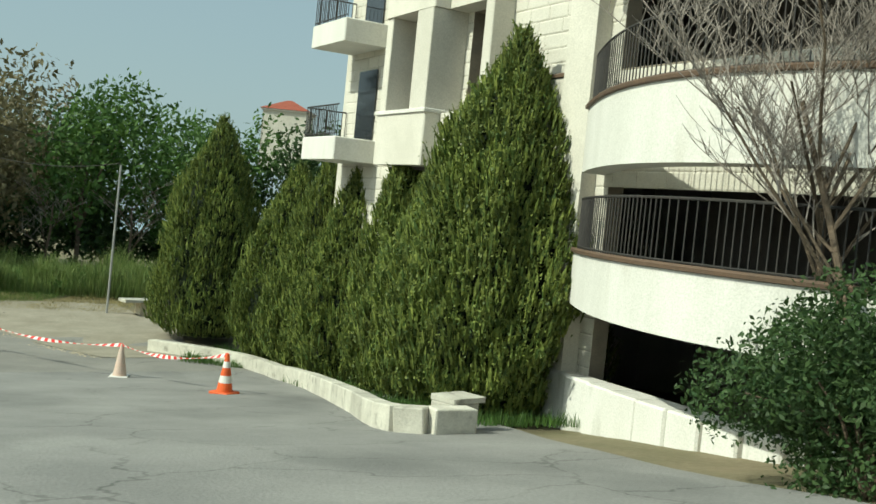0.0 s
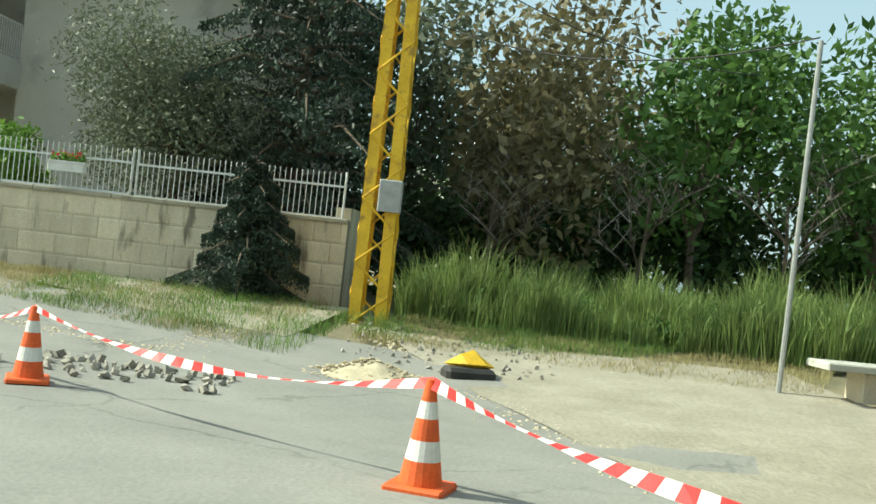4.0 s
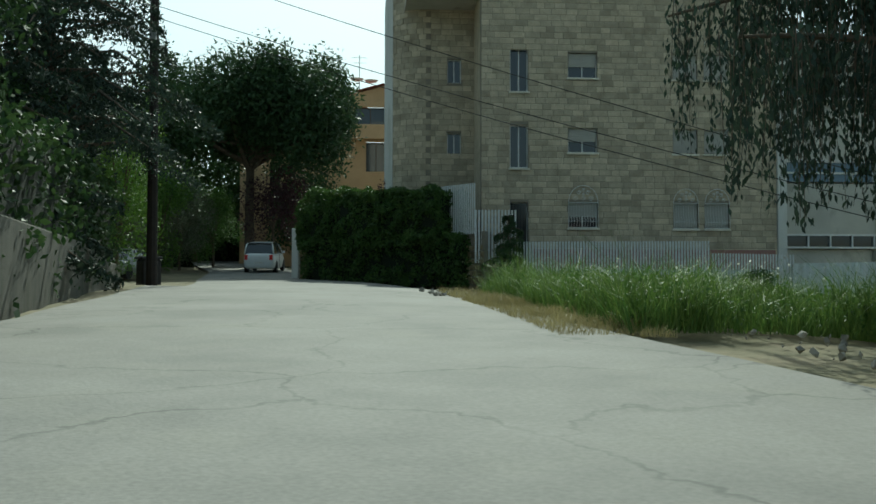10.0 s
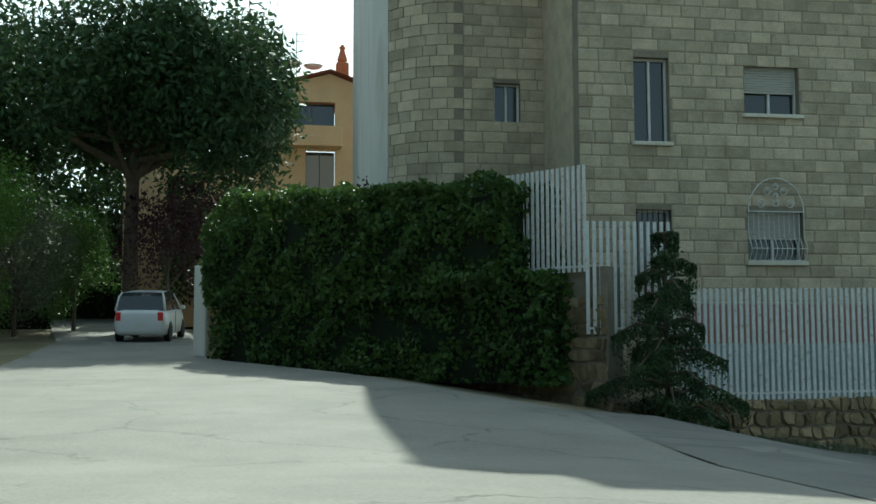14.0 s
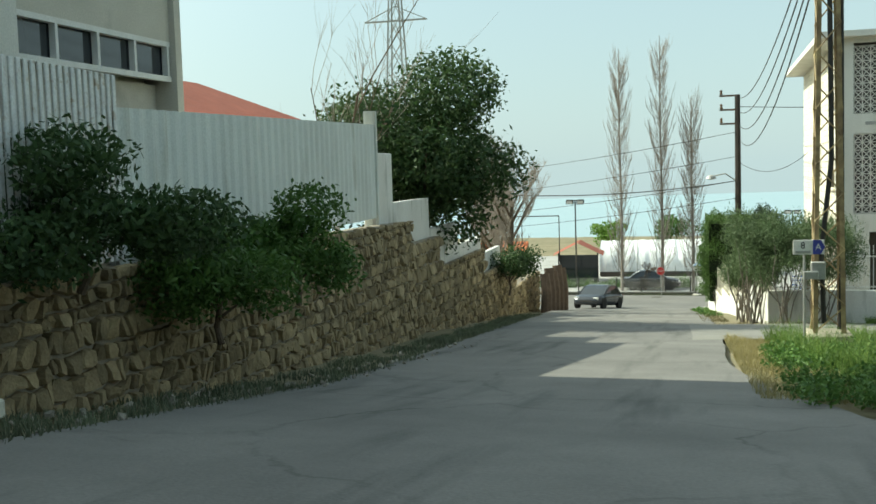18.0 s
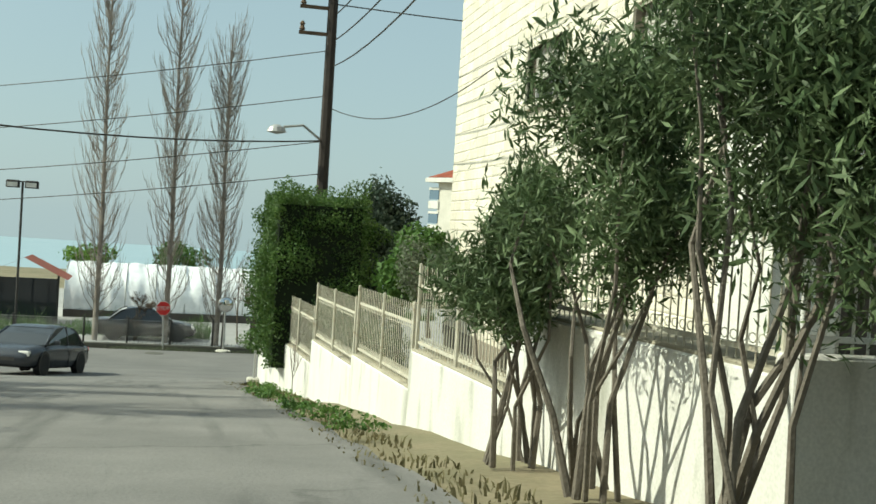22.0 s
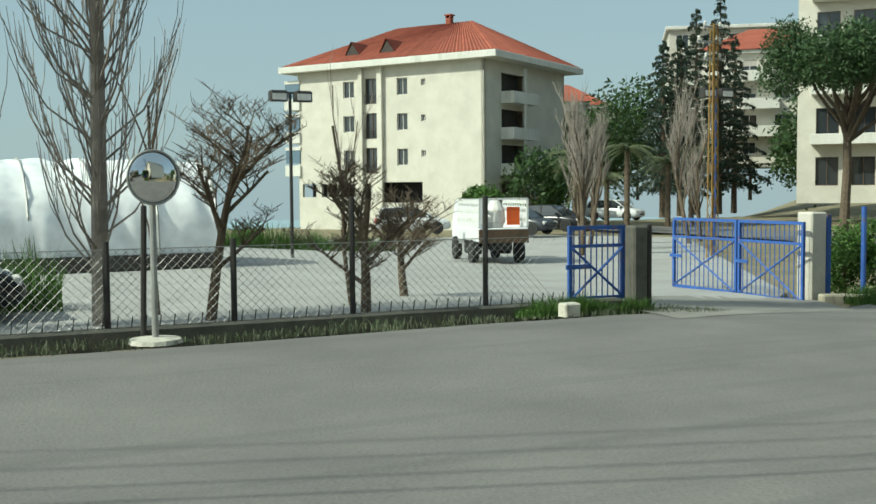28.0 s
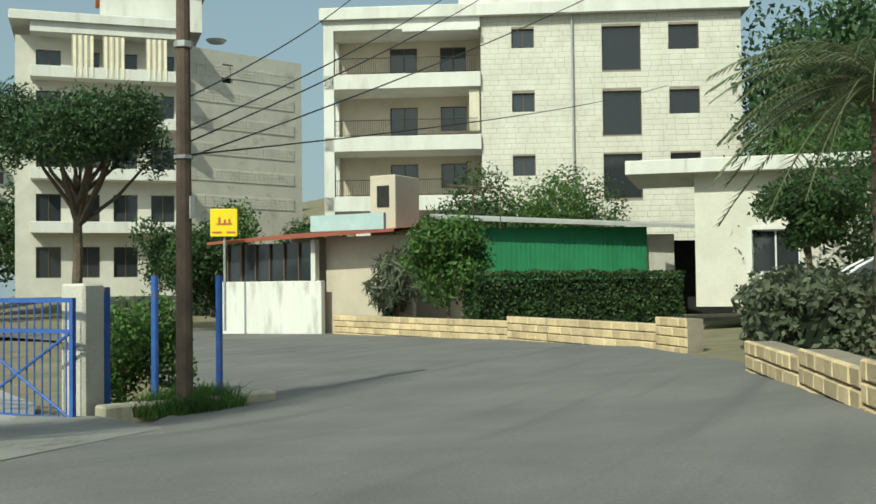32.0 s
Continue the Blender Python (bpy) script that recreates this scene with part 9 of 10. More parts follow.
cedar(4.5, -9.0, 11.5, 4.4, 200, "tall dark cedar leaning over the street", n=80, group="roadside trees")
hedge_box("hedge", -10, -10.4, land(-10, -9), 3, 18, 1.2, 1.5, "rough green hedge along the street", L_dark, 9000, 0.14, 201, 0.15)

hedge_box("hedge", -6.0, -9.3, -1.6, 8, 27, 1.5, 3.6, "overgrown dark hedge behind the roadside wall", L_dark, 36000, 0.16, 204, 0.4)
# downhill street
tree("tree", -16.3, 40.5, 7.2, 3.4, "dark broadleaf tree above the stepped wall", L_dark, 46000, 0.17, 0.14, 0.25, 20, 210, z=-4.6)
tree("shrub", -13.45, 16.8, 1.5, 1.3, "dark green bush leaning over the stone wall", L_dark, 16000, 0.09, 0.05, 0.05, 14, 211, category="shrub", z=-2.0)
tree("shrub", -13.3, 19.6, 1.75, 1.25, "dense green bush growing from the stone wall", L_mid, 12000, 0.09, 0.05, 0.05, 12, 212, category="shrub", z=-3.0)
tree("shrub", -13.2, 22.0, 1.6, 1.05, "dense green bush growing from the stone wall", L_mid, 9000, 0.09, 0.05, 0.05, 10, 213, category="shrub", z=-2.8)
tree("shrub", -15.2, 49.0, 2.2, 1.3, "dark green bush on the old wall", L_dark, 6000, 0.12, 0.05, 0.1, 10, 214, category="shrub", z=-6.0)
for i, (x, y, h) in enumerate(((-16.0, 53.5, 8.0), (-17.2, 57.5, 8.5), (-19, 62, 8.5))):
    bare_tree("bare_tree", x, y, h, "leafless grey tree behind the old stone wall", 220 + i, 0.5, 0.16, 4, 0.8, 7, group="bare trees by the street")
for i in range(2):
    bare_tree("bare_tree", -18.0 - i * 0.9, 36.2 + i * 1.2, 11.5, "thin leafless sapling behind the fence", 230 + i, 0.4, 0.06, 3, 0.5, 4)
# clump of old trunks at the wall end
for i in range(5):
    tk = thing("tree_stump", -15.0 + 0.1 * i, 57.2 + i * 0.7, land(-15, 58), 0, "thick old ivy-dark tree trunk beside the wall", "tree trunk", "old trunks")
    part("trunk", Geo().path([(0, 0, -0.3), (0.05, 0, 0.9), (-0.05, 0.1, 1.9 + 0.2 * (i % 2))], 0.3, 0.24, 9), M_wood, tk)


def oleander():
    rg = np.random.default_rng(240)
    for j, (x, y, h, r, lean) in enumerate(((-6.1, 47.1, 2.9, 0.75, -0.2), (-6.0, 45.2, 3.6, 1.05, -0.1), (-5.75, 43.3, 3.9, 1.25, 0.0), (-5.0, 42.5, 3.85, 1.45, 0.2), (-3.9, 42.5, 3.6, 1.5, 0.35))):
        t = thing("oleander", x, y, land(x, y) - 0.05, 0, "oleander bush with many thin bare stems and narrow leaves", "shrub", "oleanders by the white wall")
        blobs = clumped((lean * 0.5, 0, h * 0.68), (r, r, h * 0.34), 26, rg, 0.42)
        for i in range(10):
            b = blobs[i % len(blobs)]
            a = rg.uniform(0, 6.28)
            s = Vector((0.22 * math.cos(a), 0.22 * math.sin(a), 0))
            e = Vector(b[:3])
            mid = s.lerp(e, 0.55) + Vector((rg.uniform(-0.22, 0.22), rg.uniform(-0.22, 0.22), 0.05))
            part("stem", Geo().path([s, s.lerp(mid, 0.4) + Vector((rg.uniform(-0.12, 0.12), rg.uniform(-0.12, 0.12), 0.1)), mid, mid.lerp(e, 0.5) + Vector((rg.uniform(-0.15, 0.15), rg.uniform(-0.15, 0.15), 0)), e], rg.uniform(0.016, 0.038), 0.007, 6), M_stem, t)
        p, d = crown_points(blobs, 15500, rg, 0.15)
        part("foliage", quads_mesh("leaves", leaf_quads(p, d, 0.115, rg, 5.0, 0.8, 0.3, 0.5), 4, L_oleander), L_oleander, t)


M_stem = mat("grey_stem", (0.2, 0.175, 0.145), (0.12, 0.105, 0.085), 6, 0.95, 0.5)
oleander()
hedge_box("hedge", -5.1, 63.4, -8.2, 90, 4.6, 2.45, 4.3, "tall overgrown dark green hedge on the corner", L_ivy, 130000, 0.068, 250, 0.42)
tree("tree", -4.55, 65.6, 4.5, 1.05, "dark conifer inside the hedge", L_cedar, 22000, 0.12, 0.12, 0.05, 14, 251, z=-7.6)
tree("tree", -6.75, 64.9, 4.2, 1.25, "leafy overgrowth on the corner hedge", L_ivy, 52000, 0.066, 0.08, 0.1, 26, 255, z=-8.3, spread=0.45)
hedge_box("hedge", -5.35, 55.4, -7.8, 94.7, 7.4, 0.6, 1.3, "green climbing shrubs behind the iron fence", L_dark, 16000, 0.06, 256, 0.22)
tree("tree", -4.3, 59.6, 2.2, 1.0, "green shrub behind the iron fence", L_mid, 8000, 0.14, 0.06, 0.15, 12, 252, z=-6.8)
tree("tree", -5.2, 56.4, 1.6, 0.55, "pale green climbing rose behind the fence", L_olive, 2200, 0.075, 0.05, 0.2, 12, 253, z=-6.3)
tree("shrub", -6.0, 70.4, 1.12, 0.85, "bright green corner bush below the notice board", L_bright, 42000, 0.04, 0.03, 0.0, 18, 254, category="shrub", z=-9.55, spread=0.6)
grass("grass", [[(-7.5, 44), (-6.6, 44), (-7.5, 67.5), (-8.5, 67.5)], [(-7.0, 41), (-2, 42.6), (-2, 43.4), (-6.4, 43.5)]], 2400, 0.09, "weeds and dead leaves along the white wall", L_brown, 12, 0.012, 1.0)
grass("grass", [[(-2.4, 42.5), (6.5, 42.9), (6.5, 43.4), (-2.4, 43.2)]], 9000, 0.34, "green grass along the foot of the driveway wall", L_meadow, 16, 0.005, 1.0)
grass("grass", [[(-24, 86.5), (-8.8, 86.0), (-8.8, 87.6), (-24, 88)], [(-3.5, 110), (6, 108), (7, 110), (-3, 112)]], 9000, 0.75, "rank green weeds along the yard edge", L_mid, 14, 0.014)
for x, y, h, s in ((-13.6, 84.0, 17.6, 260), (-10.7, 83.9, 18.3, 261), (-8.55, 83.6, 13.9, 262)):
    poplar(x, y, h, s)
for i, (x, y, h) in enumerate(((-7.1, 83.4, 3.5), (-4.9, 83.0, 2.9), (-12.0, 84.6, 2.6), (-3.2, 85.5, 2.2))):
    bare_tree("bare_tree", x, y, h, "small gnarled leafless tree behind the fence", 270 + i, 0.65, 0.085, 4, 0.45, 6, material=M_bark, fork=0.2, group="gnarled fence trees")
for i, (x, y, h) in enumerate(((-7.6, 84.6, 5.2), (-4.6, 84.4, 4.8))):
    bare_tree("sapling", x, y, h, "thin upright leafless sapling", 280 + i, 0.2, 0.04, 3, 1.0, 3, category="tree")
grass("grass", [[(-3.2, 81.3), (-0.9, 81.4), (-0.8, 82.0), (-3.2, 81.9)], [(4.9, 82.6), (6.3, 82.5), (6.6, 83.6), (5.0, 83.6)]], 5000, 0.3, "rank green weeds beside the gateway", L_mid, 15, 0.008, 0.9)
grass("grass", [[(-13, 80.9), (1.0, 81.0), (1.2, 81.9), (-13, 81.7)], [(5.2, 82.6), (7.2, 83.0), (7.6, 84.6), (5.4, 84.2)]], 4000, 0.12, "tufts of grass along the kerb", L_olive, 13, 0.008, 0.9)
tree("shrub", 6.6, 84.9, 2.0, 0.95, "soft grey-green shrub by the utility pole", L_mid, 9000, 0.09, 0.04, 0.05, 10, 290, category="shrub", z=-10.6)
for i, (x, y, h) in enumerate(((10.5, 101, 6.2), (12.5, 104, 6.6), (15.5, 108, 6.4), (19.5, 106, 6.8), (22.5, 109, 6.6))):
    bare_tree("bare_tree", x, y, h, "leafless pollarded roadside tree with pale upright twigs", 300 + i, 0.3, 0.12, 3, 1.0, 7, group="bare roadside trees", z=-10.9)
for i, (x, y, h, r) in enumerate(((35.7, 129.3, 12.6, 3.0), (39.2, 131.8, 13.4, 3.2), (42.5, 134.1, 16.0, 3.6), (45.2, 134.5, 17.6, 3.2), (48.0, 136.0, 14.4, 3.2))):
    cedar(x, y, h, r, 310 + i, "tall dark conifer beyond the yard", n=72, z=-10.3, low=0.14, trunk=0.25, group="tall conifers", fine=0.85)
for i, (x, y, h, r, lf) in enumerate(((19.5, 126, 3.4, 1.5, L_mid), (26, 131, 6, 2.6, L_dark), (29, 133, 5, 2.2, L_mid), (17, 119, 2.0, 1.4, L_bright), (-12, 128, 4.5, 2.4, L_mid), (-19, 130, 4, 2.2, L_bright))):
    tree("tree", x, y, h, r, "leafy green tree behind the yard", lf, 4500, 0.26, 0.1, 0.15, 12, 320 + i, z=-11, group="trees behind the yard")
for i, (x, y, h, r, lf) in enumerate(((34.5, 103.2, 5.6, 2.4, L_mid), (30.2, 101.6, 4.6, 2.0, L_dark), (41, 93, 7.0, 3.0, L_dark), (45, 91, 7.2, 3.0, L_mid), (49, 90, 7.4, 3.0, L_dark), (37.5, 99, 4.6, 2.0, L_dark), (30.5, 77.5, 4.6, 1.7, L_dark), (28, 74, 7, 3, L_dark), (34, 76, 7.5, 3.4, L_mid))):
    tree("tree", x, y, h, r, "garden tree with dense green leaves", lf, 13000, 0.19, 0.12, 0.12, 16, 340 + i, z=-10.2, group="garden trees by the bend")
for i, (x, y, h, r) in enumerate(((46, 158, 11, 4), (52, 160, 12, 4), (58, 163, 13, 4.5), (38, 152, 8, 3.5), (64, 152, 14, 4.5), (70, 150, 15, 5), (60, 140, 11, 4))):
    tree("tree", x, y, h, r, "dark distant tree up the road", L_dark, 9000, 0.4, 0.2, 0.1, 20, 500 + i, z=-9.5, group="distant trees up the road")
plain_block(45, 175, -8, -45, 14, 10, 8.5, 3, "pale distant apartment house with an orange roof", M_white_stone, 57, "hip", True)
plain_block(66, 168, -6, -35, 15, 10, 16, 5, "grey distant apartment house above the trees", M_grey_plaster, 58, "flat", True)
tree("citrus_tree", 25.2, 87.4, 4.0, 1.45, "glossy green citrus tree by the stone wall", L_mid, 9000, 0.16, 0.09, 0.25, 12, 360, z=-10.3)
tree("shrub", 27.3, 90.2, 3.0, 1.3, "spiky grey-green yucca clump", L_olive, 3500, 0.4, 0.08, 0.05, 6, 361, category="shrub", z=-10.3, aspect=8)
hedge_box("hedge", 24.0, 86.0, -10.25, -50, 7.2, 1.5, 1.75, "clipped dark green garden hedge behind the stone wall", L_dark, 22000, 0.1, 362, 0.08)
hedge_box("shrub_row", 9.8, 74.7, -10.0, 8, 5.0, 1.4, 1.1, "soft grey-green lavender bushes behind the stone wall", L_olive, 16000, 0.12, 363, 0.25)
tree("shrub", 9.5, 73.0, 2.9, 1.6, "tall leafy bush beside the driveway", L_mid, 9000, 0.12, 0.05, 0.05, 12, 364, category="shrub", z=-9.6)


def palm(x, y, z, h, seed, label, fl=2.4, n=26):
    rg = np.random.default_rng(seed)
    t = thing("palm_tree", x, y, z, 0, label, "tree", "palms")
    g = Geo()
    for i in range(10):
        g.tube((0, 0, h * i / 10), (0, 0, h * (i + 1) / 10), 0.19, 0.15, 9)
    part("trunk", g, M_bark, t)
    quads = []
    st = Geo()
    for i in range(n):
        a = i * 2.4
        el = rg.uniform(-0.3, 1.2)
        d = np.array([math.cos(a), math.sin(a), 0])
        pts = [np.array([0, 0, h]) + d * fl * s * math.cos(el * (1 - s)) + np.array([0, 0, fl * (math.sin(el) * s - 0.75 * s * s)]) for s in np.linspace(0, 1, 9)]
        st.path([tuple(p) for p in pts], 0.02, 0.006, 4)
        perp = np.array([-d[1], d[0], 0])
        for k in range(1, 33):
            s = k / 33 * 8
            j = min(7, int(s))
            c = pts[j] + (pts[j + 1] - pts[j]) * (s - j)
            for sg_ in (-1, 1):
                l = 0.42 * math.sin(math.pi * min(0.95, 0.2 + k / 33 * 0.75))
                tip = c + perp * sg_ * l + d * 0.16 + np.array([0, 0, -0.14])
                w = d * 0.018
                quads.append([c - w, c + w, (c + tip) / 2 + w, tip])
    part("crown", quads_mesh("fronds", np.array(quads), 4, L_palm), L_palm, t)
    part("stalk", st, L_palm, t)


for i, (x, y, h) in enumerate(((25.6, 119.4, 4.6), (28.7, 119.6, 3.8), (31.0, 120.3, 4.4), (24.0, 122.5, 4.2))):
    palm(x, y, -10.6, h, 380 + i, "dark roadside palm with a thick trunk", 1.7, 22)
palm(11.6, 74.4, -9.9, 4.1, 370, "palm with drooping grey-green fronds over the garden", 2.6, 52)
for i, (x, y, h) in enumerate(((57, 79, 15), (53.5, 77, 13.5), (49, 75, 13), (45, 73, 12.5), (41, 71, 12), (69, 79, 17), (64, 75, 16))):
    tree("tree", x, y, h, 4.6, "dark pine on the slope above the garden", L_pine, 9000, 0.36, 0.2, 0.1, 22, 480 + i, z=-8.0, group="slope trees above the garden")
tree("shrub", 14.2, 75.2, 1.35, 1.3, "grey-green bush beside the garden drive", L_olive, 12000, 0.12, 0.05, 0.05, 12, 495, category="shrub", z=-9.9)
tree("tree", 24.5, 76.4, 4.0, 1.5, "dark leafy tree in front of the cream house", L_dark, 14000, 0.14, 0.1, 0.5, 14, 496, z=-9.9)
for i, (x, y) in enumerate(((25, 122), (28, 125))):
    palm(x, y, -10.9, 3.2, 372 + i, "small palm beside the far road", 1.8, 18)


# ---------------------------------------------------------------- vehicles
def wheel(parent, x, y, r, w, side):
    tyre = part("wheel", Geo().lathe([(r * 0.62, 0), (r * 0.96, 0.0), (r, 0.03), (r, w - 0.03), (r * 0.96, w), (r * 0.62, w)], 20), M_rubber, parent)
    tyre.matrix_basis = pose(x, y, r, -90 * side, 0, 0)
    part("rim", Geo().lathe([(0.03, w * 0.75), (r * 0.2, w * 0.9), (r * 0.6, w * 0.8), (r * 0.63, w * 0.2)], 14), M_galv, tyre)


def car(x, y, rz, paint, label, length=4.2, width=1.72, height=1.48, hatch=True, z=None):
    """A car along local x, nose towards +x."""
    t = thing("car", x, y, (land(x, y) if z is None else z), rz, label, "car")
    l, w, h = length, width, height
    cx, cy = math.cos(radians(rz)), math.sin(radians(rz))
    if z is None:
        rise = land(x + cx * 1.3, y + cy * 1.3) - land(x - cx * 1.3, y - cy * 1.3)
        t.matrix_world = pose(x, y, land(x, y) + 0.01, 0, -math.degrees(math.atan2(rise, 2.6)), rz)
    belt = h * 0.62
    # lower body: position, half width, bottom, top
    st = [(-0.5, 0.74, 0.4, 0.86), (-0.492, 0.86, 0.3, 0.95), (-0.47, 0.93, 0.24, 0.99), (-0.36, 0.99, 0.2, 1.0), (-0.1, 1.0, 0.19, 1.0), (0.15, 1.0, 0.19, 0.99), (0.26, 0.99, 0.19, 0.96), (0.36, 0.97, 0.2, 0.9), (0.44, 0.92, 0.24, 0.81), (0.48, 0.83, 0.28, 0.72), (0.5, 0.7, 0.36, 0.6)]
    v, f = [], []
    n = 12
    for sx, k, b, tp_ in st:
        hw, top = w / 2 * k, belt * tp_
        half = [(0.82, b), (0.95, b + 0.06), (1.0, b + (top - b) * 0.45), (0.985, b + (top - b) * 0.75), (0.93, top - 0.015), (0.62, top + 0.025)]
        v += [(sx * l, -hw * q, zz) for q, zz in half] + [(sx * l, hw * q, zz) for q, zz in half[::-1]]
    for i in range(len(st) - 1):
        for j in range(n):
            p, q = i * n + j, i * n + (j + 1) % n
            f.append((p, q, q + n, p + n))
    f += [tuple(range(n - 1, -1, -1)), tuple(range(len(v) - n, len(v)))]
    part("body", Geo().add(v, f), paint, t, smooth=True)
    rear = -0.455 if hatch else -0.36
    line = [(rear, belt * 0.99, 0.92), (rear + (0.04 if hatch else 0.11), belt + (h - belt) * 0.72, 0.83), (rear + (0.08 if hatch else 0.17), h * 0.965, 0.76), (-0.1, h, 0.74), (0.03, h * 0.985, 0.74), (0.09, h * 0.93, 0.77), (0.17, belt + (h - belt) * 0.5, 0.84), (0.27, belt * 0.97, 0.92)]
    gv, gf = [], []
    for sx, sz, k in line:
        gv += [(sx * l, -w / 2 * k, sz), (sx * l, -w / 2 * k * 0.6, sz + 0.012), (sx * l, w / 2 * k * 0.6, sz + 0.012), (sx * l, w / 2 * k, sz)]
    for i in range(len(line) - 1):
        for j in range(3):
            gf.append((4 * i + j, 4 * i + 4 + j, 4 * i + 5 + j, 4 * i + 1 + j))
    gf += [tuple(4 * i for i in range(len(line)))[::-1], tuple(4 * i + 3 for i in range(len(line)))]
    part("cabin_glass", Geo().add(gv, gf), M_glass, t)
    rv, rf = [], []
    for sx, sz, k in line[2:6]:
        rv += [(sx * l, -w / 2 * k - 0.004, sz - 0.05), (sx * l, -w / 2 * k * 0.92, sz + 0.01), (sx * l, -w / 2 * k * 0.5, sz + 0.024), (sx * l, w / 2 * k * 0.5, sz + 0.024), (sx * l, w / 2 * k * 0.92, sz + 0.01), (sx * l, w / 2 * k + 0.004, sz - 0.05)]
    for i in range(3):
        for j in range(5):
            rf.append((6 * i + j, 6 * i + 6 + j, 6 * i + 7 + j, 6 * i + 1 + j))
    part("roof", Geo().add(rv, rf), paint, t, smooth=True)
    for s in (-1, 1):
        for chain in (line[:3], line[5:][::-1]):
            part("roof_pillar", Geo().path([(sx * l, s * (w / 2 * k - 0.01), sz) for sx, sz, k in chain], 0.045, 0.035, 6), paint, t, smooth=True)
        part("roof_pillar", Geo().tube((-0.08 * l, s * w / 2 * 0.925, belt), (-0.1 * l, s * w / 2 * 0.745, h - 0.01), 0.03, n=6), M_black, t)
        part("wing_mirror", Geo().cbox(l * 0.16, l * 0.2, s * w * 0.54 - 0.08, s * w * 0.54 + 0.08, belt, belt + 0.13, 0.03), paint, t)
        part("headlight", Geo().cbox(l * 0.425, l * 0.482, s * w * 0.33 - 0.16, s * w * 0.33 + 0.16, belt * 0.62, belt * 0.78, 0.03), M_white_plastic, t)
        part("tail_light", Geo().cbox(-l * 0.502, -l * 0.45, s * w * 0.38 - 0.1, s * w * 0.38 + 0.1, belt * 0.68, belt * 0.95, 0.03), M_red, t)
        part("door_line", Geo().box(-l * 0.085, -l * 0.08, s * w * 0.5 - 0.008, s * w * 0.5 + 0.004, 0.3, belt * 0.95), M_black, t)
        for sx in (-l * 0.3, l * 0.31):
            arch = part("wheel_arch", Geo().lathe([(0.36, 0), (0.36, 0.02)], 20), M_black, t)
            arch.matrix_basis = pose(sx, s * (w / 2 - 0.013), 0.33, -90 * s, 0, 0)
            wheel(t, sx, s * (w / 2 - 0.2), 0.31, 0.212, s)
    part("grille", Geo().box(l * 0.49, l * 0.503, -w * 0.22, w * 0.22, 0.4, 0.5), M_black, t)
    part("number_plate", Geo().box(-l / 2 - 0.012, -l / 2 + 0.0, -0.26, 0.26, 0.52, 0.63), M_white_plastic, t)
    return t


car(2.7, 40.4, 12, M_car_white, "white hatchback parked by the driveway wall", hatch=True)
car(-13.8, 69.6, -104, M_car_dark, "dark grey saloon car turning at the junction", 4.5, 1.76, 1.4, hatch=False)
car(-11.6, 85.2, 4, M_car_black, "black car parked behind the fence", 4.3, 1.75, 1.4, hatch=False)
car(-33.6, -5.5, 176, M_car_white, "silver-white off-road car parked in the lane", 4.5, 1.85, 1.75, hatch=True)
car(-23.2, -11.3, 165, M_car_silver, "silver saloon car parked at the roadside", 4.4, 1.75, 1.42, hatch=False)
for i, (x, y, rz, pm, lab) in enumerate(((17.5, 118, -60, M_car_dark, "dark car parked beyond the yard"), (21.5, 121, -60, M_car_black, "black car parked beyond the yard"), (13, 122, -20, M_car_white, "pale car parked below the apartment building"), (33.5, 132, -60, M_car_white, "pale car parked up the road"), (20.5, 74.4, 100, M_car_white, "white car parked in the garden drive"))):
    car(x, y, rz, pm, lab, z=-10.7 if i < 3 else (-10.6 if i == 3 else -9.75))


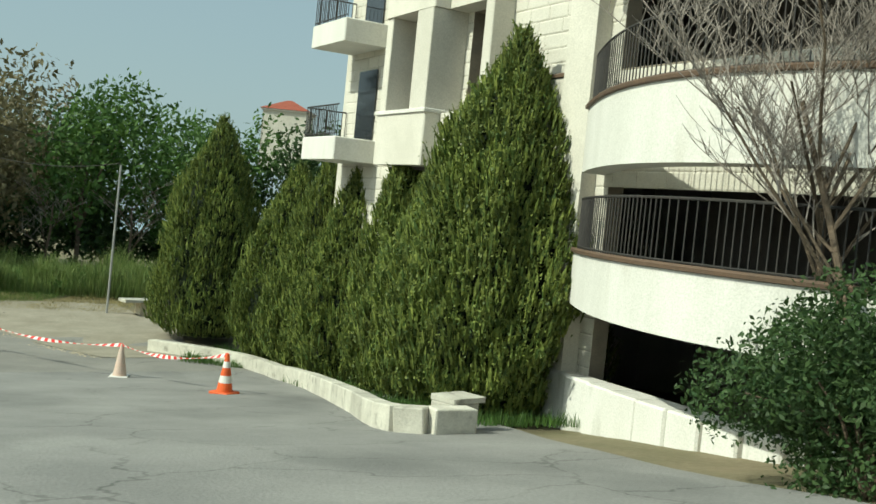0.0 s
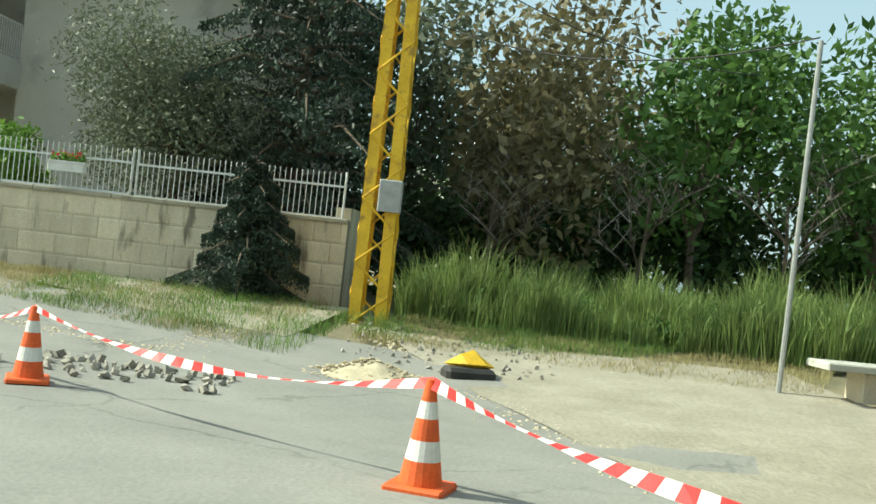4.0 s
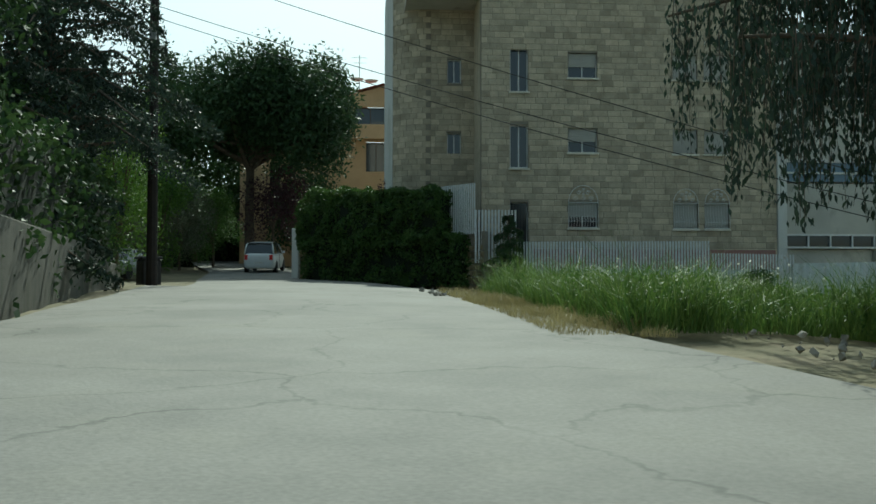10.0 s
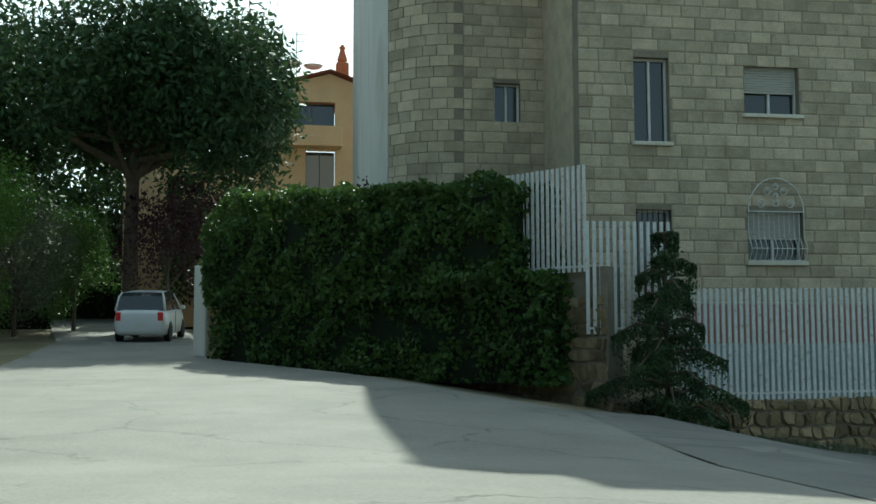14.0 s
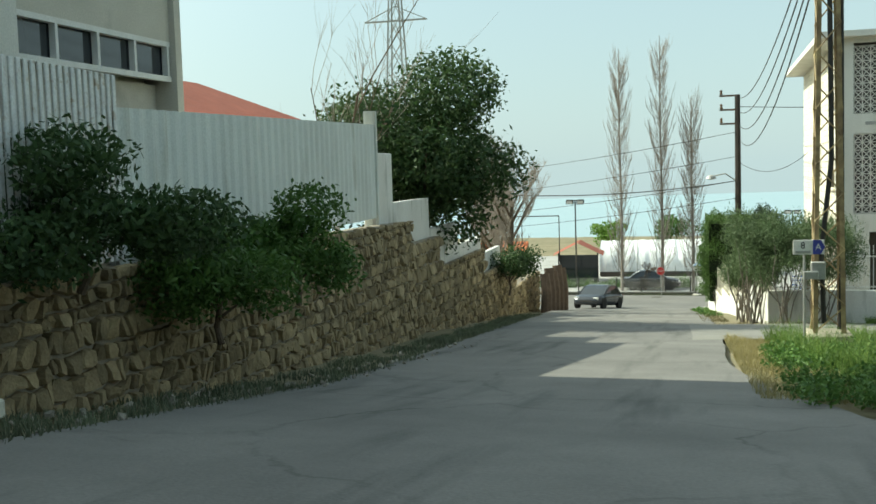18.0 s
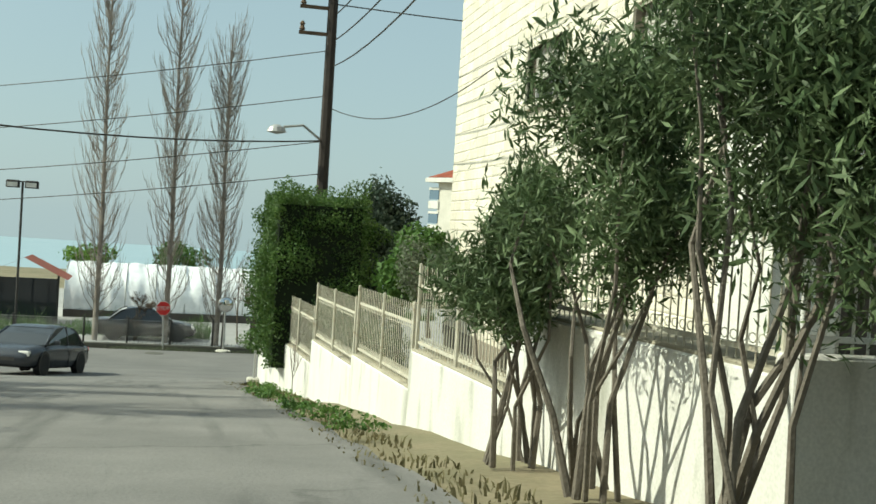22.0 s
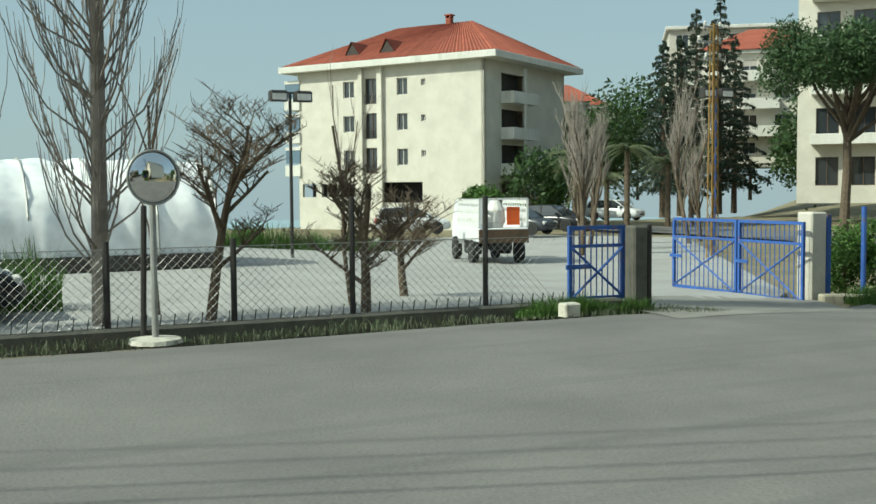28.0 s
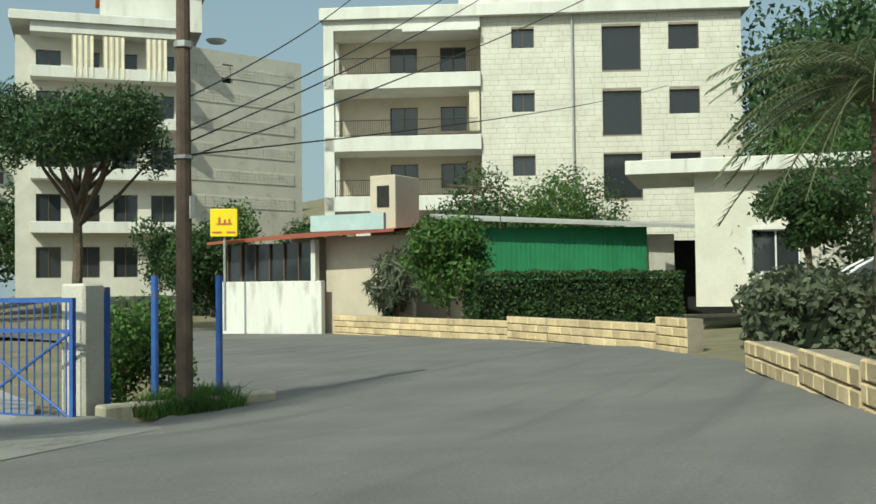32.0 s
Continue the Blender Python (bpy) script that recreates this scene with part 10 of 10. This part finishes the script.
def truck():
    t = thing("truck", 6.1, 100.1, -10.7, 77, "small white tipper truck with slatted sides parked in the yard", "truck")
    t.scale = (0.88, 0.78, 0.96)
    part("cab", Geo().add([(1.0, -0.9, 0.6), (2.3, -0.9, 0.6), (2.35, -0.9, 1.3), (1.95, -0.85, 2.15), (1.0, -0.85, 2.2), (1.0, 0.9, 0.6), (2.3, 0.9, 0.6), (2.35, 0.9, 1.3), (1.95, 0.85, 2.15), (1.0, 0.85, 2.2)],
                          [(0, 1, 2, 3, 4), (9, 8, 7, 6, 5), (1, 6, 7, 2), (2, 7, 8, 3), (3, 8, 9, 4), (4, 9, 5, 0), (0, 5, 6, 1)]), M_car_white, t)
    part("windscreen", Geo().add([(2.34, -0.8, 1.36), (2.34, 0.8, 1.36), (2.0, 0.76, 2.08), (2.0, -0.76, 2.08)], [(0, 1, 2, 3)]), M_glass, t)
    part("side_window", Geo().add([(1.2, -0.905, 1.35), (2.15, -0.905, 1.35), (1.9, -0.87, 2.0), (1.2, -0.87, 2.0)], [(0, 1, 2, 3)]), M_glass, t)
    part("chassis", Geo().box(-2.4, 2.0, -0.4, 0.4, 0.5, 0.8), M_rubber, t)
    bed = part("bed", Geo().cbox(-2.5, 0.85, -1.05, 1.05, 0.8, 1.25, 0.03), M_car_white, t)
    g = Geo()
    for i in range(11):
        for s in (-1.05, 1.01):
            g.box(-2.45 + i * 0.32, -2.35 + i * 0.32, s, s + 0.04, 1.25, 2.2)
    for z in (1.45, 1.75, 2.05):
        for s in (-1.05, 1.01):
            g.box(-2.45, 0.85, s, s + 0.04, z, z + 0.12)
    part("side_slat", g, M_white_metal, bed)
    part("tail_board", Geo().box(-2.56, -2.5, -1.05, 1.05, 0.75, 1.2), M_rust, bed)
    for s in (-1.03, 1.01):
        part("side_panel", Geo().box(-2.45, 0.85, s, s + 0.02, 1.25, 1.95), M_car_white, bed)
    part("under_box", Geo().cbox(-0.9, 0.5, -0.85, -0.45, 0.3, 0.75, 0.03).cbox(-0.9, 0.5, 0.45, 0.85, 0.3, 0.75, 0.03), M_rubber, t)
    part("rear_frame", Geo().box(-2.54, -2.48, -1.05, -0.97, 1.3, 2.25).box(-2.54, -2.48, 0.97, 1.05, 1.3, 2.25).box(-2.54, -2.48, -1.05, 1.05, 2.18, 2.25), M_white_metal, bed)
    part("load_sack", Geo().lathe([(0.3, 0), (0.42, 0.2), (0.4, 0.6), (0.2, 0.9)], 12, (-2.0, 0.2, 1.25)), M_white_plastic, bed)
    part("coloured_cloth", Geo().box(-2.47, -2.44, -0.7, -0.15, 1.35, 1.95), M_orange, bed)
    for x, ys in ((1.55, (0.75, -0.75)), (-1.5, (0.85, -0.85))):
        for yy in ys:
            wheel(t, x, yy, 0.42, 0.28, 1 if yy > 0 else -1)


truck()


M_gravel = mat("sandy_gravel", (0.5, 0.42, 0.29), (0.36, 0.31, 0.22), 6, 0.95, 0.4, island=0.2)

# ---------------------------------------------------------------- cones, tape and clutter
def cone(x, y, label, pale=False, z=None):
    t = thing("traffic_cone", x, y, land(x, y) if z is None else z, random.uniform(0, 90), label, "traffic cone", "roadworks cones")
    part("base", Geo().cbox(-0.2, 0.2, -0.2, 0.2, 0, 0.045, 0.015), M_white_plastic if pale else M_orange, t)
    r = lambda h: 0.145 - 0.115 * (h - 0.045) / 0.675
    bands = ((0.045, 0.2, 0), (0.2, 0.33, 1), (0.33, 0.47, 0), (0.47, 0.58, 1), (0.58, 0.72, 0))
    for a, b, wht in bands:
        m = M_cone_pale if pale else (M_white_plastic if wht else M_orange)
        part("reflective_band" if wht else "shell", Geo().lathe([(r(a), a), (r(b), b)], 18), m, t)


M_cone_pale = mat("faded_cone", (0.62, 0.42, 0.33), (0.55, 0.45, 0.38), 5, 0.7, 0.1)
CONES = [(55.9, -6.0), (58.3, -10.8), (59.15, -15.5), (51.95, -3.0), (49.3, -0.75)]
for i, (x, y) in enumerate(CONES):
    cone(x, y, "faded pinkish traffic cone with tape" if i == 1 else "orange and white traffic cone with tape", pale=i == 1)


def tape(p0, p1, sag, name="barrier_tape"):
    """Striped tape: alternating pieces of red and white."""
    t = thing(name, *p0[:2], land(*p0[:2]), 0, "red and white striped barrier tape strung between cones", "tape", "barrier tape")
    p0, p1, o = Vector(p0), Vector(p1), Vector((p0[0], p0[1], land(p0[0], p0[1])))
    n = int((p1 - p0).length / 0.13)
    f = lambda k: p0.lerp(p1, k) - Vector((0, 0, sag * 4 * k * (1 - k))) - o
    for c, m, nm in ((0, M_red, "red_stripe"), (1, M_white_plastic, "white_stripe")):
        for i in range(c, n, 2):
            a, b = f(i / n), f((i + 1) / n)
            tilt = lambda q: Vector((0.012 + 0.02 * math.sin(q * 0.31), 0.01, 0.02 + 0.017 * math.cos(q * 0.31)))
            part(nm, Geo().add([a - tilt(i), b - tilt(i + 1), b + tilt(i + 1), a + tilt(i)], [(0, 1, 2, 3)]), m, t)


TOPS = [(x, y, land(x, y) + 0.7) for x, y in CONES]
tape(TOPS[2], TOPS[1], 0.16)
tape(TOPS[1], TOPS[0], 0.16)
tape(TOPS[0], TOPS[3], 0.22)
tape(TOPS[3], TOPS[4], 0.28)
tape(TOPS[4], (46.3, 1.4, land(46, 1.4) + 0.02), 0.1)
scatter("rubble_heap", (51.2, 53.6, -2.4, -1.2), 90, 0.05, 0.16, "broken asphalt lumps beside the traffic cone", M_pebble, 1)
scatter("rubble_heap", (54.2, 57.4, 1.4, 4.6), 130, 0.03, 0.12, "loose stones and debris on the verge", M_pebble, 2)
rge = np.random.default_rng(91)
for (ax, ay), (bx, by), nn in (((44.0, 3.6), (52.0, 0.2), 420), ((52.0, 0.2), (53.5, 6.6), 420), ((56.0, 1.0), (54.5, 4.2), 260), ((58.6, -7.0), (56.0, 1.0), 420)):
    ge = Geo()
    for _ in range(nn):
        k, o, s = rge.random(), rge.normal() * 0.2, rge.uniform(0.015, 0.06)
        x, y = ax + (bx - ax) * k + o, ay + (by - ay) * k + rge.normal() * 0.16
        z = land(x, y) + 0.012
        a = rge.random(6) * 0.6 + np.arange(6)
        ge.add([(x + s * math.cos(q) * rge.uniform(0.6, 1.2), y + s * math.sin(q) * rge.uniform(0.6, 1.2), z - 0.02) for q in a] + [(x, y, z + s * rge.uniform(0.05, 0.22))], [(i, (i + 1) % 6, 6) for i in range(6)])
    solid("loose_gravel", ge, M_gravel, "sandy crumbs along the verge edge", "gravel", "stuff")
scatter("rubble_heap", (47.4, 48.6, -1.2, -0.2), 14, 0.06, 0.18, "stones weighing down the cone", M_pebble, 3)
scatter("rubble_heap", (2.5, 6.0, 1.8, 3.4), 60, 0.04, 0.16, "rubble and concrete bits by the grass edge", M_pebble, 4)
scatter("rubble_heap", (-13.2, -12.2, 9, 30), 120, 0.03, 0.13, "small stones at the foot of the wall", M_pebble, 5)
scatter("rubble_heap", (16.5, 20.5, 4.6, 6.0), 40, 0.03, 0.13, "stones and rubble at the end of the wall", M_pebble, 6)
bag = thing("rubbish_bag", 56.15, 1.4, land(56.15, 1.4), 20, "crumpled yellow and black sack on the verge", "bag")
rndb = random.Random(3)
part("sack", Geo().add([(0.35 * a + rndb.uniform(-0.06, 0.06), 0.22 * b + rndb.uniform(-0.06, 0.06), 0.16 + 0.2 * c + rndb.uniform(-0.04, 0.04)) for a, b, c in ((1, 0, 0), (0.6, 0.7, 0.2), (-0.2, 1, 0), (-1, 0.2, 0), (-0.5, -0.8, 0.1), (0.5, -0.9, 0), (0, 0, 1), (0.4, 0.1, 0.7), (-0.5, 0.1, 0.6), (0, 0, -0.8))],
                       [(0, 1, 7), (1, 2, 6), (1, 6, 7), (2, 3, 8), (2, 8, 6), (3, 4, 8), (4, 6, 8), (4, 5, 6), (5, 7, 6), (5, 0, 7), (1, 0, 9), (2, 1, 9), (3, 2, 9), (4, 3, 9), (5, 4, 9), (0, 5, 9)]), M_yellow, bag)
part("liner", Geo().cbox(-0.45, 0.25, -0.3, 0.05, 0, 0.14, 0.05), M_black, bag)
st = thing("concrete_slab", 61.6, 1.9, land(61.6, 1.9), 12, "broken concrete slab propped on blocks", "slab")
part("slab", Geo().cbox(-0.8, 0.9, -0.3, 0.3, 0.42, 0.52, 0.02), M_kerb, st)
part("support", Geo().cbox(-0.2, 0.9, -0.2, 0.25, 0, 0.42, 0.02), M_garden_wall, st)

# covered frames, greenhouse and huts by the junction
def sand_heap(x, y, r, h, seed):
    rg = random.Random(seed)
    t = thing("sand_heap", x, y, land(x, y) - 0.03, 0, "low heap of loose sandy gravel on the road edge", "heap")
    v, f, na, nr = [(0, 0, h)], [], 28, 8
    for j in range(1, nr + 1):
        for i in range(na):
            a, k = 6.2832 * i / na, j / nr
            rr = r * k * (1 + 0.22 * noise.noise((math.cos(a) * 1.5, math.sin(a) * 1.5, seed)))
            v.append((1.25 * rr * math.cos(a), rr * math.sin(a), h * (1 - k) ** 1.25 * (1 + 0.3 * noise.noise((rr * 5 * math.cos(a), rr * 5 * math.sin(a), 3))) - (0.05 if j == nr else 0)))
    for i in range(na):
        f.append((0, 1 + i, 1 + (i + 1) % na))
        for j in range(nr - 1):
            a, b = 1 + j * na + i, 1 + j * na + (i + 1) % na
            f.append((a, a + na, b + na, b))
    part("heap", Geo().add(v, f), M_gravel, t, smooth=True)
    g = Geo()
    for _ in range(420):
        a, k = rg.uniform(0, 6.28), rg.random() ** 0.6
        s = rg.uniform(0.008, 0.028)
        px, py = 1.3 * r * k * math.cos(a), r * k * math.sin(a)
        pz = max(0.03, h * (1 - k) ** 1.25)
        g.cbox(px - s, px + s, py - s, py + s, pz - s * 0.6, pz + s * 0.8, s * 0.35)
    part("pebble", g, M_gravel, t, kind="stuff")


sand_heap(54.84, 0.56, 0.75, 0.26, 77)


def tarp_tent():
    t = thing("covered_boat", 1.6, 46.2, -5.6, 8, "peaked white tarpaulin over a frame in the garden", "tarpaulin")
    v, f = [], []
    nx, ny = 16, 8
    for i in range(nx + 1):
        for j in range(ny + 1):
            x, y = -2.0 + 4.6 * i / nx, -0.9 + 1.8 * j / ny
            ridge = 1.0 - abs(2 * j / ny - 1)
            hgt = (1.9 - 0.35 * abs(x) if x < 0.4 else 1.8 - 0.75 * (x - 0.4)) * (0.15 + 0.85 * ridge)
            v.append((x, y, max(0.0, hgt) + 0.07 * noise.noise((x * 2, y * 2, 1))))
    for i in range(nx):
        for j in range(ny):
            a = i * (ny + 1) + j
            f.append((a, a + 1, a + ny + 2, a + ny + 1))
    part("cover", Geo().add(v, f), M_tarp, t)
    part("frame", Geo().tube((-1.5, -0.8, -0.8), (-1.5, -0.8, 0.6), 0.03).tube((1.6, -0.8, -0.8), (1.6, -0.8, 0.4), 0.03).tube((-1.5, 0.8, -0.8), (-1.5, 0.8, 0.6), 0.03).tube((1.6, 0.8, -0.8), (1.6, 0.8, 0.4), 0.03), M_galv, t)


tarp_tent()


def greenhouse():
    t = thing("greenhouse", -16.4, 95.5, -10.7, 2, "long greenhouse covered in white plastic sheeting", "greenhouse")
    l, r = 12.4, 2.6
    v, f = [], []
    nx, na = 130, 26
    for i in range(nx + 1):
        for k in range(na + 1):
            a = math.pi * k / na
            x = l * i / nx
            rr = r * (1 + 0.012 * math.cos(x * 5.4) + 0.035 * noise.noise((x * 0.9, k * 0.25, 0)) + 0.03 * noise.noise((x * 2.6 + k * 0.22, k * 0.3, 4)))
            v.append((x, r - rr * math.cos(a), 0.9 + 2.4 * (math.sin(a) ** 0.75) * rr / r if 0 < k < na else 0.5))
    for i in range(nx):
        for k in range(na):
            a = i * (na + 1) + k
            f.append((a, a + na + 1, a + na + 2, a + 1))
    f.append(tuple(range(na, -1, -1)))
    f.append(tuple(nx * (na + 1) + k for k in range(na + 1)))
    part("sheeting", Geo().add(v, f), M_tent, t, smooth=True)
    for i in range(9):
        x = l * i / 8
        part("hoop", Geo().path([(x, r - (r + 0.03) * math.cos(a), 0.9 + 2.45 * max(0, math.sin(a)) ** 0.75) for a in np.linspace(0, math.pi, 12)], 0.03, n=5), M_galv, t)
    part("base_wall", Geo().box(0, l, -0.1, 0.1, -0.3, 0.85), M_shade, t)


greenhouse()
hut = thing("roadside_hut", -22.0, 88.5, -10.4, 4, "dark open hut with an orange tiled roof at the junction", "hut")
part("wall", Geo().box(-5.5, 0, 3.2, 3.4, 0, 2.6).box(-5.5, -5.3, 0, 3.2, 0, 2.6).box(-0.1, 0.1, 0, 3.2, 0, 2.6), M_wood, hut)
part("counter", Geo().box(-5.3, -0.1, 0, 0.2, 0, 1.1), M_wood, hut)
# black sheet, painted as the shaded inside of the hut
part("shade_sheet", Geo().box(-5.2, -0.1, 1.6, 1.7, 1.1, 2.5), M_dark, hut)
tiled_slope(hut, (-6.2, -0.6, 2.5), (1, 0, 0), (0, 2.4, 1.0), 6.8, 2.6, T_red, 0.26, 0.42, limit=180)
hut2 = thing("roadside_hut", -17.6, 90.5, -10.4, 4, "small gabled porch with an orange tiled roof", "hut")
part("post", Geo().box(-1.6, -1.5, 0, 0.1, 0, 2.6).box(1.5, 1.6, 0, 0.1, 0, 2.6), M_black, hut2)
part("roof", Geo().add([(-2, -0.5, 2.4), (0, -0.5, 3.4), (2, -0.5, 2.4), (-2, 3.5, 2.4), (0, 3.5, 3.4), (2, 3.5, 2.4)], [(0, 1, 4, 3), (1, 2, 5, 4)]), M_tile_far, hut2)
part("screen", Geo().box(-1.5, 1.5, 0.3, 0.35, 0, 2.4), M_glass, hut2)
pg = thing("pergola_frame", -21.0, 90.0, -10.4, 0, "thin dark pipe frame above the hut", "frame")
part("pipe", Geo().tube((-4, 0, 2), (-4, 0, 5.6), 0.04).tube((2, 0, 2), (2, 0, 5.6), 0.04).tube((-4, 0, 5.6), (2, 0, 5.6), 0.04).tube((-1, 0, 2), (-1, 0, 5.6), 0.03), M_black, pg)
sp = thing("sign_post", -7.55, 68.0, land(-7.5, 68), 0, "thin grey sign post at the wall corner", "post")
part("post", Geo().tube((0, 0, 0), (0.02, 0, 2.3), 0.04), M_galv, sp)
part("foot_stone", Geo().cbox(-0.2, 0.15, -0.2, 0.2, 0, 0.12, 0.03), M_kerb, sp)
cd = thing("paper_card", -13.05, 10.72, land(-13.05, 10.72) + 0.02, 70, "crumpled white paper card at the foot of the stone wall", "litter")
part("card", Geo().add([(-0.13, 0, 0), (0.12, 0.02, 0), (0.1, 0.09, 0.17), (-0.07, 0.1, 0.2), (-0.13, 0.006, 0), (0.12, 0.026, 0), (0.1, 0.096, 0.17), (-0.07, 0.106, 0.2)], [(0, 1, 2, 3), (7, 6, 5, 4), (0, 4, 5, 1), (1, 5, 6, 2), (2, 6, 7, 3), (3, 7, 4, 0)]), M_white_plastic, cd)
bare_tree("dry_shrub", -7.04, 60.67, 1.3, "thin leafless shrub at the foot of the white wall", 257, 0.35, 0.012, 3, 1.2, 4, category="shrub")
weeds([[(-7.35, 46), (-6.75, 46), (-7.5, 62), (-8.3, 62)]], 2600, 0.2, "small green weeds along the white wall", L_weed, 804)
mh = thing("manhole_cover", -10.9, 79.6, land(-10.9, 79.6) + 0.012, 0, "dark round iron manhole cover in the road", "manhole")
part("cover", Geo().lathe([(0.36, 0.0), (0.36, 0.012), (0.3, 0.014)], 20), M_dark_stone, mh)
bl = thing("concrete_block", -2.6, 81.1, land(-2.6, 81.1), 5, "pale concrete block on the kerb", "block")
part("block", Geo().cbox(-0.13, 0.13, -0.1, 0.1, 0, 0.19, 0.02), M_kerb, bl)
gm = thing("wheelie_bin", -8.4, -7.2, land(-8.4, -7.2), 30, "dark rubbish bin beside a low notice", "bin")
part("body", Geo().cbox(-0.35, 0.35, -0.35, 0.35, 0.1, 1.0, 0.06), M_black, gm)
part("lid", Geo().cbox(-0.38, 0.38, -0.4, 0.38, 1.0, 1.1, 0.03), M_black, gm)
part("notice", Geo().box(0.3, 0.36, -0.15, 0.15, 1.85, 2.2), M_white_plastic, gm)
part("notice_post", Geo().tube((0.33, 0.0, 0.0), (0.33, 0.0, 2.2), 0.04), M_yellow, gm)
rr = thing("stone_hut", -9.5, 104, -10.7, 0, "low brown sheds behind the yard", "shed")
part("roof", Geo().box(4, 9, 14, 17, 1.7, 1.9), M_rust, rr)
part("wall", Geo().box(4.2, 8.8, 14.2, 14.4, 0, 1.7), M_wood, rr)
hv = thing("transmission_tower", -49.5, 148, -24, 0, "distant steel high-voltage tower", "pylon")
g = Geo()
for sx, sy in ((-1, -1), (1, -1), (1, 1), (-1, 1)):
    g.tube((2.6 * sx, 2.6 * sy, 0), (0.5 * sx, 0.5 * sy, 52), 0.14, n=4)
for k in range(14):
    z0, z1 = 52 * k / 14, 52 * (k + 1) / 14
    w0, w1 = 2.6 - 2.1 * k / 14, 2.6 - 2.1 * (k + 1) / 14
    for s in (-1, 1):
        g.tube((-w0, s * w0, z0), (w1, s * w1, z1), 0.07, n=4).tube((w0, s * w0, z0), (-w1, s * w1, z1), 0.07, n=4)
g.tube((-4.5, 0, 44), (4.5, 0, 44), 0.16, n=4).tube((-3.2, 0, 50), (3.2, 0, 50), 0.14, n=4).tube((-4.5, 0, 44), (0, 0, 46), 0.08, n=4).tube((4.5, 0, 44), (0, 0, 46), 0.08, n=4)
part("lattice", g, M_galv, hv)
plain_block(20.5, 13.2, -2.3, 58, 6, 5, 4.3, 2, "white house with a red tiled roof behind the cedars", M_white, 59, "hip", False, "house")
plain_block(-19.5, 30.5, -3.9, 90, 9.5, 6, 3.85, 1, "low house with a red tiled roof behind the white fence", M_white, 55, "hip", False, "house")
plain_block(131.7, 171, 6.5, 150, 9, 8, 12.5, 4, "distant house with a red roof above the trees", M_white_stone, 56, "hip", False, "house")
